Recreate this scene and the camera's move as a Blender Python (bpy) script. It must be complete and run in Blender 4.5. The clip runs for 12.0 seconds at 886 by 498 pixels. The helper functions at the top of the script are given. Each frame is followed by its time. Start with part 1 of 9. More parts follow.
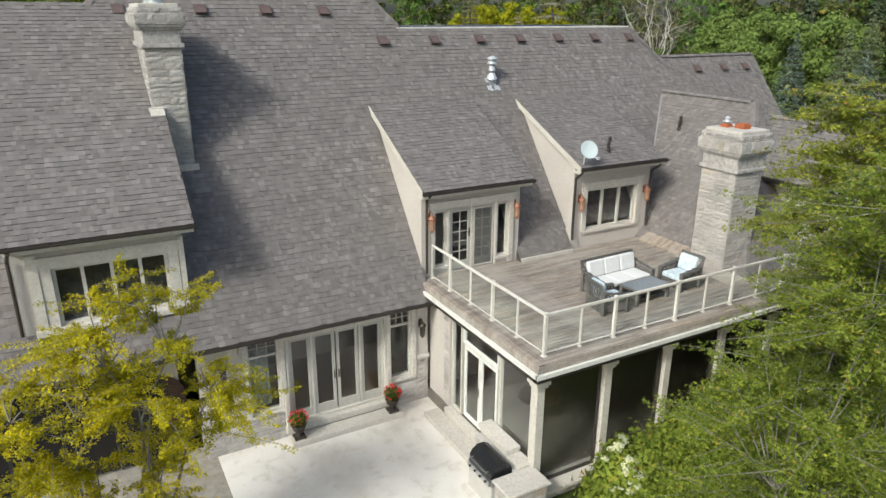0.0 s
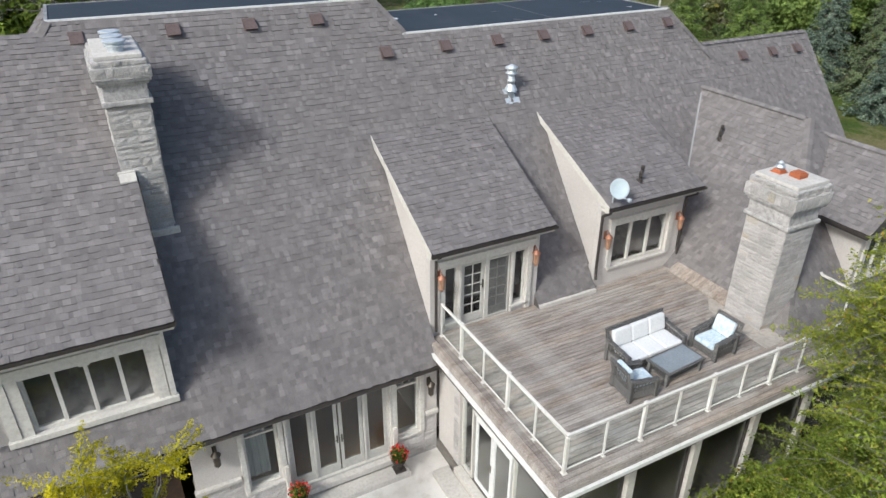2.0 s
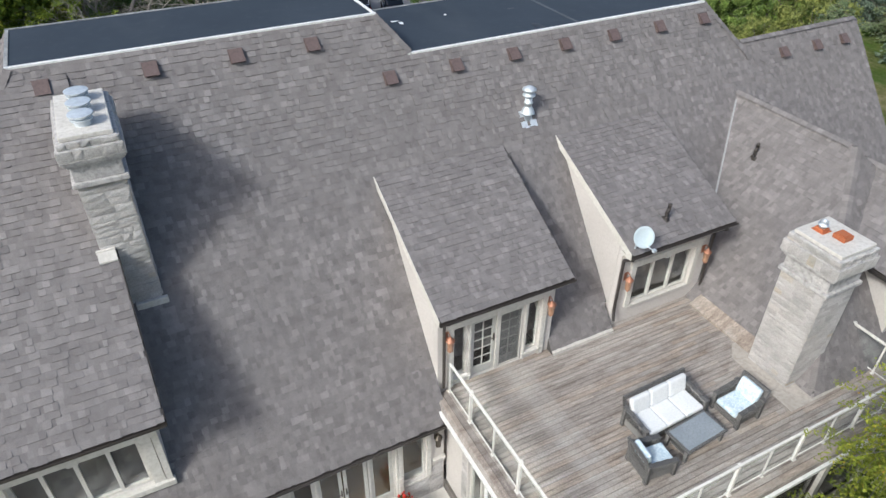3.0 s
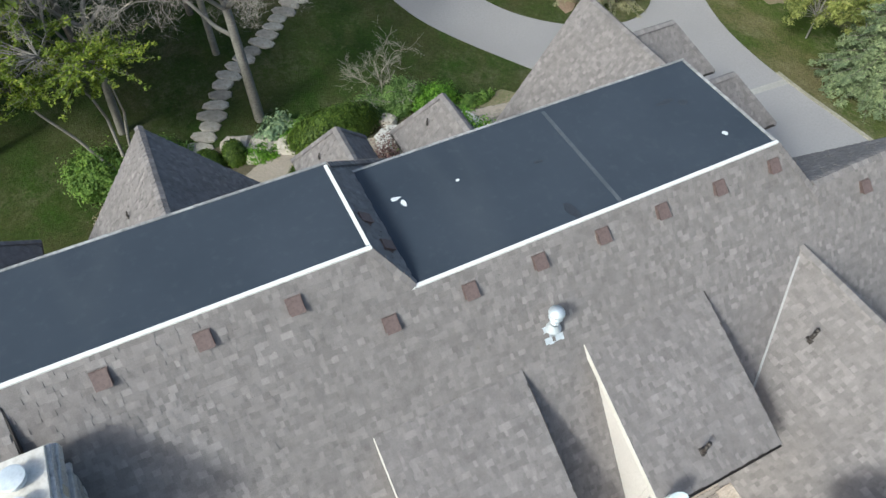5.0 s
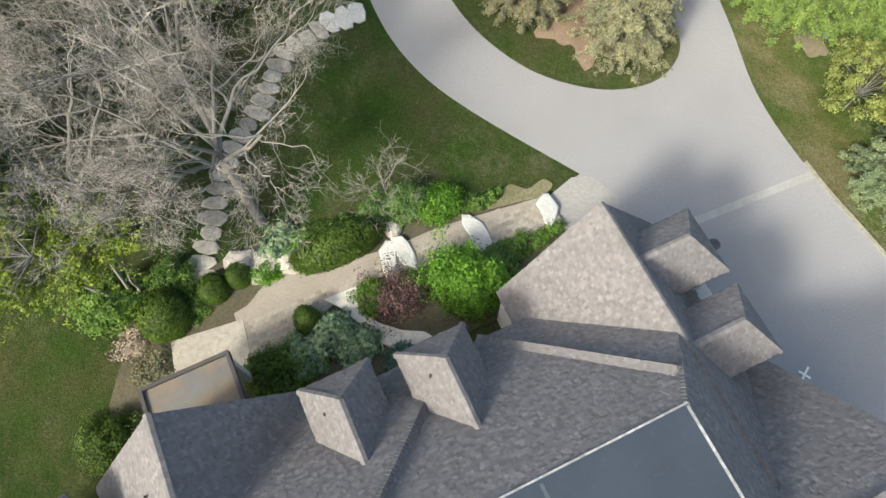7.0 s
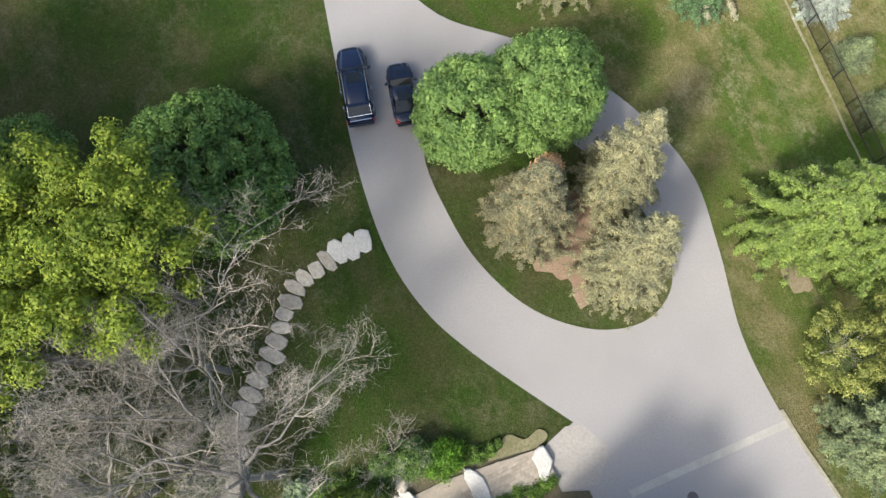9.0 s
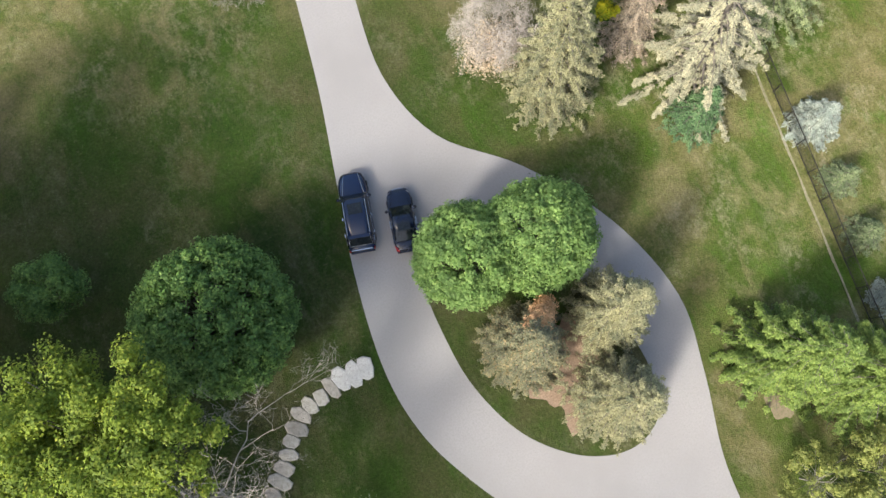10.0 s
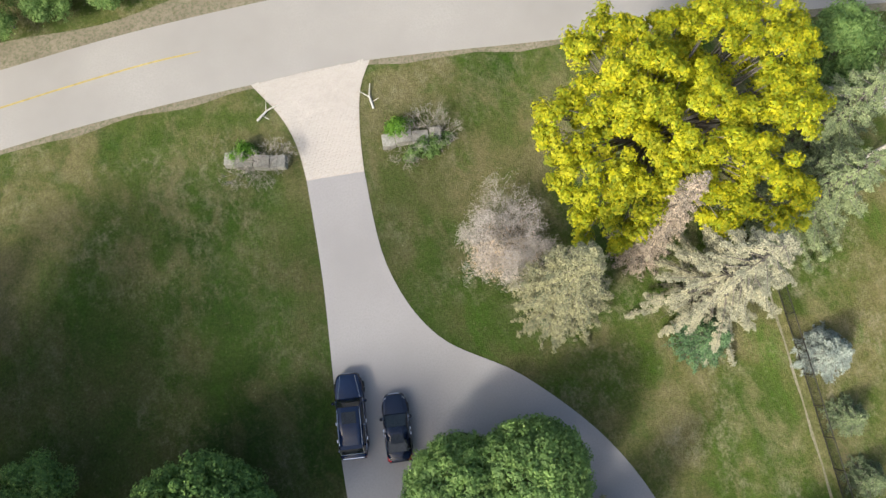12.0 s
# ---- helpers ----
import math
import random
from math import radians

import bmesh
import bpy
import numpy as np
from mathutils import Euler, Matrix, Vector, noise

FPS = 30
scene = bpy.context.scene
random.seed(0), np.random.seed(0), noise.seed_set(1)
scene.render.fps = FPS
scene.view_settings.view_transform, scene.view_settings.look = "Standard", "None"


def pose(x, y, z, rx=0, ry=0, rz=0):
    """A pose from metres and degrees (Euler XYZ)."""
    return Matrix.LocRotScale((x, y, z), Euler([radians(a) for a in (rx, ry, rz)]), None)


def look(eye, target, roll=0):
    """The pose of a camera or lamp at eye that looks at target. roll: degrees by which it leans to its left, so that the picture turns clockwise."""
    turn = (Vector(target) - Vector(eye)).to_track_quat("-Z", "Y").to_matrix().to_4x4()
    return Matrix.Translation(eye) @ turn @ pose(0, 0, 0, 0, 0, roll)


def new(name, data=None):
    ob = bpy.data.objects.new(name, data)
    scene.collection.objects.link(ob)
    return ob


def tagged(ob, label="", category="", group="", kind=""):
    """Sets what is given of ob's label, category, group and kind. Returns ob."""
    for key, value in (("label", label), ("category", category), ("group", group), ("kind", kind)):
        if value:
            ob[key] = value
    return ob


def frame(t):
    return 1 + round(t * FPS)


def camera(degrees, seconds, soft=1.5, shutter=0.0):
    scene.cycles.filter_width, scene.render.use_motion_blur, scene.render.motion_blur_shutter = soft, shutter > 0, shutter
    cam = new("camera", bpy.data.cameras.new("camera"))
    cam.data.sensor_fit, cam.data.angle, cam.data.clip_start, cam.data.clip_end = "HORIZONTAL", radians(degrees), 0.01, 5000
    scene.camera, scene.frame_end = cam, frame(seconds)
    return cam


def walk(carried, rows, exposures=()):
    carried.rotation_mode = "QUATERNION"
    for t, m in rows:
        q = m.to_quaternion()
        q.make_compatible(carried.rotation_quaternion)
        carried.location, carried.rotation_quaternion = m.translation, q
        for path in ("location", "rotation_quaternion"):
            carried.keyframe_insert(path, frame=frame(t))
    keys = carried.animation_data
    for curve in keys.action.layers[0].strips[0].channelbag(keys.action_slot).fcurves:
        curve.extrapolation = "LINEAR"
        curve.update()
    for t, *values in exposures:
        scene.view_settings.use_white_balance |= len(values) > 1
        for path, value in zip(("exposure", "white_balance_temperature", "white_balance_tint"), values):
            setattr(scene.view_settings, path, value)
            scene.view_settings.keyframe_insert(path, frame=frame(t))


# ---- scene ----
cam = camera(66.5, 12.0)
METRES, EYE, TILT, LEAN, TURN = 77.0, 10.0, -18.5, 0.0, -24.0
PATH = [
    (0, (-1.397, 1.866, 10.781), (-0.486, 3.52, 10.123), 0.3),
    (0.5, (-1.109, 2.389, 11.42), (-0.215, 4.023, 10.691), 0.3),
    (1, (-0.742, 3.052, 12.156), (0.131, 4.664, 11.355), 0.3),
    (1.5, (-0.293, 3.877, 13.003), (0.559, 5.467, 12.14), 0.3),
    (2, (0.207, 4.869, 13.989), (1.031, 6.425, 13.041), 0.3),
    (2.5, (0.829, 6.086, 15.192), (1.61, 7.585, 14.124), 0.3),
    (4.5, (4.22, 13.079, 20.315), (4.82, 14.271, 18.825), 0.3),
    (5, (5.337, 15.245, 21.858), (5.881, 16.342, 20.276), 0.2),
    (5.5, (6.52, 17.618, 23.595), (7.006, 18.614, 21.93), 0.2),
    (6, (7.804, 20.188, 25.226), (8.237, 21.093, 23.496), 0.0),
    (6.5, (9.277, 23.005, 27.017), (9.648, 23.802, 25.221), -0.4),
    (7, (10.861, 26.205, 29.05), (11.178, 26.897, 27.201), -0.7),
    (7.5, (12.397, 29.655, 31.131), (12.696, 30.306, 29.263), -0.5),
    (9.5, (19.372, 44.996, 38.929), (19.565, 45.402, 36.98), 0.0),
    (10, (21.443, 49.194, 40.866), (21.62, 49.567, 38.909), -0.1),
    (10.5, (23.607, 53.712, 42.54), (23.776, 54.06, 40.578), 0.3),
    (11, (25.23, 56.906, 43.075), (25.4, 57.26, 41.114), 0.1),
    (11.5, (26.44, 59.446, 43.03), (26.612, 59.802, 41.069), 0.0),
    (12, (27.357, 61.258, 42.939), (27.497, 61.624, 40.977), -0.3),
]
EXPOSURES = [(0.0, -0.03, 6480, 2), (1.0, 0.0, 6250, 5), (2.5, 0.06, 6050, 6), (5.5, 0.5, 6150, 0), (6.5, 0.82, 6550, 1), (7.5, 0.95, 6800, 3), (9.5, 1.0, 6800, 6), (10.5, 1.1, 6750, 6), (11.5, 0.8, 6750, 6), (12.0, 0.74, 6750, 6)]
walk(cam, [(t, look(eye, target, roll)) for t, eye, target, roll in PATH], EXPOSURES)


# ---- world and sun ----
SUN_AZ, SUN_EL = 246.0, 40.0      # degrees clockwise from +y (away from the patio side), and above the horizon
world = bpy.data.worlds.new("sky")
scene.world = world
world.use_nodes = True
_n = world.node_tree.nodes
_sky = _n.new("ShaderNodeTexSky")
_sky.sky_type = "NISHITA"
_sky.sun_disc = False
_sky.sun_elevation = radians(SUN_EL)
_sky.sun_rotation = radians(SUN_AZ)
_sky.air_density = 1.0
_sky.dust_density = 4.0
_n["Background"].inputs["Strength"].default_value = 0.175
world.node_tree.links.new(_sky.outputs[0], _n["Background"].inputs["Color"])
_sun = bpy.data.lights.new("sun", "SUN")
_sun.energy = 2.7
_sun.angle = radians(8.5)
_sun.color = (1.0, 0.965, 0.91)
sun = new("sun", _sun)
_a, _e = radians(SUN_AZ), radians(SUN_EL)
SUN_DIR = Vector((math.sin(_a) * math.cos(_e), math.cos(_a) * math.cos(_e), math.sin(_e)))
sun.matrix_world = look(SUN_DIR * 120, (0, 0, 0))

# ---- materials ----
def material(name, build, rough=0.8, metal=0.0, spec=0.4):
    m = bpy.data.materials.new(name)
    m.use_nodes = True
    nt = m.node_tree
    b = nt.nodes["Principled BSDF"]
    b.inputs["Roughness"].default_value = rough
    b.inputs["Metallic"].default_value = metal
    b.inputs["Specular IOR Level"].default_value = spec
    if build:
        build(nt, b)
    return m


def nd(nt, kind, **kw):
    n = nt.nodes.new("ShaderNode" + kind)
    for k, v in kw.items():
        n.inputs[k.replace("_", " ")].default_value = v
    return n


def coords(nt, scale=(1, 1, 1), rot=(0, 0, 0)):
    tc = nt.nodes.new("ShaderNodeTexCoord")
    mp = nt.nodes.new("ShaderNodeMapping")
    mp.inputs["Scale"].default_value = scale
    mp.inputs["Rotation"].default_value = rot
    nt.links.new(tc.outputs["Object"], mp.inputs["Vector"])
    return mp.outputs["Vector"]


def noise_tex(nt, vec, scale, detail=4.0, rough=0.55, dist=0.0):
    n = nd(nt, "TexNoise", Scale=scale, Detail=detail, Roughness=rough, Distortion=dist)
    nt.links.new(vec, n.inputs["Vector"])
    return n.outputs["Fac"]


def ramp(nt, fac, stops):
    r = nt.nodes.new("ShaderNodeValToRGB")
    el = r.color_ramp.elements
    while len(el) < len(stops):
        el.new(0.5)
    for e, (p, c) in zip(el, stops):
        e.position = p
        e.color = (*c, 1.0)
    nt.links.new(fac, r.inputs["Fac"])
    return r.outputs["Color"]


def mix(nt, fac, a, b, mode="MIX"):
    m = nt.nodes.new("ShaderNodeMix")
    m.data_type, m.blend_type = "RGBA", mode
    for sock, v in ((0, fac), (6, a), (7, b)):
        if isinstance(v, (int, float)):
            m.inputs[sock].default_value = v
        elif isinstance(v, tuple):
            m.inputs[sock].default_value = (*v, 1.0)
        else:
            nt.links.new(v, m.inputs[sock])
    return m.outputs[2]


def bump(nt, b, height, strength=0.4, dist=0.02):
    n = nd(nt, "Bump", Strength=strength, Distance=dist)
    nt.links.new(height, n.inputs["Height"])
    nt.links.new(n.outputs["Normal"], b.inputs["Normal"])


def island(nt):
    return nt.nodes.new("ShaderNodeNewGeometry").outputs["Random Per Island"]


def obrandom(nt):
    return nt.nodes.new("ShaderNodeObjectInfo").outputs["Random"]


def two_scale(c1, c2, c3, big=0.35, small=14.0, bumpy=0.25, bscale=None, piece="", piece_amt=0.35):
    """Colour between c1 and c2 at a large scale, speckled with c3 at a small one."""
    def build(nt, b):
        v = coords(nt)
        f1 = noise_tex(nt, v, big, 3)
        f2 = noise_tex(nt, v, small, 5, 0.65)
        c = ramp(nt, f1, [(0.3, c1), (0.7, c2)])
        c = mix(nt, ramp(nt, f2, [(0.42, (0, 0, 0)), (0.72, (1, 1, 1))]), c, c3)
        if piece:
            r = island(nt) if piece == "island" else obrandom(nt)
            lo, hi = 1 - piece_amt, 1 + piece_amt
            c = mix(nt, 1.0, c, ramp(nt, r, [(0.0, (lo * .8, lo * .8, lo * .8)), (0.35, (.92, .9, .9)), (0.7, (1, 1, 1)), (1.0, (min(hi, 1.0),) * 3)]), "MULTIPLY")
        nt.links.new(c, b.inputs["Base Color"])
        bump(nt, b, noise_tex(nt, v, bscale or small * 2, 5, 0.6), bumpy)
    return build


def plain(c, var=0.08, scale=3.0, bumpy=0.06):
    hi = tuple(min(1, x * (1 + var)) for x in c)
    lo = tuple(x * (1 - var) for x in c)
    return two_scale(lo, hi, tuple(x * (1 - 1.6 * var) for x in c), scale * 0.4, scale * 8, bumpy)


def shingle_mat(name, tones, mode):
    def build(nt, b):
        g = nt.nodes.new("ShaderNodeNewGeometry")
        v = g.outputs["Position"]
        r = island(nt) if mode == "island" else obrandom(nt)
        c = ramp(nt, r, tones)
        blot = noise_tex(nt, v, 0.45, 3)
        c = mix(nt, ramp(nt, blot, [(0.40, (0, 0, 0)), (0.7, (.40, .40, .40))]), c, (0.158, 0.147, 0.145))
        mott = noise_tex(nt, v, 3.4, 3, 0.6)
        c = mix(nt, 0.35, c, ramp(nt, mott, [(0.34, (.72, .71, .71)), (0.5, (1, 1, 1)), (0.68, (1.24, 1.24, 1.24))]), "MULTIPLY")
        grit = noise_tex(nt, v, 70, 4, 0.7)
        c = mix(nt, 0.55, c, ramp(nt, grit, [(0.3, (.55, .55, .55)), (0.7, (1.35, 1.35, 1.35))]), "MULTIPLY")
        nt.links.new(c, b.inputs["Base Color"])
        bump(nt, b, noise_tex(nt, v, 90, 4, 0.7), 0.5, 0.01)
    return material(name, build, 0.92, 0, 0.25)


TONES = [(0.0, (0.155, 0.144, 0.143)), (0.3, (0.178, 0.165, 0.164)), (0.7, (0.194, 0.180, 0.179)), (0.88, (0.216, 0.201, 0.199)), (1.0, (0.246, 0.230, 0.227))]
M_SHINGLE = shingle_mat("asphalt_shingle", TONES, "island")
M_SHINGLE1 = shingle_mat("asphalt_shingle_tab", TONES, "object")
M_UNDER = material("roof_felt", plain((0.075, 0.07, 0.068), 0.15), 0.95)
M_FLASH = material("valley_metal", plain((0.30, 0.30, 0.305), 0.12), 0.6, 0.2)
M_STUCCO = material("stucco", two_scale((0.51, 0.48, 0.455), (0.59, 0.56, 0.535), (0.45, 0.42, 0.40), 0.8, 30, 0.3, 60), 0.9)
M_TRIM = material("painted_trim", two_scale((0.55, 0.53, 0.49), (0.64, 0.62, 0.58), (0.47, 0.45, 0.41), 1.2, 12, 0.06), 0.6)
M_WHITE = material("white_metal", two_scale((0.70, 0.70, 0.69), (0.80, 0.80, 0.79), (0.6, 0.6, 0.58), 1.5, 10, 0.05), 0.5)
M_GUTTER = material("bronze_gutter", plain((0.06, 0.052, 0.048), 0.2), 0.5, 0.2)
M_GLASS = material("window_glass", None, 0.04, 0, 0.5)
def _glass():
    b = M_GLASS.node_tree.nodes["Principled BSDF"]
    b.inputs["Base Color"].default_value = (0.86, 0.9, 0.9, 1)
    b.inputs["Transmission Weight"].default_value = 1.0
    b.inputs["IOR"].default_value = 1.45
_glass()
# near black: the dimness of unlit rooms is put into the colour
M_DIMROOM = material("dim_room_black", plain((0.045, 0.043, 0.04), 0.2), 0.9)
M_STONE = material("limestone_joint", two_scale((0.47, 0.46, 0.44), (0.55, 0.54, 0.52), (0.42, 0.41, 0.39), 1.5, 20, 0.5), 0.9)
def _stone(nt, b):
    v = coords(nt)
    r = obrandom(nt)
    c = ramp(nt, r, [(0, (0.475, 0.452, 0.442)), (0.5, (0.565, 0.542, 0.532)), (0.95, (0.635, 0.612, 0.602)), (1, (0.52, 0.45, 0.35))])
    f = noise_tex(nt, v, 9, 6, 0.7)
    c = mix(nt, 0.8, c, ramp(nt, f, [(0.3, (.55, .54, .51)), (0.65, (1.12, 1.12, 1.12))]), "MULTIPLY")
    g = nt.nodes.new("ShaderNodeNewGeometry")
    st = nd(nt, "TexNoise", Scale=1.3, Detail=5.0, Roughness=0.65)
    nt.links.new(g.outputs["Position"], st.inputs["Vector"])
    c = mix(nt, ramp(nt, st.outputs["Fac"], [(0.5, (0, 0, 0)), (0.72, (.75, .75, .75))]), c, (0.31, 0.308, 0.29))
    nt.links.new(c, b.inputs["Base Color"])
    bump(nt, b, noise_tex(nt, v, 14, 6, 0.65), 0.8, 0.04)
M_STONE1 = material("limestone_block", _stone, 0.9)
M_CAP = material("limestone_cap", two_scale((0.40, 0.385, 0.378), (0.52, 0.50, 0.49), (0.22, 0.212, 0.206), 2, 9, 0.7, 18), 0.9)
def _plank(nt, b):
    v = coords(nt, (0.6, 14, 14))
    r = obrandom(nt)
    c = ramp(nt, r, [(0, (0.290, 0.262, 0.244)), (0.3, (0.345, 0.318, 0.298)), (0.6, (0.395, 0.366, 0.342)), (0.85, (0.375, 0.325, 0.285)), (0.95, (0.315, 0.270, 0.235)), (1, (0.46, 0.43, 0.40))])
    g = noise_tex(nt, v, 1.6, 6, 0.65)
    worn = nt.nodes.new("ShaderNodeNewGeometry")
    wv = nd(nt, "Mapping", Scale=(1.1, 5.0, 1.0))
    nt.links.new(worn.outputs["Position"], wv.inputs["Vector"])
    wf = noise_tex(nt, wv.outputs["Vector"], 1.0, 6, 0.7)
    c = mix(nt, 0.85, c, ramp(nt, wf, [(0.36, (.66, .62, .60)), (0.5, (1, 1, 1)), (0.66, (1.34, 1.34, 1.33))]), "MULTIPLY")
    c = mix(nt, 0.8, c, ramp(nt, g, [(0.3, (.6, .58, .56)), (0.7, (1.12, 1.1, 1.08))]), "MULTIPLY")
    sp = noise_tex(nt, coords(nt), 26, 5, 0.7)
    c = mix(nt, 0.8, c, ramp(nt, sp, [(0.34, (.66, .64, .62)), (0.62, (1.14, 1.14, 1.14))]), "MULTIPLY")
    st = noise_tex(nt, coords(nt), 0.9, 3)
    c = mix(nt, ramp(nt, st, [(0.5, (0, 0, 0)), (0.72, (.6, .6, .6))]), c, (0.43, 0.41, 0.385))
    nt.links.new(c, b.inputs["Base Color"])
    bump(nt, b, g, 0.35, 0.01)
M_PLANK = material("weathered_deck_board", _plank, 0.85)
M_ASPHALT = material("driveway_asphalt", two_scale((0.247, 0.237, 0.239), (0.297, 0.286, 0.288), (0.244, 0.234, 0.236), 0.16, 9, 0.3, 60), 0.92)
M_ROAD = material("road_asphalt", two_scale((0.270, 0.256, 0.242), (0.335, 0.320, 0.302), (0.285, 0.270, 0.254), 0.16, 9.0, 0.3, 50), 0.92)

# ---- building helpers ----
def link_bm(name, bm, mat, parent=None, smooth=False):
    me = bpy.data.meshes.new(name)
    bm.to_mesh(me)
    bm.free()
    return link_me(name, me, mat, parent, smooth)


def link_me(name, me, mat, parent=None, smooth=False):
    if mat and not me.materials:
        me.materials.append(mat)
    if smooth:
        me.shade_smooth()
    ob = new(name, me)
    if parent:
        ob.parent = parent
    return ob


def part(name, bm, mat, parent, label="", smooth=False):
    ob = link_bm(name, bm, mat, parent, smooth)
    return tagged(ob, label) if label else ob


def thing(name, label, category, group="", kind="", at=(0, 0, 0), turn=0.0):
    e = new(name)
    e.empty_display_size = 0.2
    e.matrix_basis = pose(*at, 0, 0, turn)
    return tagged(e, label, category, group, kind)


def box(bm, x0, x1, y0, y1, z0, z1, m=None, bevel=0.0):
    vs = [bm.verts.new(Vector(p)) for p in ((x0, y0, z0), (x1, y0, z0), (x1, y1, z0), (x0, y1, z0), (x0, y0, z1), (x1, y0, z1), (x1, y1, z1), (x0, y1, z1))]
    fs = [bm.faces.new([vs[i] for i in f]) for f in ((3, 2, 1, 0), (4, 5, 6, 7), (0, 1, 5, 4), (1, 2, 6, 5), (2, 3, 7, 6), (3, 0, 4, 7))]
    if bevel:
        es = list({e for f in fs for e in f.edges})
        out = bmesh.ops.bevel(bm, geom=es, offset=bevel, segments=2, affect="EDGES", profile=0.5)
        vs = list({v for f in out["faces"] for v in f.verts} | {v for v in vs if v.is_valid})
    if m is not None:
        bmesh.ops.transform(bm, matrix=m, verts=vs)
    return bm


def boxes(*rows, bevel=0.0):
    bm = bmesh.new()
    for r in rows:
        box(bm, *r, bevel=bevel)
    return bm


def tube(bm, p, q, r0, r1=None, seg=8, caps=True):
    p, q = Vector(p), Vector(q)
    r1 = r0 if r1 is None else r1
    d = (q - p).normalized()
    a = d.orthogonal().normalized()
    b = d.cross(a)
    ra, rb = [], []
    for i in range(seg):
        t = 2 * math.pi * i / seg
        o = a * math.cos(t) + b * math.sin(t)
        ra.append(bm.verts.new(p + o * r0))
        rb.append(bm.verts.new(q + o * r1))
    for i in range(seg):
        j = (i + 1) % seg
        bm.faces.new((ra[i], ra[j], rb[j], rb[i]))
    if caps:
        bm.faces.new(ra[::-1])
        bm.faces.new(rb)
    return bm


def lathe(bm, profile, seg=20, at=(0, 0, 0)):
    """Profile of (radius, height) turned round z."""
    rings = []
    for r, z in profile:
        rings.append([bm.verts.new((at[0] + r * math.cos(2 * math.pi * i / seg), at[1] + r * math.sin(2 * math.pi * i / seg), at[2] + z)) for i in range(seg)])
    for a, b in zip(rings, rings[1:]):
        for i in range(seg):
            j = (i + 1) % seg
            bm.faces.new((a[i], a[j], b[j], b[i]))
    bm.faces.new(rings[0][::-1])
    bm.faces.new(rings[-1])
    return bm


def hull(points):
    bm = bmesh.new()
    for p in points:
        bm.verts.new(p)
    bmesh.ops.convex_hull(bm, input=bm.verts)
    bmesh.ops.dissolve_limit(bm, angle_limit=0.01, verts=bm.verts, edges=bm.edges)
    return bm


def spline(pts, n=6):
    """Catmull-Rom through the points."""
    out = []
    P = [pts[0]] + list(pts) + [pts[-1]]
    for i in range(1, len(P) - 2):
        a, b, c, d = (Vector(q) for q in P[i - 1:i + 3])
        for k in range(n):
            t = k / n
            out.append(0.5 * ((2 * b) + (c - a) * t + (2 * a - 5 * b + 4 * c - d) * t * t + (3 * b - a - 3 * c + d) * t ** 3))
    out.append(Vector(pts[-1]))
    return out


def slab(outline, z, depth):
    """A flat plate with the given outline, draped on the ground, with a rim."""
    bm = bmesh.new()
    top = [bm.verts.new((p[0], p[1], ground_z(p[0], p[1]) + z)) for p in outline]
    low = [bm.verts.new((p[0], p[1], ground_z(p[0], p[1]) + z - depth)) for p in outline]
    f = bm.faces.new(top)
    if f.normal.z == 0:
        f.normal_update()
    for i in range(len(top)):
        j = (i + 1) % len(top)
        bm.faces.new((top[i], low[i], low[j], top[j]))
    bmesh.ops.triangulate(bm, faces=[f])
    bmesh.ops.recalc_face_normals(bm, faces=bm.faces)
    return bm


def smoothstep(a, b, x):
    t = min(1.0, max(0.0, (x - a) / (b - a)))
    return t * t * (3 - 2 * t)


def ground_z(x, y):
    z = -0.04 - 0.98 * max(smoothstep(24.0, 33.0, y), smoothstep(19.0, 22.0, x) * smoothstep(6.0, 9.0, y))
    z -= 0.7 * smoothstep(76, 88, y)
    z -= 1.5 * smoothstep(12.5, 2.0, y) * smoothstep(4, 9, x) * smoothstep(21, 18, x)
    return z

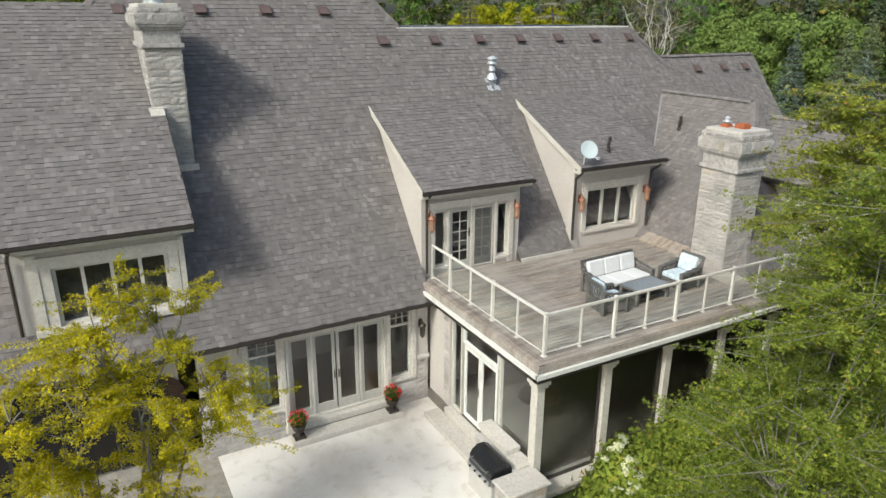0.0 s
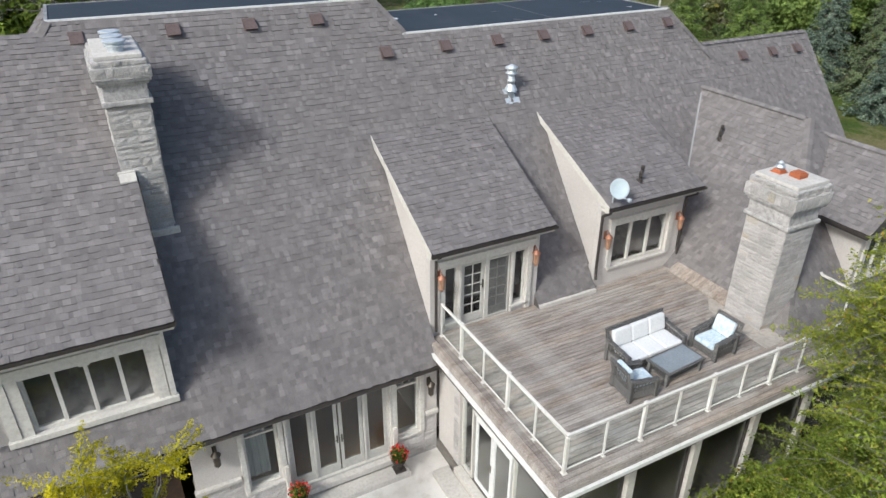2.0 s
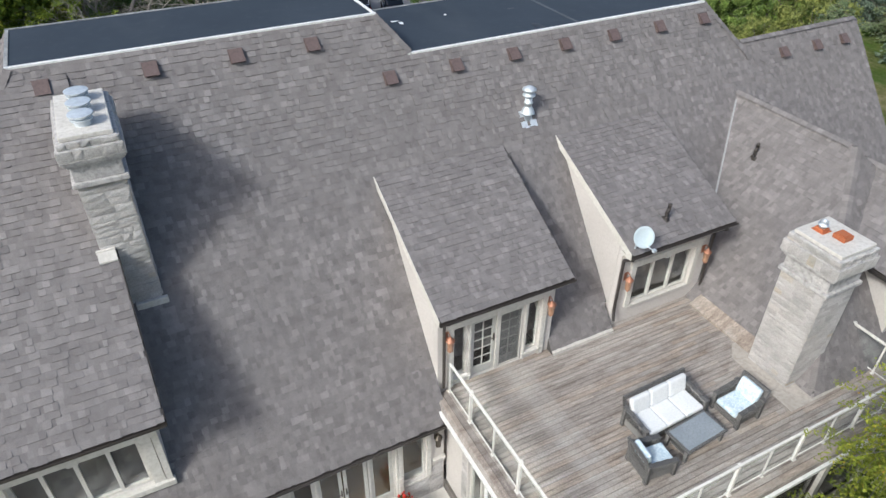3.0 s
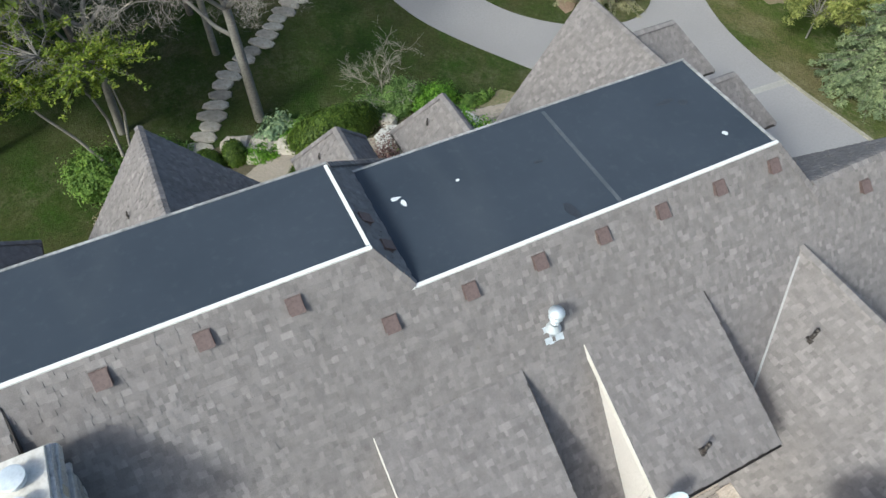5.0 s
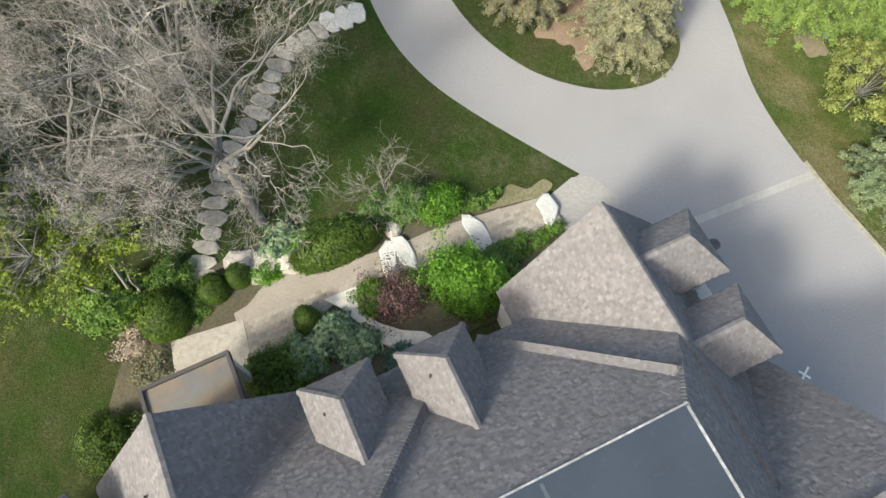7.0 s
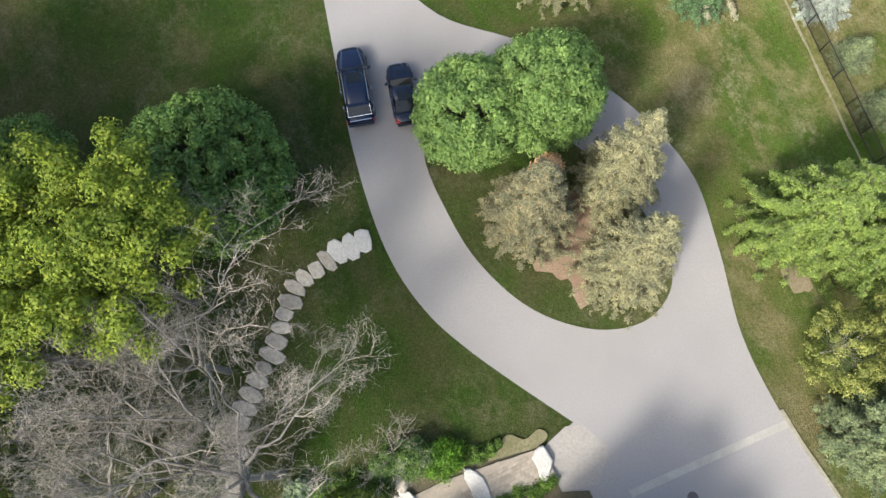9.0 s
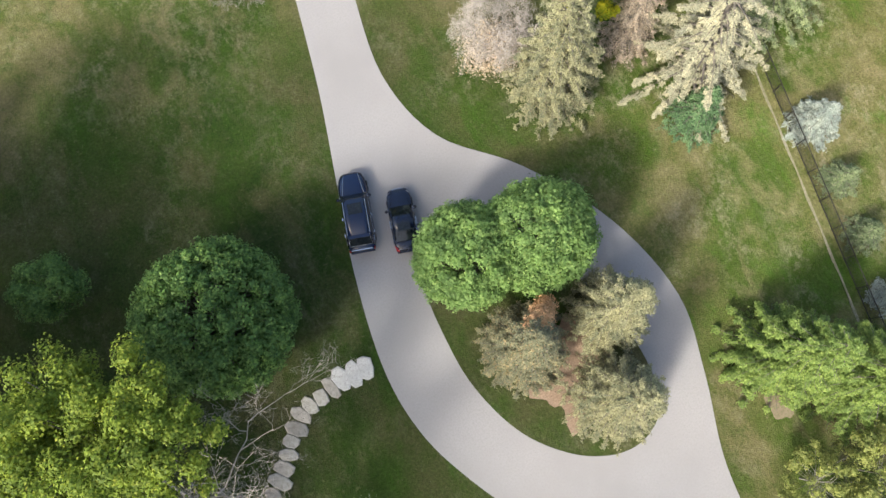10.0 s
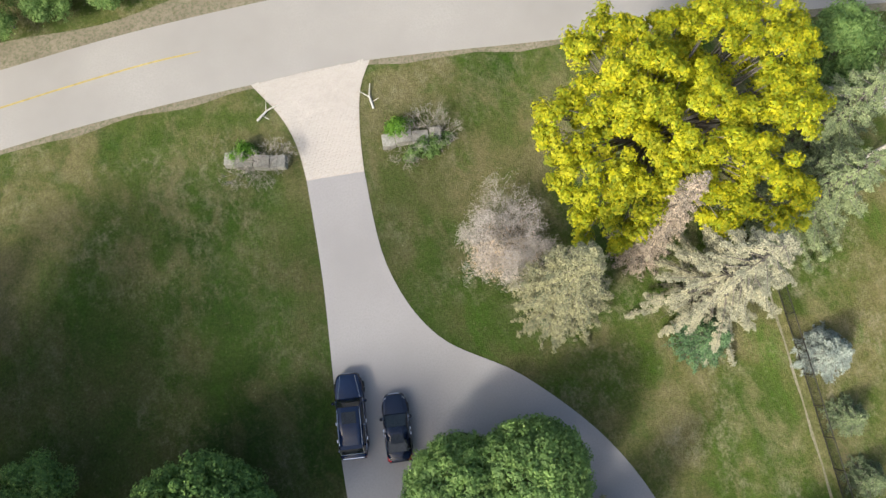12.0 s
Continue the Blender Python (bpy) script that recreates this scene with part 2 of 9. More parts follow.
# ---- ground, driveway, road ----
def _grass(nt, b):
    v = coords(nt)
    big = noise_tex(nt, v, 0.10, 5, 0.62, 0.6)
    mid = noise_tex(nt, coords(nt, (1, .55, 1), (0, 0, .5)), 0.42, 7, 0.70, 0.3)
    fine = noise_tex(nt, v, 6.0, 6, 0.78)
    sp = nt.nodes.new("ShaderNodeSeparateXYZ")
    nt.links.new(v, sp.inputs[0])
    # west tones are greener, and darkened to stand in for tree shade
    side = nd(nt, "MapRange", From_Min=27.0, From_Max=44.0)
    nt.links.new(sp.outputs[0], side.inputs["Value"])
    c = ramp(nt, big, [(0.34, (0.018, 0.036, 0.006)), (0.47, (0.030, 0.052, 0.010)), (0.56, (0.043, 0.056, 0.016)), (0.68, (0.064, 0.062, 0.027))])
    # drier east and roadside turf, without the painted shade
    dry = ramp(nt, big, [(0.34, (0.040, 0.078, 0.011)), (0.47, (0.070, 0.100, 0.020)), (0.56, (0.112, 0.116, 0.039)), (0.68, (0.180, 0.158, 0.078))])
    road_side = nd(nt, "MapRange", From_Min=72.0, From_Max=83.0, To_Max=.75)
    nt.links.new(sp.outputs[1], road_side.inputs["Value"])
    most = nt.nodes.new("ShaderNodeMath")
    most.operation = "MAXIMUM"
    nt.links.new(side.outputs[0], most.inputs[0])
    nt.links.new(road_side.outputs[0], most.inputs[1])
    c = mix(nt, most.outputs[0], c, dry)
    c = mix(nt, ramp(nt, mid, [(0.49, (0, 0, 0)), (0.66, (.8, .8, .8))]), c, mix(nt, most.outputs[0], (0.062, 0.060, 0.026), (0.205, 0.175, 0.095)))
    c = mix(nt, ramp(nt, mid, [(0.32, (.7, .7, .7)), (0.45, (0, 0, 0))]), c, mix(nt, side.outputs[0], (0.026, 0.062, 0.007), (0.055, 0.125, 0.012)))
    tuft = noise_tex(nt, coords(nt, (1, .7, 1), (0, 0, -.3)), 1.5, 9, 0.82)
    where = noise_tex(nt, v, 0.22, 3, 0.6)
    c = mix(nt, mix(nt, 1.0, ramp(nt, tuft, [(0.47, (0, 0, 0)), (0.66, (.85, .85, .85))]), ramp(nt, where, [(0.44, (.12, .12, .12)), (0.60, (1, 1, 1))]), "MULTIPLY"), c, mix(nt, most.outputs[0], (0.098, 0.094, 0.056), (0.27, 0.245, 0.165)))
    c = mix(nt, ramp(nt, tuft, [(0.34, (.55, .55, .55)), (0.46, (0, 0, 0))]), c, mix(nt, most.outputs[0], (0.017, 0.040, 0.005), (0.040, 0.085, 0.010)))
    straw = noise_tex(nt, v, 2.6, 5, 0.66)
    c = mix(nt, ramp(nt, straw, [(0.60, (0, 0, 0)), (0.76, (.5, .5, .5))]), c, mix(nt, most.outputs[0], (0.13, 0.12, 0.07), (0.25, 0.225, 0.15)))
    speck = noise_tex(nt, v, 6.5, 5, 0.7)
    c = mix(nt, mix(nt, 1.0, ramp(nt, speck, [(0.59, (0, 0, 0)), (0.72, (.22, .22, .22))]), ramp(nt, mid, [(0.46, (0, 0, 0)), (0.6, (1, 1, 1))]), "MULTIPLY"), c, (0.34, 0.33, 0.26))
    c = mix(nt, 0.75, c, ramp(nt, fine, [(0.30, (.45, .46, .42)), (0.70, (1.5, 1.48, 1.42))]), "MULTIPLY")
    nt.links.new(c, b.inputs["Base Color"])
    bump(nt, b, noise_tex(nt, v, 9, 6, 0.7), 0.8, 0.10)
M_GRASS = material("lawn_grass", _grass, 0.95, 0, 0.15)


def build_ground():
    def axis(lo, hi, step):
        a = [float(v) for v in np.arange(lo, hi + step / 2, step)]
        far = [60, 160, 400, 900, 1800]
        return [lo - f for f in far[::-1]] + a + [hi + f for f in far]
    xs, ys = axis(-44, 116, 4.0), axis(-60, 148, 2.0)
    vs = [(x, y, ground_z(x, y)) for y in ys for x in xs]
    w = len(xs)
    fs = [(j * w + i, j * w + i + 1, (j + 1) * w + i + 1, (j + 1) * w + i) for j in range(len(ys) - 1) for i in range(w - 1)]
    me = bpy.data.meshes.new("ground")
    me.from_pydata(vs, [], fs)
    return tagged(link_me("ground", me, M_GRASS, None, True), "mown lawn with green and dry brown patches, shade painted into its west", "lawn", kind="structure")
build_ground()

_west = spline([(23.6, 77.2), (22.4, 70.5), (20.95, 64.3), (19.55, 58.3), (18.75, 52.2), (19.15, 47.8), (20.7, 43.9), (24.0, 38.2)])
_east = spline([(35.6, 10.0), (34.9, 27.0), (34.5, 33.0), (34.8, 38.2), (36.3, 43.3), (37.25, 48.3), (35.8, 54.2), (32.3, 59.9), (28.1, 64.3), (26.65, 69.8), (27.45, 76.4)])
_outline = list(_west) + [Vector((22.6, 37.9)), Vector((21.6, 37.6)), Vector((21.6, 35.3)), Vector((22.0, 34.0)), Vector((22.0, 10.0))] + list(_east)
tagged(link_bm("driveway", slab(_outline, 0.035, 0.12), M_ASPHALT), "worn grey asphalt driveway looping round an island", "driveway", kind="structure")
_island = spline([(25.7, 58.1), (23.3, 56.0), (22.95, 51.5), (23.4, 48.0), (24.9, 44.6), (27.6, 42.1), (30.6, 41.4), (33.0, 43.0), (33.4, 47.0), (32.2, 51.6), (29.5, 56.2), (27.3, 58.1), (25.7, 58.1)])[:-1]
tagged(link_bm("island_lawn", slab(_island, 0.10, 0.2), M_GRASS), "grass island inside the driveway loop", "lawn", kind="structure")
M_GRAVEL = material("gravel_apron", two_scale((0.395, 0.357, 0.314), (0.461, 0.423, 0.380), (0.338, 0.301, 0.261), 0.9, 7, 0.7, 10), 0.95)
M_COBBLE = material("apron_cobble", two_scale((0.405, 0.372, 0.338), (0.450, 0.417, 0.382), (0.378, 0.345, 0.312), 0.5, 9, 0.5, 20), 0.95)
_ap = spline([(23.6, 77.2), (23.75, 80.0), (23.3, 82.6), (22.1, 85.6)], 4) + spline([(30.8, 84.4), (29.3, 82.4), (28.2, 79.4), (27.45, 76.4)], 4)


def draped(outline, z, depth):
    """A sheet that follows the ground, with a rim turned down."""
    bm = bmesh.new()
    f = bm.faces.new([bm.verts.new((p.x, p.y, 0)) for p in outline])
    bmesh.ops.triangulate(bm, faces=[f])
    for _ in range(2):
        bmesh.ops.subdivide_edges(bm, edges=list(bm.edges), cuts=2, use_grid_fill=True)
    for v in bm.verts:
        v.co.z = ground_z(v.co.x, v.co.y) + z
    bmesh.ops.recalc_face_normals(bm, faces=bm.faces)
    if sum(g.normal.z for g in bm.faces) < 0:
        bmesh.ops.reverse_faces(bm, faces=bm.faces)
    out = bmesh.ops.extrude_edge_only(bm, edges=[e for e in bm.edges if len(e.link_faces) == 1])
    for v in out["geom"]:
        if isinstance(v, bmesh.types.BMVert):
            v.co.z -= depth
    return bm


tagged(link_bm("driveway_apron", draped(_ap, 0.045, 0.12), M_GRAVEL), "pale cobbled apron where the driveway meets the road", "driveway", kind="structure")
_near = spline([(-60, 88.0), (-20, 88.2), (4.8, 87.2), (14, 86.5), (22.2, 85.5), (30.7, 84.2), (44, 80.6), (63.8, 75.5), (110, 62)], 5)
_far = spline([(116, 68.5), (66, 82.2), (46, 87.4), (32, 90.3), (23.7, 91.6), (14.4, 92.6), (5, 93.1), (-20, 94.2), (-60, 94.4)], 5)
tagged(link_bm("road", slab(list(_near) + list(_far), 0.06, 0.15), M_ROAD), "pale grey asphalt country road", "road", kind="structure")
M_VERGE = material("dirt_verge", two_scale((0.17, 0.145, 0.105), (0.26, 0.225, 0.17), (0.09, 0.10, 0.045), 0.35, 5, 0.8, 14), 0.95)
tagged(link_bm("road_verge", slab(list(_far) + [p + Vector((0.5, 1.7 + .5 * math.sin(p.x * .35))) for p in list(_far)[::-1]], 0.045, 0.12), M_VERGE), "bare dirt verge along the far road edge", "verge", kind="structure")
tagged(link_bm("road_verge", slab([p - Vector((0.12, 0.45 + .2 * math.sin(p.x * .8))) for p in _near] + list(_near)[::-1], 0.04, 0.12), M_VERGE), "thin dirt verge along the near road edge", "verge", kind="structure")
M_YELLOW = material("road_paint", plain((0.42, 0.33, 0.12), 0.25, 6), 0.8)
_yl = spline([(-40, 91.2), (8.4, 90.1), (21.6, 88.85), (31.1, 87.1), (46, 83.9), (66, 78.6)], 8)
tagged(link_bm("road_line", slab(_yl + [p + Vector((0.03, 0.13)) for p in _yl[::-1]], 0.085, 0.02), M_YELLOW), "faded yellow line painted on the road", "road line", kind="structure")
M_BAND = material("concrete_band", plain((0.36, 0.345, 0.32), 0.15), 0.9)
tagged(link_bm("drain_band", slab([Vector(p) for p in ((25.0, 33.45), (34.55, 32.95), (34.55, 33.35), (25.0, 33.85))], 0.041, 0.05), M_BAND), "pale concrete band across the asphalt forecourt", "paving band", kind="structure")
_eb = [p for p in _east if 12 < p.y < 34]
M_KERB = material("weathered_kerb", two_scale((.27, .25, .20), (.36, .335, .28), (.20, .19, .13), .8, 6, .3, 20), .9)
tagged(link_bm("kerb", slab(_eb + [p + Vector((0.2, 0)) for p in _eb[::-1]], 0.09, 0.25), M_KERB), "flush concrete kerb edging the forecourt", "kerb", kind="structure")

M_PAD = material("pale_pad_concrete", two_scale((.285, .265, .25), (.335, .315, .295), (.25, .232, .215), .7, 6, .25, 40), .9)
tagged(link_bm("path_pad", slab([Vector(p) for p in ((21.66, 35.3), (22.6, 35.05), (23.75, 34.85), (24.9, 35.9), (25.05, 36.3), (24.4, 37.85), (23.5, 38.2), (22.3, 37.86), (21.66, 37.6))], 0.043, 0.06), M_PAD), "pale concrete pad where the path meets the drive", "paving pad", kind="structure")

# joints and cobbles of the apron
def apron_cobbles():
    owner = bpy.data.objects["driveway_apron"]
    poly = [(p.x, p.y) for p in _ap]
    rg = random.Random(31)
    mes = []
    for k in range(4):
        bm = bmesh.new()
        a, b = .140 + .006 * k, .094 + .003 * (k % 2)
        box(bm, -a, a, -b, b, -.05, .014, bevel=.012)
        me = bpy.data.meshes.new("cobble")
        bm.to_mesh(me)
        bm.free()
        me.materials.append(M_COBBLE)
        mes.append(me)
    def hit(x, y):
        c = False
        for i in range(len(poly)):
            (ax, ay), (bx, by) = poly[i], poly[i - 1]
            if (ay > y) != (by > y) and x < (bx - ax) * (y - ay) / (by - ay) + ax:
                c = not c
        return c
    n = 0
    rest = bmesh.new()
    for r in range(46):
        y = 76.5 + r * .207
        for q in range(32):
            x = 21.8 + q * .31 + (.155 if r % 2 else 0)
            if all(hit(x + u, y + w) for u in (-.13, .13) for w in (-.09, .09)):
                m = pose(x + rg.uniform(-.012, .012), y, ground_z(x, y) + .047 + rg.uniform(-.006, .004), rg.uniform(-2, 2), rg.uniform(-2, 2), rg.uniform(-3, 3))
                if n < 300:
                    ob = new("cobble", mes[rg.randrange(4)])
                    ob.parent = owner
                    ob.matrix_basis = m
                else:
                    box(rest, -.145, .145, -.095, .095, -.05, .014, m)
                n += 1
    tagged(part("cobble_field", rest, M_COBBLE, owner), "small pale cobbles of the apron", kind="stuff")

# ---- the house: roofs ----
PITCH = 1.27
HX, HY = 10.0, 22.0
house = thing("house", "large pale stucco and limestone house with grey shingle roofs", "house", at=(HX, HY, 0))
HOUSE_INV = Matrix.Translation((-HX, -HY, 0))


def hpart(name, bm, mat, label="", parent=None, smooth=False, m=None):
    """A part of the house, built in world coordinates (or in its own frame m)."""
    ob = link_bm(name, bm, mat, None, smooth)
    ob.parent = parent or house
    if parent is None:
        ob.matrix_parent_inverse = HOUSE_INV
        if m is not None:
            ob.matrix_basis = m
    return tagged(ob, label) if label else ob


def south_z(y):
    return 10.33 + PITCH * (y - 22.58)


def south_y(z):
    return 22.58 + (z - 10.33) / PITCH


def frustum(x0, x1, y0, y1, zt, zb, sink=0.0, zs=4.4):
    """A roof with a flat top; its south slope ends at zs, the others at zb."""
    r, rs = (zt - zb) / PITCH, (zt - zs) / PITCH
    return hull([(x, y, zt - sink) for x in (x0, x1) for y in (y0, y1)] + [(x, y1 + r, zb - sink) for x in (x0 - r, x1 + r)] + [(x, y0 - rs, zs - sink) for x in (x0 - rs, x1 + rs)])


def gable_x(x0, x1, y, z, zb, s=PITCH, sink=0.0):
    r = (z - zb) / s
    return hull([(x0, y, z - sink), (x1, y, z - sink)] + [(x, yy, zb - sink) for x in (x0, x1) for yy in (y - r, y + r)])


def gable_y(y0, y1, x, z, zb, s=PITCH):
    r = (z - zb) / s
    return hull([(x, y0, z), (x, y1, z)] + [(xx, y, zb) for y in (y0, y1) for xx in (x - r, x + r)])


RNG = random.Random(7)
ROW, COUNT = 0.142, [0]
TAB_W = (0.075, 0.095, 0.12, 0.145, 0.18)


def tab_mesh(w, t):
    """One shingle tab: w wide, thicker at its lower edge."""
    h, e = 0.008 + t, ROW * 1.12
    bm = bmesh.new()
    v = [bm.verts.new(p) for p in ((0, 0, 0), (w, 0, 0), (w, 0, h), (0, 0, h), (0, e, 0), (w, e, 0), (w, e, 0.004), (0, e, 0.004))]
    for f in ((0, 1, 2, 3), (3, 2, 6, 7), (1, 5, 6, 2), (4, 0, 3, 7)):
        bm.faces.new([v[i] for i in f])
    me = bpy.data.meshes.new("shingle")
    bm.to_mesh(me)
    bm.free()
    me.materials.append(M_SHINGLE1)
    return me

TABS = [(w, tab_mesh(w, t)) for w in TAB_W for t in (0.000, 0.016)]


def shingle_face(roof, poly, patch=None):
    """Courses of shingles over a planar polygon; those in the patch (x0, x1, z0, z1) are pieces of their own."""
    P = [Vector(p) for p in poly]
    n = Vector((0, 0, 0))
    for i in range(len(P)):
        n += P[i].cross(P[(i + 1) % len(P)])
    n.normalize()
    if n.z < 0:
        n = -n
    v = (Vector((0, 0, 1)) - n * n.z).normalized()
    u = v.cross(n)
    o = P[0]
    q = [((p - o).dot(u), (p - o).dot(v)) for p in P]
    lo, hi = min(b for _, b in q), max(b for _, b in q)
    base = Matrix((u, v, n)).transposed()
    verts, faces = [], []
    row = 0
    y = lo
    while y < hi - 0.03:
        mid = min(y + ROW * 0.5, hi - 0.01)
        xs = []
        for i in range(len(q)):
            (a, b), (c, d) = q[i], q[(i + 1) % len(q)]
            if (b > mid) != (d > mid):
                xs.append(a + (mid - b) * (c - a) / (d - b))
        xs.sort()
        for x0, x1 in zip(xs[::2], xs[1::2]):
            x = x0 - RNG.random() * 0.3
            while x < x1 - 0.01:
                k = RNG.randrange(len(TABS))
                w = TABS[k][0]
                a, b = max(x, x0), min(x + w, x1)
                x += w
                if b - a < 0.03:
                    continue
                world = o + u * a + v * y
                jog = RNG.uniform(-0.004, 0.004) - (0.016 if k % 2 else 0)
                if patch and b - a > w - 1e-6 and y + ROW * 1.12 < hi and patch[0] < world.x < patch[1] and patch[2] < world.z < patch[3]:
                    ob = new("shingle", TABS[k][1])
                    ob.parent = roof
                    ob.matrix_parent_inverse = HOUSE_INV if roof is house else Matrix()
                    ob.matrix_basis = Matrix.Translation(world + v * jog + n * 0.003) @ base.to_4x4()
                    COUNT[0] += 1
                    continue
                h = 0.008 + (0.000 if k % 2 == 0 else 0.016)
                e = min(ROW * 1.12, hi - y + 0.012)
                i = len(verts)
                for du, dv, dh in ((a, 0, 0), (b, 0, 0), (b, 0, h), (a, 0, h), (a, e, 0), (b, e, 0), (b, e, .004), (a, e, .004)):
                    verts.append(o + u * du + v * (y + dv + jog) + n * (dh + 0.003))
                faces += [(i, i + 1, i + 2, i + 3), (i + 3, i + 2, i + 6, i + 7), (i + 1, i + 5, i + 6, i + 2), (i + 4, i, i + 3, i + 7)]
        y += ROW
        row += 1
    me = bpy.data.meshes.new("shingles")
    me.from_pydata([tuple(p) for p in verts], [], faces)
    ob = link_me("shingles", me, M_SHINGLE)
    ob.parent = roof
    if roof is house:
        ob.matrix_parent_inverse = HOUSE_INV
    return tagged(ob, "courses of weathered grey asphalt shingles", kind="stuff")


def cap_run(roof, p, q, name="ridge_cap"):
    """A run of folded cap shingles along a ridge or hip."""
    p, q = Vector(p), Vector(q)
    d = (q - p).normalized()
    s = d.cross(Vector((0, 0, 1))).normalized()
    up = s.cross(d)
    verts, faces = [], []
    n = int((q - p).length / 0.17)
    for i in range(n):
        a, b = p + d * (0.17 * i), p + d * (0.17 * i + 0.21)
        j = len(verts)
        for c, lift in ((a, 0.055), (b, 0.035)):
            verts += [tuple(c + s * 0.13 - up * 0.075 + up * lift), tuple(c + up * lift), tuple(c - s * 0.13 - up * 0.075 + up * lift)]
        faces += [(j, j + 1, j + 4, j + 3), (j + 1, j + 2, j + 5, j + 4), (j, j + 1, j + 2)]
    me = bpy.data.meshes.new(name)
    me.from_pydata(verts, [], faces)
    ob = link_me(name, me, M_SHINGLE, roof)
    return tagged(ob, "row of folded cap shingles", kind="stuff")


def roof_solid(bm, label, skip_south=False, only=None):
    """A roof body, with shingles on its sloping faces."""
    polys = []
    bm.normal_update()
    for f in bm.faces:
        if 0.2 < f.normal.z < 0.97 and not (skip_south and f.normal.y < -0.4):
            polys.append([v.co.copy() for v in f.verts])
    ob = hpart("roof", bm, M_UNDER, label)
    for p in polys:
        if only is None or only(sum(p, Vector()) / len(p)):
            shingle_face(ob, [c - Vector((0, 0, 0)) for c in p])
    return ob

ZB = 3.30
LAB = "steep grey shingle roof with a flat dark top"
roof_main = roof_solid(frustum(-0.35, 7.72, 23.27, 25.92, 11.2, ZB, 0.008), LAB, True)
roof_right = roof_solid(frustum(5.0, 18.15, 22.58, 26.24, 10.33, ZB, 0.016), LAB, True, lambda c: c.x > 4)
roof_left = roof_solid(frustum(-16.0, -0.9, 22.58, 26.2, 10.33, ZB, 0.024), LAB, True, lambda c: c.y > 24)
roof_east = roof_solid(gable_x(16.5, 24.5, south_y(9.25), 9.25, ZB, PITCH, 0.032), "grey shingle gable roof", True)
roof_wing = roof_solid(hull([(18.5, 16.72, 8.08), (18.5, 21.2, 8.08)] + [(x, y, 3.6) for x in (14.54, 22.46) for y in (13.2, 21.2)]), "grey shingle hipped roof of the side wing")
_va, _vb = [Vector((x, south_y(z), z)) for x, z in ((18.3, 8.08 - .2 * 1.131), (16.1, 8.08 - 2.4 * 1.131))]
_vs = (_vb - _va).normalized().cross(Vector((-.55, -.55, .63))).normalized() * .026
hpart("valley_flashing", hull([p + o + Vector((0, 0, h)) for p in (_va, _vb) for o in (_vs, -_vs) for h in (.02, .075)]), M_FLASH, "pale metal strip in the roof valley")
roof_garage = roof_solid(gable_y(23.0, 33.4, 20.22, 7.85, 2.65, 1.41), "pale grey shingle gable roof over the garage wing")
roof_entry = roof_solid(gable_y(25.0, 33.0, 3.92, 8.06, 2.6, 1.3), "grey shingle gable roof over the entrance")
# the long south slope, one plane over all the blocks
SOUTH = [(-9, 4.42), (24.5, 4.42), (24.5, 9.25), (19.0, 9.25), (18.15, 10.33), (8.41, 10.33), (7.72, 11.2), (-0.35, 11.2), (-1.04, 10.33), (-9, 10.33)]
shingle_face(roof_main, [(x, south_y(z), z) for x, z in SOUTH], (2.6, 4.9, 6.0, 7.6))
for x0, x1, zl in ((-9.0, 6.62, 3.3), (9.84, 11.82, 3.6), (14.98, 16.6, 3.6)):
    sk = hpart("roof_skirt", hull([(x, y, z) for x in (x0, x1) for y, z in ((south_y(zl), zl - .01), (south_y(4.42), 4.41), (18.6, 4.41), (18.6, zl - .01))]), M_UNDER, "lower edge of the shingle roof")
    shingle_face(sk, [(x0, south_y(zl) - .02, zl - .025), (x1, south_y(zl) - .02, zl - .025), (x1, south_y(4.42), 4.42), (x0, south_y(4.42), 4.42)])
for r, p, q in ((roof_right, (19.1, 21.75, 9.25), (24.5, 21.75, 9.25)), (roof_wing, (18.5, 20.8, 8.08), (18.5, 16.75, 8.08)), (roof_wing, (18.5, 16.72, 8.08), (14.75, 13.39, 3.84)), (roof_garage, (20.22, 27.9, 7.85), (20.22, 33.4, 7.85)),
                (roof_entry, (3.92, 28.4, 8.06), (3.92, 33.0, 8.06)), (roof_main, (7.72, 23.27, 11.2), (8.41, 22.58, 10.33)), (roof_right, (18.15, 22.58, 10.33), (19.35, 21.35, 8.8)),
                (roof_main, (-0.35, 23.27, 11.2), (-1.04, 22.58, 10.33)), (roof_main, (7.72, 25.92, 11.2), (11.3, 29.5, 6.65)), (roof_right, (18.15, 26.24, 10.33), (19.6, 27.7, 8.5))):
    cap_run(r, p, q)

# dark membrane on the flat tops, with a white metal edge
def _membrane(nt, b):
    v = coords(nt)
    f1 = noise_tex(nt, v, 0.5, 4)
    f2 = noise_tex(nt, v, 4.0, 5, 0.7)
    c = ramp(nt, f1, [(0.3, (0.033, 0.043, 0.058)), (0.7, (0.042, 0.053, 0.070))])
    c = mix(nt, ramp(nt, f2, [(0.55, (0, 0, 0)), (0.8, (.4, .4, .4))]), c, (0.068, 0.078, 0.090))
    w = nd(nt, "TexNoise", Scale=0.35, Detail=2.0)
    nt.links.new(coords(nt, (1, 0.15, 1)), w.inputs["Vector"])
    c = mix(nt, ramp(nt, w.outputs["Fac"], [(0.6, (0, 0, 0)), (0.66, (.14, .14, .14)), (0.7, (0, 0, 0))]), c, (0.085, 0.096, 0.108))
    nt.links.new(c, b.inputs["Base Color"])
    bump(nt, b, f2, 0.1, 0.01)
M_MEMBRANE2 = material("roof_membrane_sheet", _membrane, 0.85, 0, 0.15)
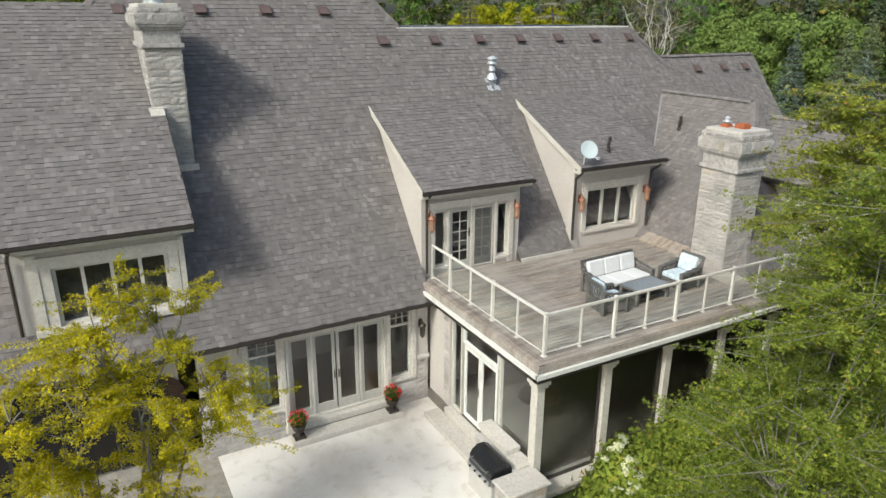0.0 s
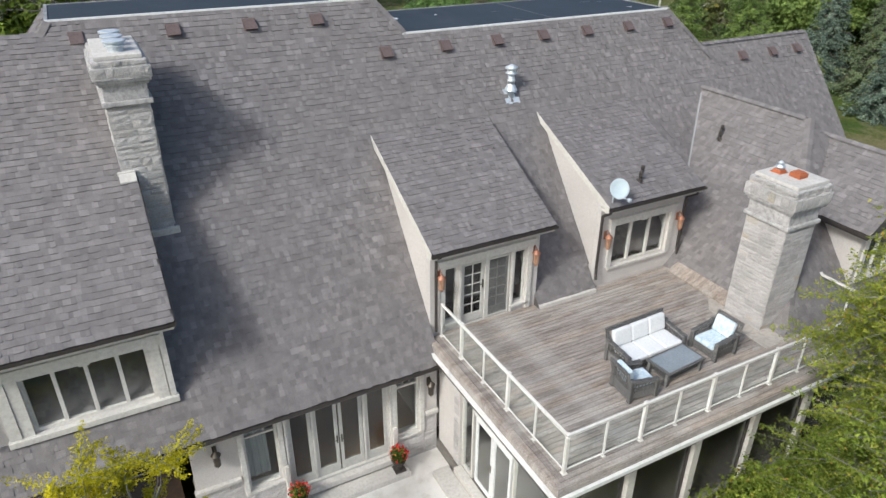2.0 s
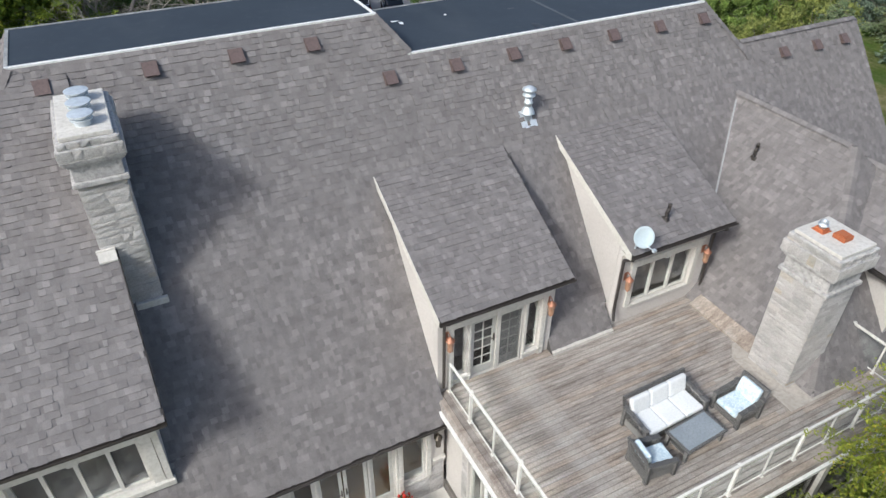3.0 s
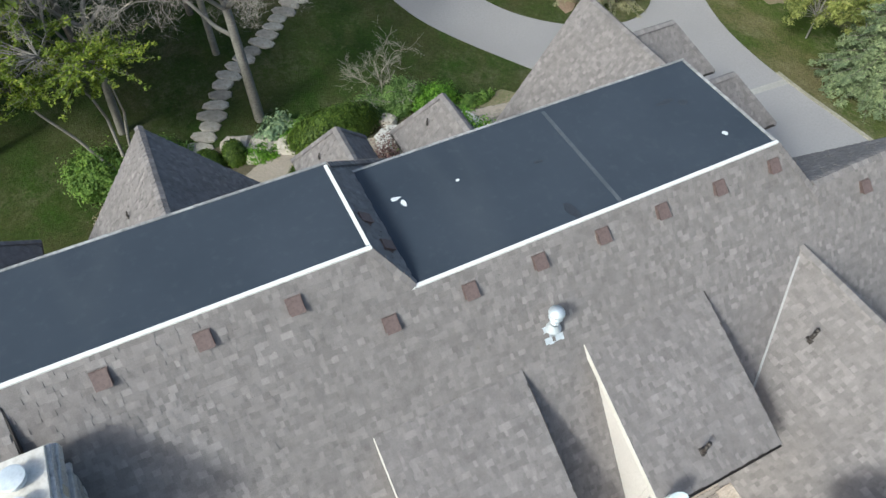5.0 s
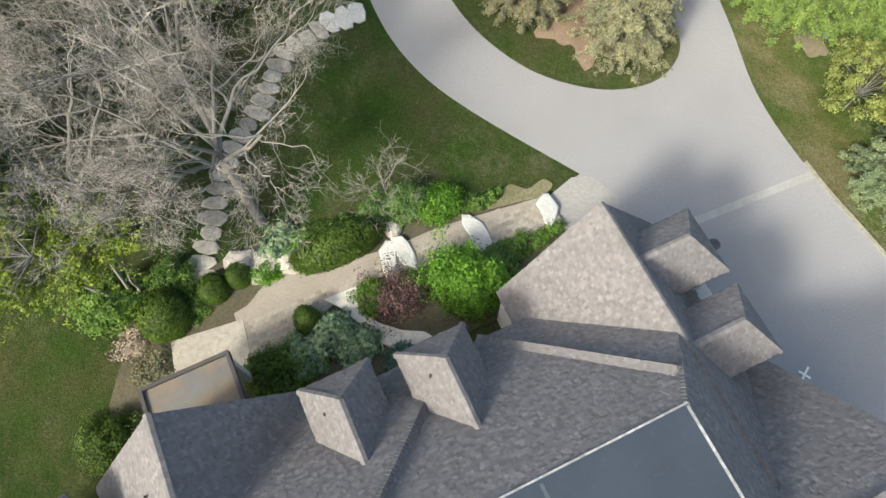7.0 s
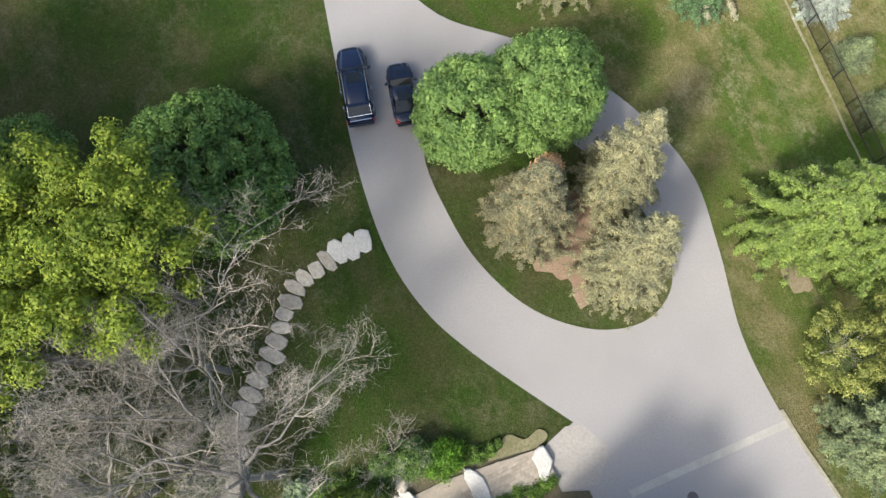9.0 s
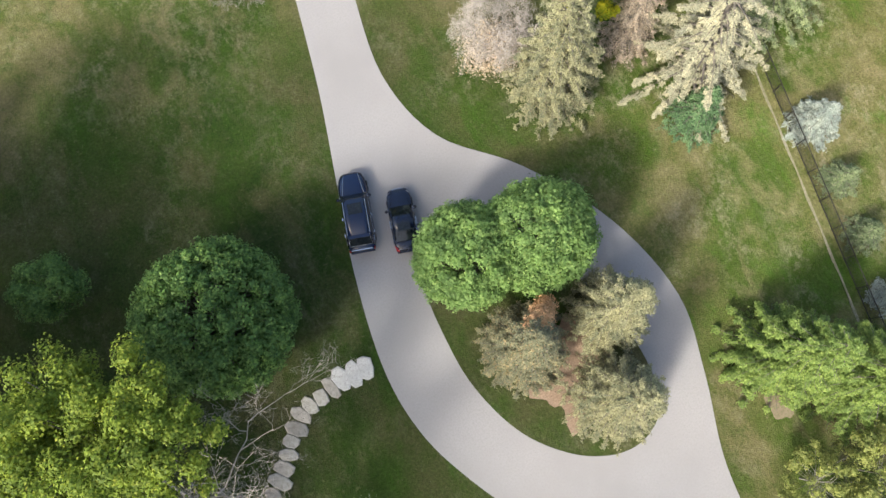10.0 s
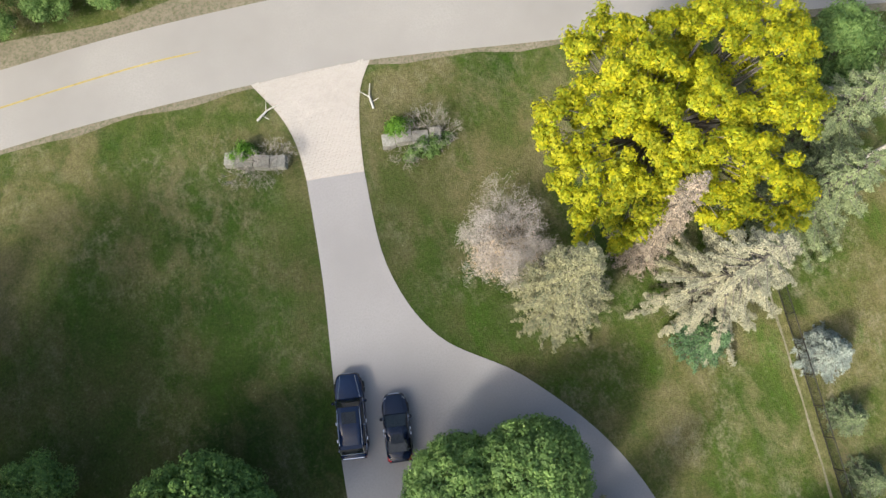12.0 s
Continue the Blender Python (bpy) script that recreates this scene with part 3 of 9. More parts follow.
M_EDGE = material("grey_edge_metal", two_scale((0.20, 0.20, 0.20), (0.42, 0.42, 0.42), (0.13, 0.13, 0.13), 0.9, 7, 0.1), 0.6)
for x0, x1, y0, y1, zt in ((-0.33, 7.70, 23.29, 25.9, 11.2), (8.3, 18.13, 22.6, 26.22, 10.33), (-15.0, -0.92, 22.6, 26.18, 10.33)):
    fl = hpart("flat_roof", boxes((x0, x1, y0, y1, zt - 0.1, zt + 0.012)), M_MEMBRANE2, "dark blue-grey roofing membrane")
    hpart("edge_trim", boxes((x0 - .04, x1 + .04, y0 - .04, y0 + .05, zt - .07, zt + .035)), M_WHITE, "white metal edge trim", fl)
    # north edge in mottled grey, south edge in white
    hpart("edge_trim", boxes((x0 - .04, x1 + .04, y1 - .01, y1 + .05, zt - .07, zt + .03)), M_EDGE, "grey metal edge trim", fl)
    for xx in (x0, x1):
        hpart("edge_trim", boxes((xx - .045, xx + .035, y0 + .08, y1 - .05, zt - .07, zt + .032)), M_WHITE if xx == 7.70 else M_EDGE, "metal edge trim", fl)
M_SEAM = material("membrane_seam", two_scale((0.048, 0.057, 0.069), (0.105, 0.118, 0.132), (0.045, 0.054, 0.065), 1.2, 9, 0.1), 0.8)
hpart("membrane_seam", boxes((13.50, 13.60, 22.7, 26.1, 10.342, 10.348)), M_SEAM, "lapped seam of the membrane")
# loose scraps and patches on the lower flat roof
M_SCRAP = material("white_scrap", plain((0.7, 0.72, 0.74), 0.15), 0.7)
M_PATCH = material("tar_patch", plain((0.03, 0.035, 0.045), 0.2), 0.6)
for k, (x, y, w, d, tone) in enumerate(((8.95, 25.0, .26, .10, 0), (9.08, 24.8, .13, .2, 0), (10.5, 24.9, .09, .07, 0), (17.2, 23.4, .16, .14, 0), (12.4, 22.95, .26, .5, 1), (16.6, 25.0, .5, .16, 1), (17.0, 24.8, .28, .2, 1), (12.5, 24.6, .3, .1, 1))):
    bm = bmesh.new()
    r = random.Random(k)
    ring = [bm.verts.new((x + w * (.35 + .3 * r.random()) * math.cos(a), y + d * (.35 + .3 * r.random()) * math.sin(a), 10.346 + (.03 * r.random() if not tone else 0.002))) for a in [i * math.pi / 4.5 for i in range(9)]]
    f = bm.faces.new(ring)
    bmesh.ops.extrude_face_region(bm, geom=[f])
    bmesh.ops.translate(bm, verts=ring, vec=(0, 0, -0.004))
    sc = link_bm("plastic_scrap" if not tone else "tar_patch", bm, M_PATCH if tone else M_SCRAP)
    tagged(sc, "dark tar patch on the flat roof" if tone else "torn white plastic scrap lying on the flat roof", "patch" if tone else "scrap")

# ---- walls, windows and doors ----
M_ROOM = material("room_plaster", plain((0.20, 0.185, 0.165), 0.12), 0.9)
M_ROOMFLOOR = material("room_floor", plain((0.22, 0.15, 0.09), 0.2), 0.5)
M_CURTAIN = material("curtain", plain((0.42, 0.44, 0.42), 0.15, 9), 0.9)
M_DOOR = material("grey_door", two_scale((0.45, 0.44, 0.41), (0.52, 0.51, 0.48), (0.40, 0.39, 0.36), 1, 14, 0.05), 0.55)
M_BRASS = material("dark_bronze", plain((0.10, 0.085, 0.07), 0.2), 0.4, 0.7)
M_CONC2 = material("cast_stone", two_scale((0.53, 0.505, 0.47), (0.61, 0.585, 0.55), (0.43, 0.405, 0.37), 1.5, 12, 0.3, 30), 0.9)


def grid_wall(x0, x1, z0, z1, y, t, holes):
    """A wall along x of thickness t with its outer face at y, and openings cut through."""
    xs = sorted({x0, x1, *[v for h in holes for v in h[:2]]})
    zs = sorted({z0, z1, *[v for h in holes for v in h[2:]]})
    nx, nz = len(xs) - 1, len(zs) - 1
    solid = {(i, k) for i in range(nx) for k in range(nz) if not any(h[0] <= (xs[i] + xs[i + 1]) / 2 <= h[1] and h[2] <= (zs[k] + zs[k + 1]) / 2 <= h[3] for h in holes)}
    bm = bmesh.new()
    made = {}

    def at(i, k, back):
        if (i, k, back) not in made:
            made[i, k, back] = bm.verts.new((xs[i], y + t * back, zs[k]))
        return made[i, k, back]
    for i, k in sorted(solid):
        ring = ((i, k), (i + 1, k), (i + 1, k + 1), (i, k + 1))
        bm.faces.new([at(p, q, 0) for p, q in ring])
        bm.faces.new([at(p, q, 1) for p, q in ring[::-1]])
        for n, (di, dk) in enumerate(((0, -1), (1, 0), (0, 1), (-1, 0))):
            if (i + di, k + dk) not in solid:
                p, q = ring[n], ring[(n + 1) % 4]
                bm.faces.new((at(*q, 0), at(*p, 0), at(*p, 1), at(*q, 1)))
    bmesh.ops.recalc_face_normals(bm, faces=bm.faces)
    return bm


def ring_frame(x0, x1, z0, z1, ya, yb, fw):
    """A mitred rectangular frame in one piece."""
    bm = bmesh.new()
    o = ((x0, z0), (x1, z0), (x1, z1), (x0, z1))
    i_ = ((x0 + fw, z0 + fw), (x1 - fw, z0 + fw), (x1 - fw, z1 - fw), (x0 + fw, z1 - fw))
    v = [[bm.verts.new((p[0], y, p[1])) for p in r] for r, y in ((o, ya), (i_, ya), (i_, yb), (o, yb))]
    for k in range(4):
        n = (k + 1) % 4
        for j in range(4):
            q = (j + 1) % 4
            bm.faces.new((v[j][k], v[j][n], v[q][n], v[q][k]))
    bmesh.ops.recalc_face_normals(bm, faces=bm.faces)
    return bm


def window(x0, x1, z0, z1, y, cols=1, bars=(), fw=0.06, trim=0.0, sill=True, name="window", m=None, mat=None, muntins=()):
    """A framed window: cols lights side by side, cross bars at the given heights, fine muntins as (x0, x1, z0, z1, nx, nz)."""
    xs = [x0 + (x1 - x0) * i / cols for i in range(cols + 1)]
    mt = mat or M_TRIM
    w = hpart(name, ring_frame(x0, x1, z0, z1, y, y + .09, fw), mt, m=m)
    for x in xs[1:-1]:
        hpart("mullion", boxes((x - fw * .5, x + fw * .5, y + .003, y + .087, z0 + fw, z1 - fw)), mt, "", w)
    for z in bars:
        hpart("crossbar", boxes((x0 + fw, x1 - fw, y + .006, y + .084, z - .025, z + .025)), mt, "", w)
    for a, b, c, d, nx, nz in muntins:
        for i in range(1, nx):
            xx = a + (b - a) * i / nx
            hpart("muntin", boxes((xx - .009, xx + .009, y + .03, y + .06, c, d)), mt, "", w)
        for i in range(1, nz):
            zz = c + (d - c) * i / nz
            hpart("muntin", boxes((a, b, y + .032, y + .058, zz - .009, zz + .009)), mt, "", w)
    for i in range(cols):
        pane = hpart("pane", boxes((xs[i] + .02, xs[i + 1] - .02, y + .042, y + .048, z0 + .03, z1 - .03)), M_GLASS, "", w)
        pane.visible_shadow = False
    if sill:
        hpart("sill", boxes((x0 - .1, x1 + .1, y - .1, y + .02, z0 - .09, z0 - .004), bevel=0.012), M_CONC2, "", w)
    return w


def surround(x0, x1, z0, z1, y, w=0.16, head=0.2, key=True, legs=True, m=None):
    """Flat moulded trim round an opening, with a cornice and a keystone."""
    bm = bmesh.new()
    if legs:
        box(bm, x0 - w, x0 - .004, y - .06, y + .05, z0, z1)
        box(bm, x1 + .004, x1 + w, y - .06, y + .05, z0, z1)
    box(bm, x0 - w - .03, x1 + w + .03, y - .075, y + .05, z1 + .004, z1 + head)
    box(bm, x0 - w - .07, x1 + w + .07, y - .12, y + .05, z1 + head + .003, z1 + head + .06)
    if key:
        xm = (x0 + x1) / 2
        box(bm, xm - .1, xm + .1, y - .10, y + .04, z1 - .02, z1 + head - .004)
    return hpart("window_surround", bm, M_TRIM, "pale moulded trim", m=m)


STONE_SETS = [0]


def stone_face(parent, x0, x1, z0, z1, place, lo=0.12, hi=0.26, wl=0.18, wh=0.55, seed=0):
    """Split-faced limestone blocks, each a piece, over a rectangle; place maps (x, z) to a 4x4 matrix with z-axis outward."""
    r = random.Random(seed)
    z = z0
    while z < z1 - 0.03:
        h = min(r.uniform(lo, hi), z1 - z)
        if z1 - z - h < 0.07:
            h = z1 - z
        x = x0
        while x < x1 - 0.02:
            w = r.uniform(wl, wh)
            if x1 - x - w < wl * 0.7:
                w = x1 - x
            ob = new("stone", BLOCKS[r.randrange(len(BLOCKS))])
            ob.parent = parent
            ob.matrix_basis = place(x, z) @ Matrix.Diagonal((w - .014, h - .014, .35 + .5 * r.random(), 1))
            STONE_SETS[0] += 1
            x += w
        z += h


def block_mesh(seed):
    r = random.Random(seed)
    bm = bmesh.new()
    n = 3
    top = [[bm.verts.new((i / n, j / n, (0.0 if i in (0, n) or j in (0, n) else 0.016) + 0.018 + 0.012 * r.random())) for j in range(n + 1)] for i in range(n + 1)]
    for i in range(n):
        for j in range(n):
            bm.faces.new((top[i][j], top[i + 1][j], top[i + 1][j + 1], top[i][j + 1]))
    rim = [top[i][0] for i in range(n)] + [top[n][j] for j in range(n)] + [top[i][n] for i in range(n, 0, -1)] + [top[0][j] for j in range(n, 0, -1)]
    low = [bm.verts.new((v.co.x, v.co.y, -0.02)) for v in rim]
    for i in range(len(rim)):
        j = (i + 1) % len(rim)
        bm.faces.new((rim[j], rim[i], low[i], low[j]))
    me = bpy.data.meshes.new("stone")
    bm.to_mesh(me)
    bm.free()
    me.materials.append(M_STONE1)
    return me

BLOCKS = [block_mesh(i) for i in range(8)]
S_ROT = Matrix(((1, 0, 0, 0), (0, 0, -1, 0), (0, 1, 0, 0), (0, 0, 0, 1)))      # face to the south
W_ROT = Matrix(((0, 0, -1, 0), (-1, 0, 0, 0), (0, 1, 0, 0), (0, 0, 0, 1)))     # face to the west
E_ROT = Matrix(((0, 0, 1, 0), (1, 0, 0, 0), (0, 1, 0, 0), (0, 0, 0, 1)))       # face to the east
N_ROT = Matrix(((-1, 0, 0, 0), (0, 0, 1, 0), (0, 1, 0, 0), (0, 0, 0, 1)))

# outer bodies
hpart("wall", boxes((-16, 0.0, 18.1, 31.4, -1.2, 3.28), (0.001, 6.7, 21.2, 31.4, -1.2, 3.28), (6.701, 24.2, 17.95, 31.4, -1.2, 3.28)), M_STUCCO, "pale stucco outer wall")
hpart("wall", boxes((16.75, 23.7, 31.5, 33.2, -1.2, 2.7)), M_STUCCO, "pale stucco garage wall")
hpart("wall", hull([(x, y, z) for y in (32.6, 33.2) for x, z in ((16.9, 2.7), (23.5, 2.7), (20.22, 7.5))]), M_STUCCO, "pale stucco gable wall")
hpart("wall", boxes((0.2, 7.6, 31.5, 32.7, -1.2, 2.6)), M_STUCCO, "pale stucco entrance wall")
hpart("wall", hull([(x, y, z) for y in (32.2, 32.7) for x, z in ((0.3, 2.6), (7.5, 2.6), (3.92, 7.7))]), M_STUCCO, "pale stucco gable wall")
hpart("wall", boxes((17.0, 22.0, 13.4, 17.9, -2.4, 3.58)), M_STUCCO, "pale stucco wing wall")
# the wall on the patio
HOLES = [(1.58, 2.40, 0.88, 3.02), (2.60, 5.32, 0.36, 2.86), (5.50, 6.18, 0.88, 3.02)]
pw = hpart("wall", grid_wall(0.4, 6.7, -0.2, 3.28, 17.46, 0.3, HOLES), M_STUCCO, "stucco patio wall above a limestone base")
stone_face(pw, 0.42, 1.42, 0.0, 1.36, lambda x, z: Matrix.Translation((x, 17.46, z)) @ S_ROT, seed=1)
stone_face(pw, 1.44, 2.56, 0.0, 0.78, lambda x, z: Matrix.Translation((x, 17.46, z)) @ S_ROT, seed=2)
stone_face(pw, 5.36, 6.3, 0.0, 0.78, lambda x, z: Matrix.Translation((x, 17.46, z)) @ S_ROT, seed=3)
stone_face(pw, 6.32, 6.68, 0.0, 1.36, lambda x, z: Matrix.Translation((x, 17.46, z)) @ S_ROT, seed=4)
stone_face(pw, 0.0, 0.64, 0.0, 1.36, lambda x, z: Matrix.Translation((0.4, 18.1 - x, z)) @ W_ROT, seed=5)
for _a, _b in ((0.34, 1.42), (6.34, 6.72)):
    hpart("stone_ledge", boxes((_a, _b, 17.36, 17.50, 1.37, 1.47), bevel=0.01), M_CONC2, "cast stone ledge")
window(1.58, 2.40, 0.88, 3.02, 17.50, 1, (2.52,), muntins=((1.64, 2.34, 2.545, 2.96, 3, 2),))
window(5.50, 6.18, 0.88, 3.02, 17.50, 1, (2.52,), muntins=((5.56, 6.12, 2.545, 2.96, 3, 2),))
surround(1.58, 2.40, 0.88, 3.02, 17.46, 0.12, 0.05, False)
surround(5.50, 6.18, 0.88, 3.02, 17.46, 0.12, 0.05, False)
surround(2.60, 5.32, 0.36, 2.86, 17.46, 0.05, 0.2, True)
for _x in (2.44, 5.36):
    hpart("door_pilaster", boxes((_x, _x + .12, 17.33, 17.45, 0.36, 1.35), bevel=0.015), M_CONC2, "short cast stone pilaster")


def glazed_door(x0, x1, z0, z1, y, kick=0.28, handle=0, m=None, mat=None, grid=None, name="door"):
    s = 0.085
    bm = bmesh.new()
    box(bm, x0, x0 + s, y, y + .05, z0, z1)
    box(bm, x1 - s, x1, y, y + .05, z0, z1)
    box(bm, x0 + s, x1 - s, y + .002, y + .048, z1 - s, z1)
    box(bm, x0 + s, x1 - s, y + .002, y + .048, z0, z0 + kick)
    if grid:
        nx, nz = grid
        for i in range(1, nx):
            xx = x0 + s + (x1 - x0 - 2 * s) * i / nx
            box(bm, xx - .01, xx + .01, y + .008, y + .042, z0 + kick, z1 - s)
        for i in range(1, nz):
            zz = z0 + kick + (z1 - s - z0 - kick) * i / nz
            box(bm, x0 + s, x1 - s, y + .01, y + .04, zz - .01, zz + .01)
    d = hpart(name, bm, mat or M_DOOR, m=m)
    p = hpart("pane", boxes((x0 + s - .01, x1 - s + .01, y + .022, y + .028, z0 + kick - .01, z1 - s + .01)), M_GLASS, "", d)
    p.visible_shadow = False
    if handle:
        hx = x0 + s / 2 if handle < 0 else x1 - s / 2
        bm = bmesh.new()
        box(bm, hx - .02, hx + .02, y - .015, y - .001, z0 + .95, z0 + 1.2, bevel=0.004)
        tube(bm, (hx, y - .05, z0 + 1.08), (hx - .1 * handle, y - .05, z0 + 1.08), 0.011)
        tube(bm, (hx, y - .01, z0 + 1.08), (hx, y - .055, z0 + 1.08), 0.011)
        hpart("handle", bm, M_BRASS, "bronze lever handle", d)
    return d

for i, (a, b) in enumerate(((2.66, 3.24), (3.30, 3.92), (3.96, 4.58), (4.66, 5.26))):
    glazed_door(a, b, 0.42, 2.80, 17.53, 0.26, (0, 1, -1, 0)[i])
hpart("door_frame", boxes((2.60, 2.655, 17.5, 17.62, 0.36, 2.86), (5.265, 5.32, 17.5, 17.62, 0.36, 2.86), (2.655, 5.265, 17.5, 17.62, 2.805, 2.86), (2.655, 5.265, 17.46, 17.62, 0.36, 0.415), (3.245, 3.295, 17.5, 17.6, 0.415, 2.805), (4.60, 4.65, 17.5, 17.6, 0.415, 2.805)), M_TRIM, "pale door frame")
hpart("threshold", boxes((2.42, 5.5, 17.28, 17.455, 0.17, 0.355), bevel=0.015), M_CONC2, "cast stone threshold")
# room behind the patio doors
hpart("room", boxes((0.75, 6.6, 17.78, 21.1, 0.2, 0.35)), M_ROOMFLOOR, "wooden room floor")
hpart("room", boxes((0.75, 6.6, 20.9, 21.1, 0.36, 3.2), (0.72, 0.80, 17.78, 20.9, 0.36, 3.2), (6.55, 6.62, 17.78, 20.9, 0.36, 3.2), (0.8, 6.55, 17.78, 20.9, 3.1, 3.25)), M_ROOM, "room walls behind the glass")
for x in (1.68, 5.62):
    bm = bmesh.new()
    for k in range(7):
        tube(bm, (x + .08 * k, 17.9 + .03 * (k % 2), 0.9), (x + .08 * k, 17.9 + .03 * (k % 2), 2.5), 0.045, seg=6)
    if x < 3:
        hpart("curtain", bm, M_CURTAIN, "pale curtain hanging behind the window")
    else:
        bm.free()
# eaves: fascia, gutters and brackets
def gutter(p, q, out=(0, -1, 0), label="dark bronze gutter", s=1.0):
    p, q, o = Vector(p), Vector(q), Vector(out)
    bm = bmesh.new()
    prof = [(0, 0), (0, -0.10), (0.03, -0.12), (0.10, -0.12), (0.125, -0.07), (0.125, 0.0), (0.11, 0.0), (0.11, -0.06), (0.09, -0.105), (0.015, -0.105), (0.015, 0)]
    ra = [bm.verts.new(p + o * a * s + Vector((0, 0, b * s))) for a, b in prof]
    rb = [bm.verts.new(q + o * a * s + Vector((0, 0, b * s))) for a, b in prof]
    for i in range(len(prof)):
        j = (i + 1) % len(prof)
        bm.faces.new((ra[i], ra[j], rb[j], rb[i]))
    bm.faces.new(ra)
    bm.faces.new(rb[::-1])
    bmesh.ops.recalc_face_normals(bm, faces=bm.faces)
    return hpart("gutter", bm, M_GUTTER, label)

EY = south_y(3.3)
gutter((0.0, EY, 3.30), (6.62, EY, 3.30))
gutter((-9.0, EY, 3.30), (-0.02, EY, 3.30))
hpart("soffit", boxes((-9.0, 6.65, EY + .02, 17.459, 3.16, 3.285)), M_TRIM, "pale painted soffit and fascia")
for x in (1.42, 6.36):
    hpart("eave_bracket", boxes((x - .06, x + .06, 17.2, 17.40, 2.96, 3.155), (x - .06, x + .06, 17.3, 17.40, 2.78, 2.958), bevel=0.02), M_CONC2, "carved eave bracket")


def downpipe(pts):
    bm = bmesh.new()
    for a, b in zip(pts, pts[1:]):
        tube(bm, a, b, 0.04, seg=8)
    hpart("downpipe", bm, M_GUTTER, "dark bronze downpipe")


def shed_dormer(x0, x1, ye, ze, slope, wall_y, zw, holes):
    """A dormer with a sloping roof from its eave (ye, ze) back into the south roof, stucco cheeks and a front with openings."""
    yb = (10.33 - PITCH * 22.58 - ze + slope * ye) / (slope - PITCH)
    zb = ze + slope * (yb - ye)
    rb = hpart("dormer_roof", hull([(x, y, z + d) for x in (x0, x1) for y, z in ((ye, ze), (yb, zb)) for d in (0, -0.13)]), M_UNDER, "shallow grey shingle dormer roof")
    shingle_face(rb, [(x0, ye - .03, ze - .03 * slope), (x1, ye - .03, ze - .03 * slope), (x1, yb, zb), (x0, yb, zb)])
    hpart("rake_board", hull([(x, y, z + d) for x in (x0 - .025, x0 - .002) for y, z in ((ye, ze), (yb, zb)) for d in (0.005, -0.17)]), M_TRIM, "pale rake board", rb)
    # right rake takes the dark bronze colour to imitate shadow on that edge
    hpart("rake_board", hull([(x, y, z + d) for x in (x1 + .002, x1 + .025) for y, z in ((ye, ze), (yb, zb)) for d in (-0.01, -0.17)]), M_GUTTER, "rake edge coloured dark for its shadow", rb)
    cx0, cx1 = x0 + 0.10, x1 - 0.25
    top = ze - 0.13 + slope * (wall_y - ye)
    for a, b in ((cx0, cx0 + .12), (cx1 - .12, cx1)):
        hpart("dormer_cheek", hull([(x, y, z) for x in (a, b) for y, z in ((wall_y + .16, zw), (wall_y + .16, top + .16 * slope), (yb, zb - 0.13), (wall_y + .6, zw))]), M_STUCCO, "pale stucco dormer cheek")
    hpart("dormer_wall", grid_wall(cx0, cx1, zw, top, wall_y, 0.15, holes), M_STUCCO, "pale stucco dormer front")
    # backing boxes coloured near black to imitate an unlit room
    hpart("room", boxes((cx0 + .13, cx1 - .13, wall_y + 1.5, wall_y + 1.6, zw, top + .4), (cx0 + .13, cx1 - .13, wall_y + .16, wall_y + 1.5, zw, zw + .3)), M_DIMROOM, "dim room behind the dormer window")
    gutter((x0 - .02, ye - .02, ze - .03), (x1 + .02, ye - .02, ze - .03), s=.68)
    hpart("soffit", boxes((x0 + .02, x1 - .02, ye + .01, wall_y - .001, ze - .22, ze - .14)), M_TRIM, "pale soffit")
    return yb, zb

# dormer with the deck doors
shed_dormer(6.52, 10.12, 17.36, 6.31, 0.530, 17.66, 3.4, [(7.02, 7.42, 3.98, 5.62), (7.52, 9.0, 3.76, 5.66), (9.10, 9.50, 3.98, 5.62)])
window(7.02, 7.42, 3.98, 5.62, 17.70, 1)
window(9.10, 9.50, 3.98, 5.62, 17.70, 1)
surround(7.02, 9.50, 3.76, 5.68, 17.66, 0.14, 0.16, True)
hpart("door_frame", boxes((7.44, 7.50, 17.62, 17.8, 3.76, 5.66), (9.02, 9.08, 17.62, 17.8, 3.76, 5.66), (8.225, 8.285, 17.66, 17.78, 3.78, 5.60), (7.52, 9.0, 17.66, 17.8, 5.605, 5.66)), M_TRIM, "pale door frame")
glazed_door(7.54, 8.215, 3.80, 5.59, 17.70, 0.24, 1, grid=(2, 5))
glazed_door(8.295, 8.98, 3.80, 5.59, 17.72, 0.24, 0, grid=(2, 5))
hpart("screen_door", ring_frame(8.30, 8.97, 3.80, 5.58, 17.665, 17.695, .045), M_TRIM, "sliding insect screen before one leaf")
M_GAUZE = material("insect_gauze", plain((0.20, 0.20, 0.195), .1, 9), .9)
_gb = bmesh.new()
for _k in range(44):
    _x = 8.345 + .58 * _k / 43
    box(_gb, _x - .002, _x + .002, 17.678, 17.682, 3.845, 5.535)
for _k in range(60):
    _z = 3.845 + 1.69 * _k / 59
    box(_gb, 8.345, 8.925, 17.683, 17.687, _z - .004, _z + .004)
hpart("screen_gauze", _gb, M_GAUZE, "fine grey insect gauze")
# dormer with the triple window
shed_dormer(11.78, 15.26, 17.25, 6.45, 0.462, 17.66, 3.4, [(12.42, 14.5, 4.28, 5.62)])
window(12.42, 14.5, 4.28, 5.62, 17.70, 3, fw=.075)
surround(12.42, 14.5, 4.28, 5.62, 17.66, 0.16, 0.18, True)
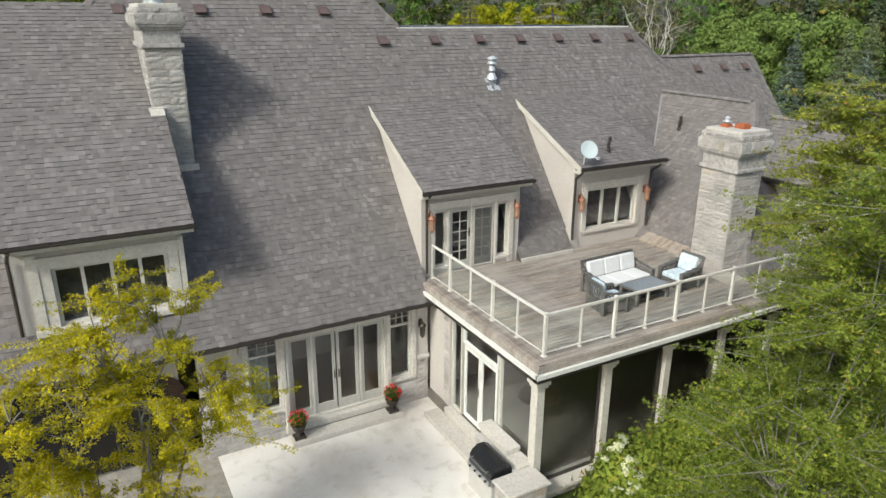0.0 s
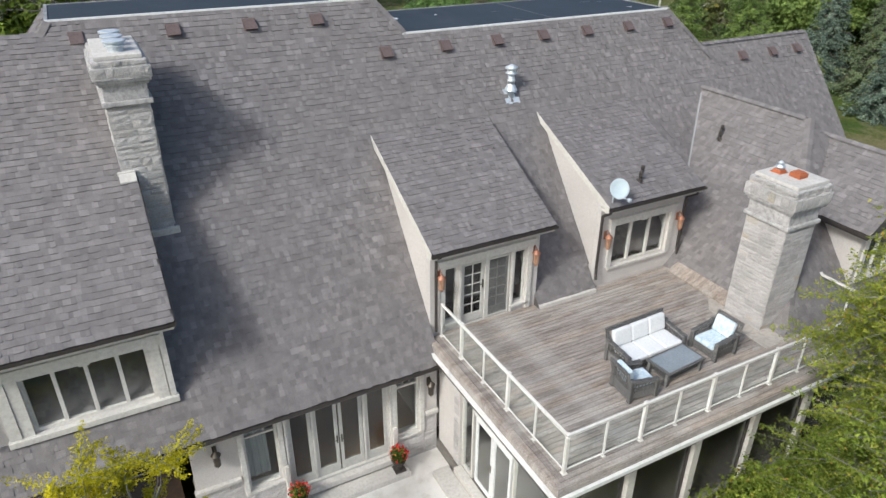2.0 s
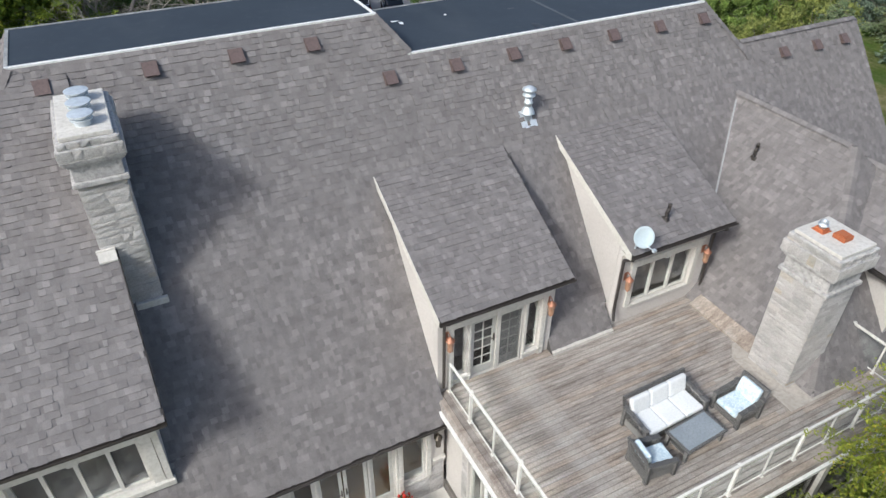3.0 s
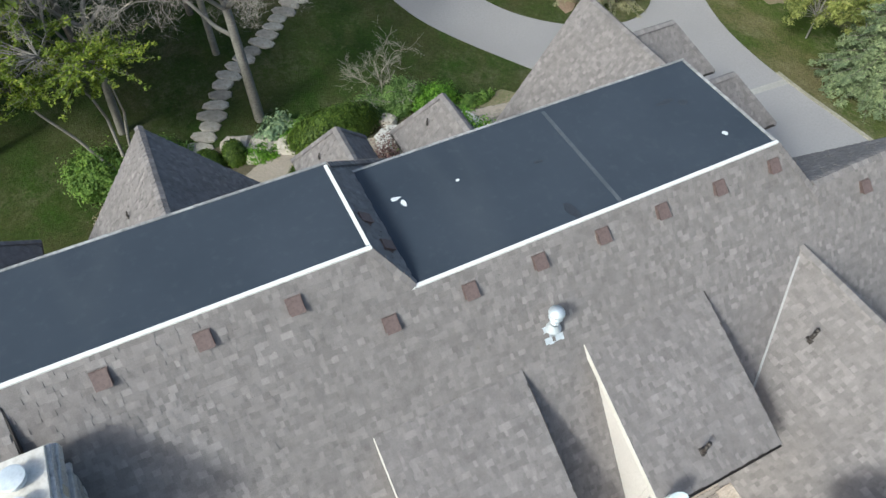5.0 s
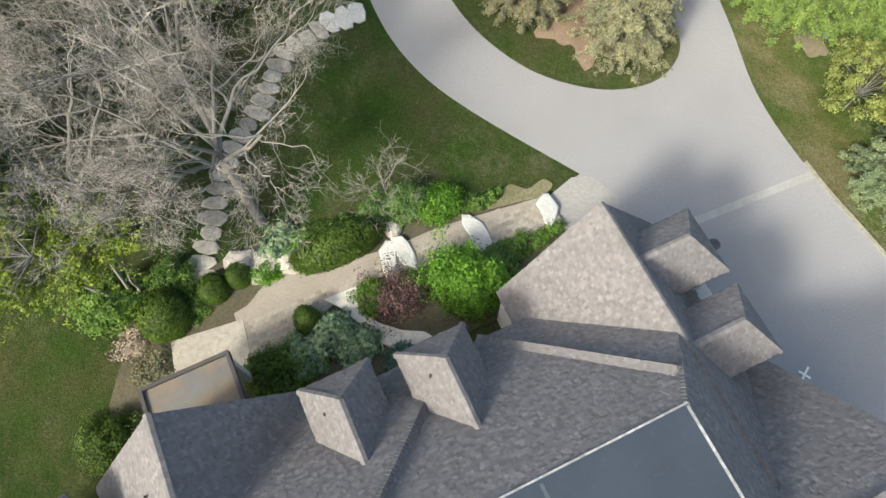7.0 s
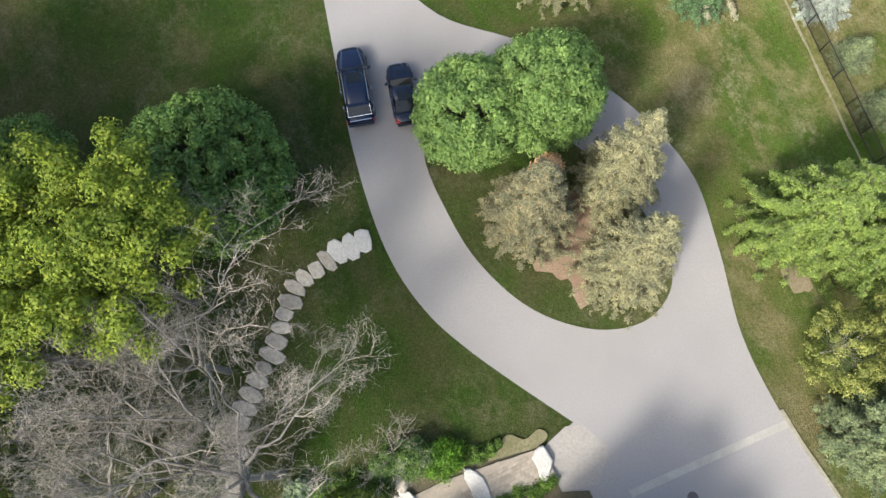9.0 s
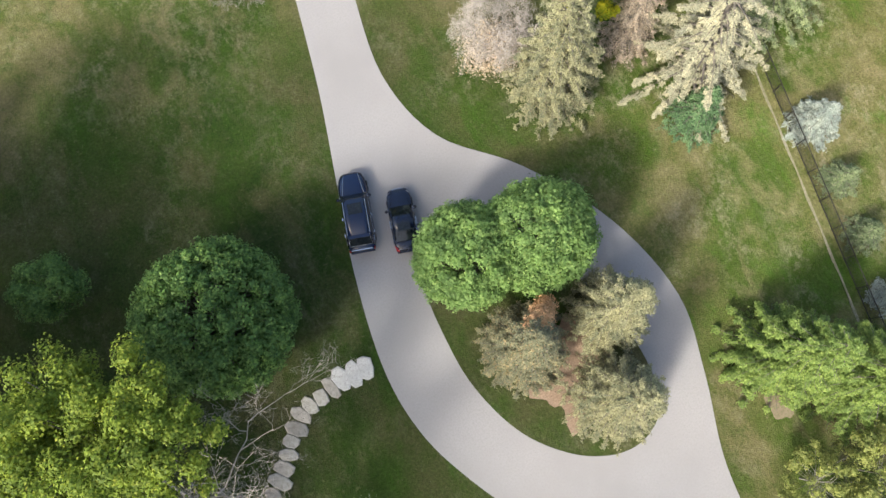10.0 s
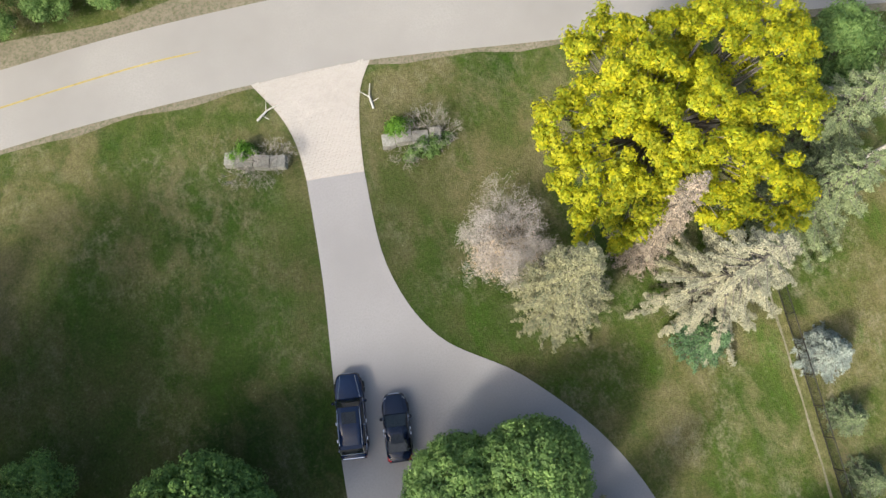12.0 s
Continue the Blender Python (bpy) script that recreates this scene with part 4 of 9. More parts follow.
# the broad dormer over the arch
shed_dormer(-3.02, 0.70, 17.27, 6.33, 0.80, 17.70, 3.3, [(-2.24, 0.10, 4.24, 5.60)])
window(-2.24, 0.10, 4.24, 5.60, 17.74, 4, fw=.075)
surround(-2.24, 0.10, 4.24, 5.60, 17.70, 0.22, 0.22, True)
for _a, _b in ((-2.68, -2.47), (0.34, 0.46)):
    hpart("dormer_pier", boxes((_a, _b, 17.62, 17.699, 4.25, 5.95)), M_TRIM, "pale corner board")
hpart("dormer_ledge", boxes((-2.72, 0.50, 17.56, 17.699, 4.10, 4.245), bevel=.012), M_TRIM, "broad pale ledge under the window")
downpipe([(6.72, 17.3, 6.2), (6.74, 17.56, 6.0), (6.74, 17.56, 3.9)])
downpipe([(11.80, 17.2, 6.3), (11.86, 17.56, 6.05), (11.86, 17.56, 4.4), (11.75, 17.4, 4.15)])
downpipe([(15.0, 17.2, 6.25), (15.0, 17.56, 6.0), (15.0, 17.56, 4.0)])
downpipe([(-2.9, 17.2, 6.2), (-2.98, 17.6, 5.9), (-2.98, 17.6, 4.2)])

# arched doorway beside the patio wall
bm = bmesh.new()
arc = [(-1.35, 0.0)] + [(-0.62 + .73 * math.cos(a), 1.75 + .6 * math.sin(a)) for a in [math.pi - i * math.pi / 12 for i in range(13)]] + [(0.11, 0.0)]
fr = [bm.verts.new((x, 18.06, z)) for x, z in arc]
bk = [bm.verts.new((x, 18.14, z)) for x, z in arc]
bm.faces.new(fr)
for i in range(len(arc) - 1):
    bm.faces.new((fr[i], bk[i], bk[i + 1], fr[i + 1]))
bmesh.ops.recalc_face_normals(bm, faces=bm.faces)
M_DARKGLASS = material("dark_door_glass", plain((.012, .012, .013), .2), .15, 0, .5)
M_DARKWOOD = material("dark_wood_door", two_scale((0.055, 0.032, 0.02), (0.08, 0.045, 0.028), (0.03, 0.02, 0.015), 2, 9, 0.2), 0.5)
# near-black doors: tree and eave shade on this wall is painted into them
for _k in range(5):
    hpart("garden_door", boxes((-6.0 + _k * 1.12, -4.96 + _k * 1.12, 18.03, 18.095, 0.05, 2.55)), M_DARKGLASS, "dark garden door, deep shade put into its colour")
    hpart("door_stile", boxes((-6.06 + _k * 1.12, -6.005 + _k * 1.12, 18.01, 18.095, 0.02, 2.6)), M_GUTTER, "dark door stile")
hpart("arched_door", bm, M_DARKWOOD, "dark arched wooden door")


def hip_dormer(a0, a1, f, ze, zr, hip, back, axis="n"):
    """A small hipped dormer: front eave from a0 to a1 at f, ridge at zr running back."""
    am = (a0 + a1) / 2
    sw = (lambda q: [(y, x, z) for x, y, z in q]) if axis == "e" else (lambda q: q)
    pts = sw([(a0, f, ze), (a1, f, ze), (am, f - hip, zr), (am, back, zr), (a0, back, ze), (a1, back, ze)])
    bm = hull(pts)
    bm.normal_update()
    polys = [[v.co.copy() for v in q.verts] for q in bm.faces if 0.2 < q.normal.z < 0.97]
    rb = hpart("dormer_roof", bm, M_UNDER, "small hipped shingle dormer roof")
    for p in polys:
        shingle_face(rb, p)
    hp = [sw([p])[0] for p in ((a0, f, ze), (a1, f, ze), (am, f - hip, zr), (am, back, zr))]
    cap_run(rb, hp[0], hp[2])
    cap_run(rb, hp[1], hp[2])
    cap_run(rb, hp[2], hp[3])
    hpart("dormer_wall", hull(sw([(a, y, z) for a in (a0 + .2, a1 - .2) for y in (f - .25, back) for z in (2.5, ze)])), M_STUCCO, "pale stucco dormer wall")
    hpart("eave_trim", hull(sw([(a, y, z) for a in (a0 - .03, a1 + .03) for y in (f + .03, f - 1.9) for z in (ze - .12, ze - .004)])), M_GUTTER, "dark gutter edge")
    wx = (a0 + .55, a1 - .55)
    hpart("window", hull(sw([(a, y, z) for a in wx for y in (f - .26, f - .2) for z in (4.1, ze - .3)])), M_TRIM, "pale window frame")
    # opaque plate in the dim-room black, instead of glass over a shaded room
    hpart("pane", hull(sw([(a, y, z) for a in (wx[0] + .07, wx[1] - .07) for y in (f - .21, f - .19) for z in (4.17, ze - .37)])), M_DIMROOM, "dark glass")

hip_dormer(8.05, 10.72, 32.38, 5.42, 7.45, 1.35, 28.3)
hip_dormer(11.62, 14.32, 32.1, 5.5, 7.68, 1.35, 28.0)
hip_dormer(-2.85, -0.1, 32.45, 5.4, 7.5, 1.35, 28.3)
hip_dormer(29.69, 32.45, 24.05, 5.62, 7.36, 1.45, 20.45, "e")
hip_dormer(26.34, 29.1, 23.97, 5.68, 7.36, 1.40, 20.45, "e")
# flat porch roof before the entrance gable
hpart("porch_roof", boxes((2.3, 5.75, 33.1, 35.6, 2.75, 2.9), (2.2, 2.35, 33.1, 35.7, 2.7, 3.05), (5.7, 5.85, 33.1, 35.7, 2.7, 3.05), (2.351, 5.699, 35.55, 35.7, 2.7, 3.05)), M_UNDER, "flat brown-stained porch roof")
M_RUST = material("stained_membrane", two_scale((0.118, 0.112, 0.108), (0.155, 0.148, 0.142), (0.21, 0.15, 0.095), 0.6, 1.1, 0.1), 0.8)
hpart("porch_membrane", boxes((2.36, 5.69, 33.15, 35.54, 2.904, 2.912)), M_RUST, "rust-stained porch roof membrane")
for x in (2.4, 5.65):
    hpart("porch_post", boxes((x - .15, x + .15, 35.2, 35.5, -1.1, 2.69), bevel=0.02), M_TRIM, "pale porch post")
# dormer facing the patio side on the wing
roof_wing_dormer = roof_solid(gable_y(13.45, 17.6, 19.1, 7.62, 6.05, 0.85), "grey shingle gable roof of the wing dormer")
cap_run(roof_wing_dormer, (19.1, 17.0, 7.62), (19.1, 13.5, 7.62))
hpart("dormer_cheek", boxes((17.55, 17.7, 13.9, 17.4, 3.6, 6.06)), M_STUCCO, "pale stucco dormer cheek")
hpart("dormer_wall", grid_wall(17.55, 20.65, 3.6, 6.06, 13.75, 0.149, [(17.85, 20.35, 4.45, 5.75)]), M_STUCCO, "pale stucco dormer front")
window(17.85, 20.35, 4.45, 5.75, 13.79, 4)
surround(17.85, 20.35, 4.45, 5.75, 13.75, 0.14, 0.14, False)
hpart("room", boxes((17.75, 20.6, 15.3, 15.4, 4.2, 6.0)), M_ROOM, "dim room behind the dormer window")
gutter((17.25, 17.4, 6.06), (17.25, 13.45, 6.06), (-1, 0, 0))

# raised diverter ridge on the slope beside the garage roof
_p, _q = Vector((18.9, 27.12, 9.2)), Vector((14.98, 31.8, 3.27))
_d = (_q - _p).normalized()
_nn = Vector((0, PITCH, 1)).normalized()
_ss = _d.cross(_nn).normalized()
_nw = roof_solid(hull([v + o for v in (_p, _q) for o in (_ss * .34 - _nn * .06, _ss * -.34 - _nn * .06, _nn * .2)]), "low shingle diverter ridge beside the garage roof")

# ---- chimneys ----
def chimney(x0, x1, y0, y1, zb, zc, zt, seed, label, lo=0.09, hi=0.19):
    """Limestone shaft with a moulded neck and a heavy cap."""
    core = hpart("chimney", boxes((x0 + .02, x1 - .02, y0 + .02, y1 - .02, zb, zc)), M_STONE, label)
    zn = zc - 0.42
    stone_face(core, x0 + .02, x1 - .02, zb, zn, lambda x, z: Matrix.Translation((x, y0 + .02, z)) @ S_ROT, lo, hi, seed=seed)
    stone_face(core, 0, y1 - y0 - .04, zb, zn, lambda x, z: Matrix.Translation((x0 + .02, y1 - .02 - x, z)) @ W_ROT, lo, hi, seed=seed + 1)
    stone_face(core, 0, y1 - y0 - .04, zb, zn, lambda x, z: Matrix.Translation((x1 - .02, y0 + .02 + x, z)) @ E_ROT, lo, hi, seed=seed + 2)
    stone_face(core, 0, x1 - x0 - .04, max(zb, zn - 2.5), zn, lambda x, z: Matrix.Translation((x1 - .02 - x, y1 - .02, z)) @ N_ROT, lo, hi, seed=seed + 3)

    def ring(name, a, z0, z1, bev=0.02, mat=M_CAP, lab="moulded limestone band"):
        hpart(name, boxes((x0 - a, x1 + a, y0 - a, y1 + a, z0, z1), bevel=bev), mat, lab, core)
    ring("stone_band", 0.06, zn + .002, zn + .11)
    ring("stone_neck", -0.005, zn + .112, zc - .002, 0.01)
    ring("stone_band", 0.05, zc, zc + .06)
    ring("stone_band", 0.10, zc + .062, zc + .13)
    ring("stone_band", 0.13, zc + .132, zc + .165, 0.008)
    zm = zc + .165 + (zt - zc - .165) * .5

    def courses(a, z0, z1, lo_, hi_, wl, wh, k):
        """Rough blocks round three sides of the cap."""
        n = y1 - y0 + 2 * a
        stone_face(core, x0 - a, x1 + a, z0, z1, lambda x, z: Matrix.Translation((x, y0 - a, z)) @ S_ROT, lo_, hi_, wl, wh, seed + k)
        stone_face(core, 0, n, z0, z1, lambda x, z: Matrix.Translation((x0 - a, y1 + a - x, z)) @ W_ROT, lo_, hi_, wl, wh, seed + k + 1)
        stone_face(core, 0, n, z0, z1, lambda x, z: Matrix.Translation((x1 + a, y0 - a + x, z)) @ E_ROT, lo_, hi_, wl, wh, seed + k + 2)
    ring("cap_core", 0.12, zc + .167, zm, 0.01)
    courses(.12, zc + .17, zm - .004, .3, .4, .16, .30, 7)
    ring("cap_course", 0.075, zm + .002, zt - .09, 0.02)
    courses(.075, zm + .004, zt - .094, .05, .08, .10, .26, 10)
    ring("cap_slab", 0.015, zt - .088, zt, 0.015, M_CONC2, "weathered concrete cap slab")
    return core

M_GALV = material("galvanised_steel", two_scale((0.55, 0.60, 0.64), (0.66, 0.70, 0.74), (0.48, 0.52, 0.56), 2, 12, 0.04), 0.5, 0.45)
M_TERRA = material("terracotta", plain((0.42, 0.13, 0.055), 0.2), 0.85)
west_stack = chimney(0.42, 1.29, 20.0, 22.0, 6.4, 10.38, 10.98, 20, "pale limestone chimney rising from the roof")
hpart("flashing", hull([(x, y, z + d) for x in (0.36, 0.695) for y, z in ((19.78, 8.34), (19.995, 8.51)) for d in (0.03, 0.06)]), M_CONC2, "pale metal flashing at the chimney foot", west_stack)
hpart("flashing", boxes((0.34, 0.695, 19.95, 19.996, 8.48, 8.56), bevel=.01), M_CONC2, "pale metal flashing at the chimney foot", west_stack)
hpart("flashing", boxes((0.72, 1.36, 19.90, 19.996, 6.94, 7.10), bevel=.01), M_CONC2, "pale metal flashing at the chimney foot", west_stack)
for y in (20.42, 20.98, 21.55):
    bm = bmesh.new()
    lathe(bm, [(.15, 0), (.15, .09), (.2, .10), (.2, .13), (.155, .14), (.155, .17), (.215, .18), (.222, .20), (.222, .212), (.205, .218), (.10, .228), (.02, .234)], 24, (0.85, y, 10.98))
    tagged(link_bm("chimney_cowl", bm, M_GALV), "round galvanised cowl on the limestone chimney", "chimney cowl", "cowls on the chimney")
chimney(14.33, 15.42, 13.85, 15.05, 2.9, 7.10, 7.82, 40, "broad pale limestone chimney beside the deck", .08, .15)
for k, (x, y, s) in enumerate(((14.78, 14.75, 1), (14.92, 14.32, 1))):
    bm = bmesh.new()
    box(bm, x - .15, x + .15, y - .15, y + .15, 7.82, 7.84 if k == 0 else 7.93, bevel=0.004)
    box(bm, x - .11, x + .11, y - .11, y + .11, 7.84, 7.90 + .06 * k, bevel=0.004)
    pot = tagged(link_bm("chimney_pot", bm, M_TERRA), "square terracotta chimney pot", "chimney pot", "pots on the chimney")
    if k == 0:
        bm = bmesh.new()
        lathe(bm, [(.08, 7.90), (.08, 7.95), (.12, 7.96), (.12, 7.98), (.06, 7.99), (.06, 8.05), (.085, 8.06), (.02, 8.11)], 16, (x, y, 0))
        tagged(link_bm("chimney_cowl", bm, M_GALV, None, True), "small galvanised cowl on a terracotta pot", "chimney cowl")

# ---- roof vents, pipes, dish ----
M_VENT = material("brown_vent", two_scale((0.108, 0.078, 0.075), (0.150, 0.108, 0.102), (0.08, 0.058, 0.056), 2, 14, 0.1), 0.7)


def roof_vent(x, y, z, s=1.0):
    m = Matrix.Translation((x, y, z)) @ Matrix.Rotation(math.atan(PITCH), 4, "X") @ Matrix.Translation((0, 0, .03)) @ Matrix.Scale(.88, 4)
    e = thing("roof_vent", "square brown metal roof vent on the shingles", "roof vent", "vents along the roof")
    e.matrix_basis = m
    bm = bmesh.new()
    vs = [(-.17, -.19, .14), (.17, -.19, .14), (.17, .19, .06), (-.17, .19, .06), (-.15, -.15, .0), (.15, -.15, .0), (.15, .17, .0), (-.15, .17, .0)]
    v = [bm.verts.new(p) for p in vs]
    for f in ((0, 1, 2, 3), (4, 5, 1, 0), (5, 6, 2, 1), (6, 7, 3, 2), (7, 4, 0, 3)):
        bm.faces.new([v[i] for i in f])
    bmesh.ops.recalc_face_normals(bm, faces=bm.faces)
    part("hood", bm, M_VENT, e)
    part("flange", boxes((-.19, .19, -.17, .21, .0, .022)), M_VENT, e)
    return e

for x, z in ((0.2, 10.80), (2.33, 10.82), (4.18, 10.81), (5.95, 10.80), (7.62, 9.92), (9.46, 9.93), (11.18, 9.94), (12.84, 9.94), (14.5, 9.94), (16.19, 9.94), (17.89, 9.93), (-1.75, 9.93), (-3.6, 9.93), (20.78, 8.74), (22.3, 8.74), (23.6, 8.74)):
    roof_vent(x, south_y(z), z)

for x, y, z in ((7.95, 24.3, 10.9), (8.15, 23.6, 10.66)):
    e = roof_vent(x, y, z)
    e.matrix_basis = Matrix.Translation((x, y, z)) @ Matrix.Rotation(radians(90), 4, "Z") @ Matrix.Rotation(math.atan(PITCH), 4, "X") @ Matrix.Scale(.8, 4)

px, pz = 11.08, 8.62
py = south_y(pz)
e = thing("flue_pipe", "galvanised flue pipe with a conical cap on the shingle roof", "flue pipe", at=(px, py, pz))
bm = bmesh.new()
lathe(bm, [(.10, -.1), (.10, .38), (.115, .385), (.115, .42), (.10, .425), (.10, .62)], 20)
part("pipe", bm, M_GALV, e, smooth=True)
bm = bmesh.new()
lathe(bm, [(.17, .60), (.17, .63), (.125, .64), (.125, .74), (.19, .75), (.18, .79), (.05, .86), (.01, .865)], 20)
part("cap", bm, M_GALV, e, "conical galvanised cap", True)
bm = bmesh.new()
lathe(bm, [(.19, .12), (.105, .3), (.101, .31)], 20)
box(bm, -.24, .24, -.3, .28, .0, .012, Matrix.Rotation(math.atan(PITCH), 4, "X"))
part("flashing", bm, M_GALV, e, "pale metal flashing")


def hook_vent(at, tilt, axis, s=1.0):
    """An upright black vent pipe with a bend and a flange on the slope."""
    at = Vector(at)
    bm = bmesh.new()
    pts = [(0, 0, -.05), (.0, 0, .10), (-.05, -.03, .2), (.03, 0, .33), (.035, 0, .46)]
    for a, b in zip(pts, pts[1:]):
        tube(bm, at + Vector(a) * s, at + Vector(b) * s, .052 * s, seg=8)
    box(bm, -.08 * s, .08 * s, -.10 * s, .10 * s, 0, .012, Matrix.Translation(at) @ Matrix.Rotation(tilt, 4, axis))
    tagged(link_bm("pipe_vent", bm, M_GUTTER, None, True), "small black bent vent pipe on the shingles", "vent pipe")

hook_vent((13.3, 17.82, 6.725), math.atan(.462), "X")
hook_vent((17.5, 18.89, 6.96), -math.atan(1.13), "Y")
for x, y, z in ((8.7, 31.0, 6.43), (12.35, 30.6, 6.78), (2.75, 31.0, 6.6)):
    hook_vent((x, y, z), -math.atan(1.3), "Y", .5)

e = thing("satellite_dish", "pale blue satellite dish on the dormer eave", "satellite dish", at=(11.95, 17.32, 6.50))
bm = bmesh.new()
lathe(bm, [(.02, 0), (.12, .008), (.2, .028), (.26, .055), (.275, .07), (.27, .075), (.2, .036), (.1, .014), (.01, .01)], 28)
bmesh.ops.transform(bm, matrix=Matrix.Translation((0, -.12, .48)) @ Matrix.Rotation(radians(62), 4, "X") @ Matrix.Rotation(radians(-14), 4, "Y"), verts=bm.verts)
M_DISH = material("dish_paint", plain((0.50, 0.58, 0.62), 0.08), 0.45)
part("reflector", bm, M_DISH, e, smooth=True)
bm = bmesh.new()
tube(bm, (0, .05, 0), (0, .02, .35), .022)
tube(bm, (0, .02, .35), (0, -.1, .48), .03)
tube(bm, (0, -.1, .30), (.05, -.5, .30), .014)
box(bm, .01, .1, -.56, -.47, .26, .34, bevel=0.01)
part("mount_arm", bm, M_GALV, e)

# ---- lanterns ----
M_COPPER = material("copper_lantern", plain((0.42, 0.20, 0.13), 0.25), 0.55, 0.5)
M_LAMPGLASS = material("amber_glass", plain((0.34, 0.20, 0.13), 0.15), 0.3)


def lantern(x, y, z, mat, label):
    e = thing("wall_lantern", label, "wall lantern", "lanterns on the walls", at=(x, y, z))
    bm = bmesh.new()
    lathe(bm, [(.10, .16), (.115, .17), (.06, .23), (.02, .27), (.015, .31)], 12)
    part("roof", bm, mat, e)
    bm = bmesh.new()
    lathe(bm, [(.04, -.16), (.075, -.13), (.08, .15), (.07, .16)], 8)
    part("glass", bm, M_LAMPGLASS if mat is M_COPPER else M_BRASS, e)
    bm = bmesh.new()
    for k in range(4):
        a = math.pi / 4 + k * math.pi / 2
        tube(bm, (.06 * math.cos(a), .06 * math.sin(a), -.14), (.085 * math.cos(a), .085 * math.sin(a), .16), .008, seg=5)
    lathe(bm, [(.02, -.22), (.05, -.17), (.075, -.14), (.07, -.13)], 12)
    part("cage", bm, mat, e)
    bm = bmesh.new()
    tube(bm, (0, 0, .30), (0, .1, .36), .012)
    tube(bm, (0, .1, .36), (0, .155, .2), .012)
    box(bm, -.05, .05, .15, .17, .05, .3, bevel=0.006)
    part("bracket", bm, mat, e)

for x in (6.86, 9.68):
    lantern(x, 17.49, 5.32, M_COPPER, "copper lantern on the dormer front")
for x in (12.12, 14.84):
    lantern(x, 17.49, 5.2, M_COPPER, "copper lantern on the dormer front")
lantern(6.45, 17.29, 2.3, M_BRASS, "dark bronze lantern on the patio wall")
lantern(0.95, 17.29, 2.35, M_BRASS, "dark bronze lantern on the patio wall")

# ---- roof deck ----
DZ = 3.74
deck = thing("roof_deck", "weathered grey timber deck over the sunroom", "deck", at=(0, 0, DZ))
part("deck_frame", boxes((6.62, 17.2, 12.1, 17.62, -0.26, -0.034)), M_UNDER, deck, "dark deck frame")
part("fascia_board", boxes((6.50, 6.615, 12.06, 17.45, -0.22, -0.03), bevel=0.006), M_PLANK, deck)
part("fascia_board", boxes((6.50, 17.2, 11.98, 12.055, -0.22, -0.03), bevel=0.006), M_PLANK, deck)
part("edge_moulding", boxes((6.43, 6.495, 11.92, 17.45, -0.30, -0.20), (6.43, 17.2, 11.90, 11.975, -0.30, -0.20)), M_WHITE, deck, "white edge moulding")
part("gutter", boxes((6.47, 6.6, 12.0, 17.40, -0.42, -0.305), (6.47, 17.2, 11.97, 12.09, -0.42, -0.305)), M_GUTTER, deck, "dark gutter")
_pl = {}


def plank(x, y, w, d, turn=0.0):
    key = (round(w, 2), round(d, 3))
    if key not in _pl:
        b = boxes((0, w - .004, 0, d - .012, -.03, 0))
        me = bpy.data.meshes.new("plank")
        b.to_mesh(me)
        b.free()
        me.materials.append(M_PLANK)
        _pl[key] = me
    ob = new("plank", _pl[key])
    ob.parent = deck
    ob.matrix_basis = pose(x, y, RNG.uniform(-.002, .002), 0, 0, turn)

for k in range(3):
    plank(6.52 + .14 * (k + 1), 12.0 + .14 * k, 5.6 - .14 * k, .14, 90)
    for a in range(3):
        plank(6.52 + .14 * k + a * 3.55, 12.0 + .14 * k, 3.55, .14)
_y, _i = 12.43, 0
while _y < 17.6:
    x = 6.95
    cuts = [(2.4, 3.6, 4.2), (3.6, 3.0, 3.6), (3.0, 4.2, 3.0)][_i % 3]
    for w in cuts:
        plank(x, _y, min(w, 17.15 - x), .128)
        x += w
    _y += .128
    _i += 1
part("flashing_step", boxes((9.85, 11.8, 17.36, 17.5, 0, .1)), M_CONC2, deck, "pale flashing kerb at the roof edge")
part("roof_edge_board", hull([(x, y, z) for y in (17.3, 15.15) for x, z in ((14.46, .005), (14.46, .06), (14.84, .26), (14.84, .10))]), M_PLANK, deck, "weathered board capping the roof edge")
M_SHEET = material("sheet_metal_skirt", two_scale((0.40, 0.365, 0.325), (0.50, 0.46, 0.415), (0.33, 0.295, 0.26), 1.4, 10, 0.15), 0.7)
part("chimney_skirt", hull([(x, y, z) for x, y in ((13.85, 13.25), (15.75, 13.25), (15.75, 15.3), (14.35, 15.6), (13.95, 15.2)) for z in (.006, .022)]), M_SHEET, deck, "pale sheet skirt round the chimney foot")

M_RAIL = material("white_rail", two_scale((0.66, 0.64, 0.60), (0.74, 0.72, 0.69), (0.56, 0.54, 0.5), 1.5, 12, 0.05), 0.45)
M_CLEAR = material("clear_panel", None, 0.03)
_cb = M_CLEAR.node_tree.nodes["Principled BSDF"]
_cb.inputs["Base Color"].default_value = (0.93, 0.96, 0.95, 1)
_cb.inputs["Transmission Weight"].default_value = 1.0
_cb.inputs["IOR"].default_value = 1.1
rail = thing("deck_railing", "white metal deck railing with clear glass panels", "railing", at=(0, 0, DZ))
RH = 0.97


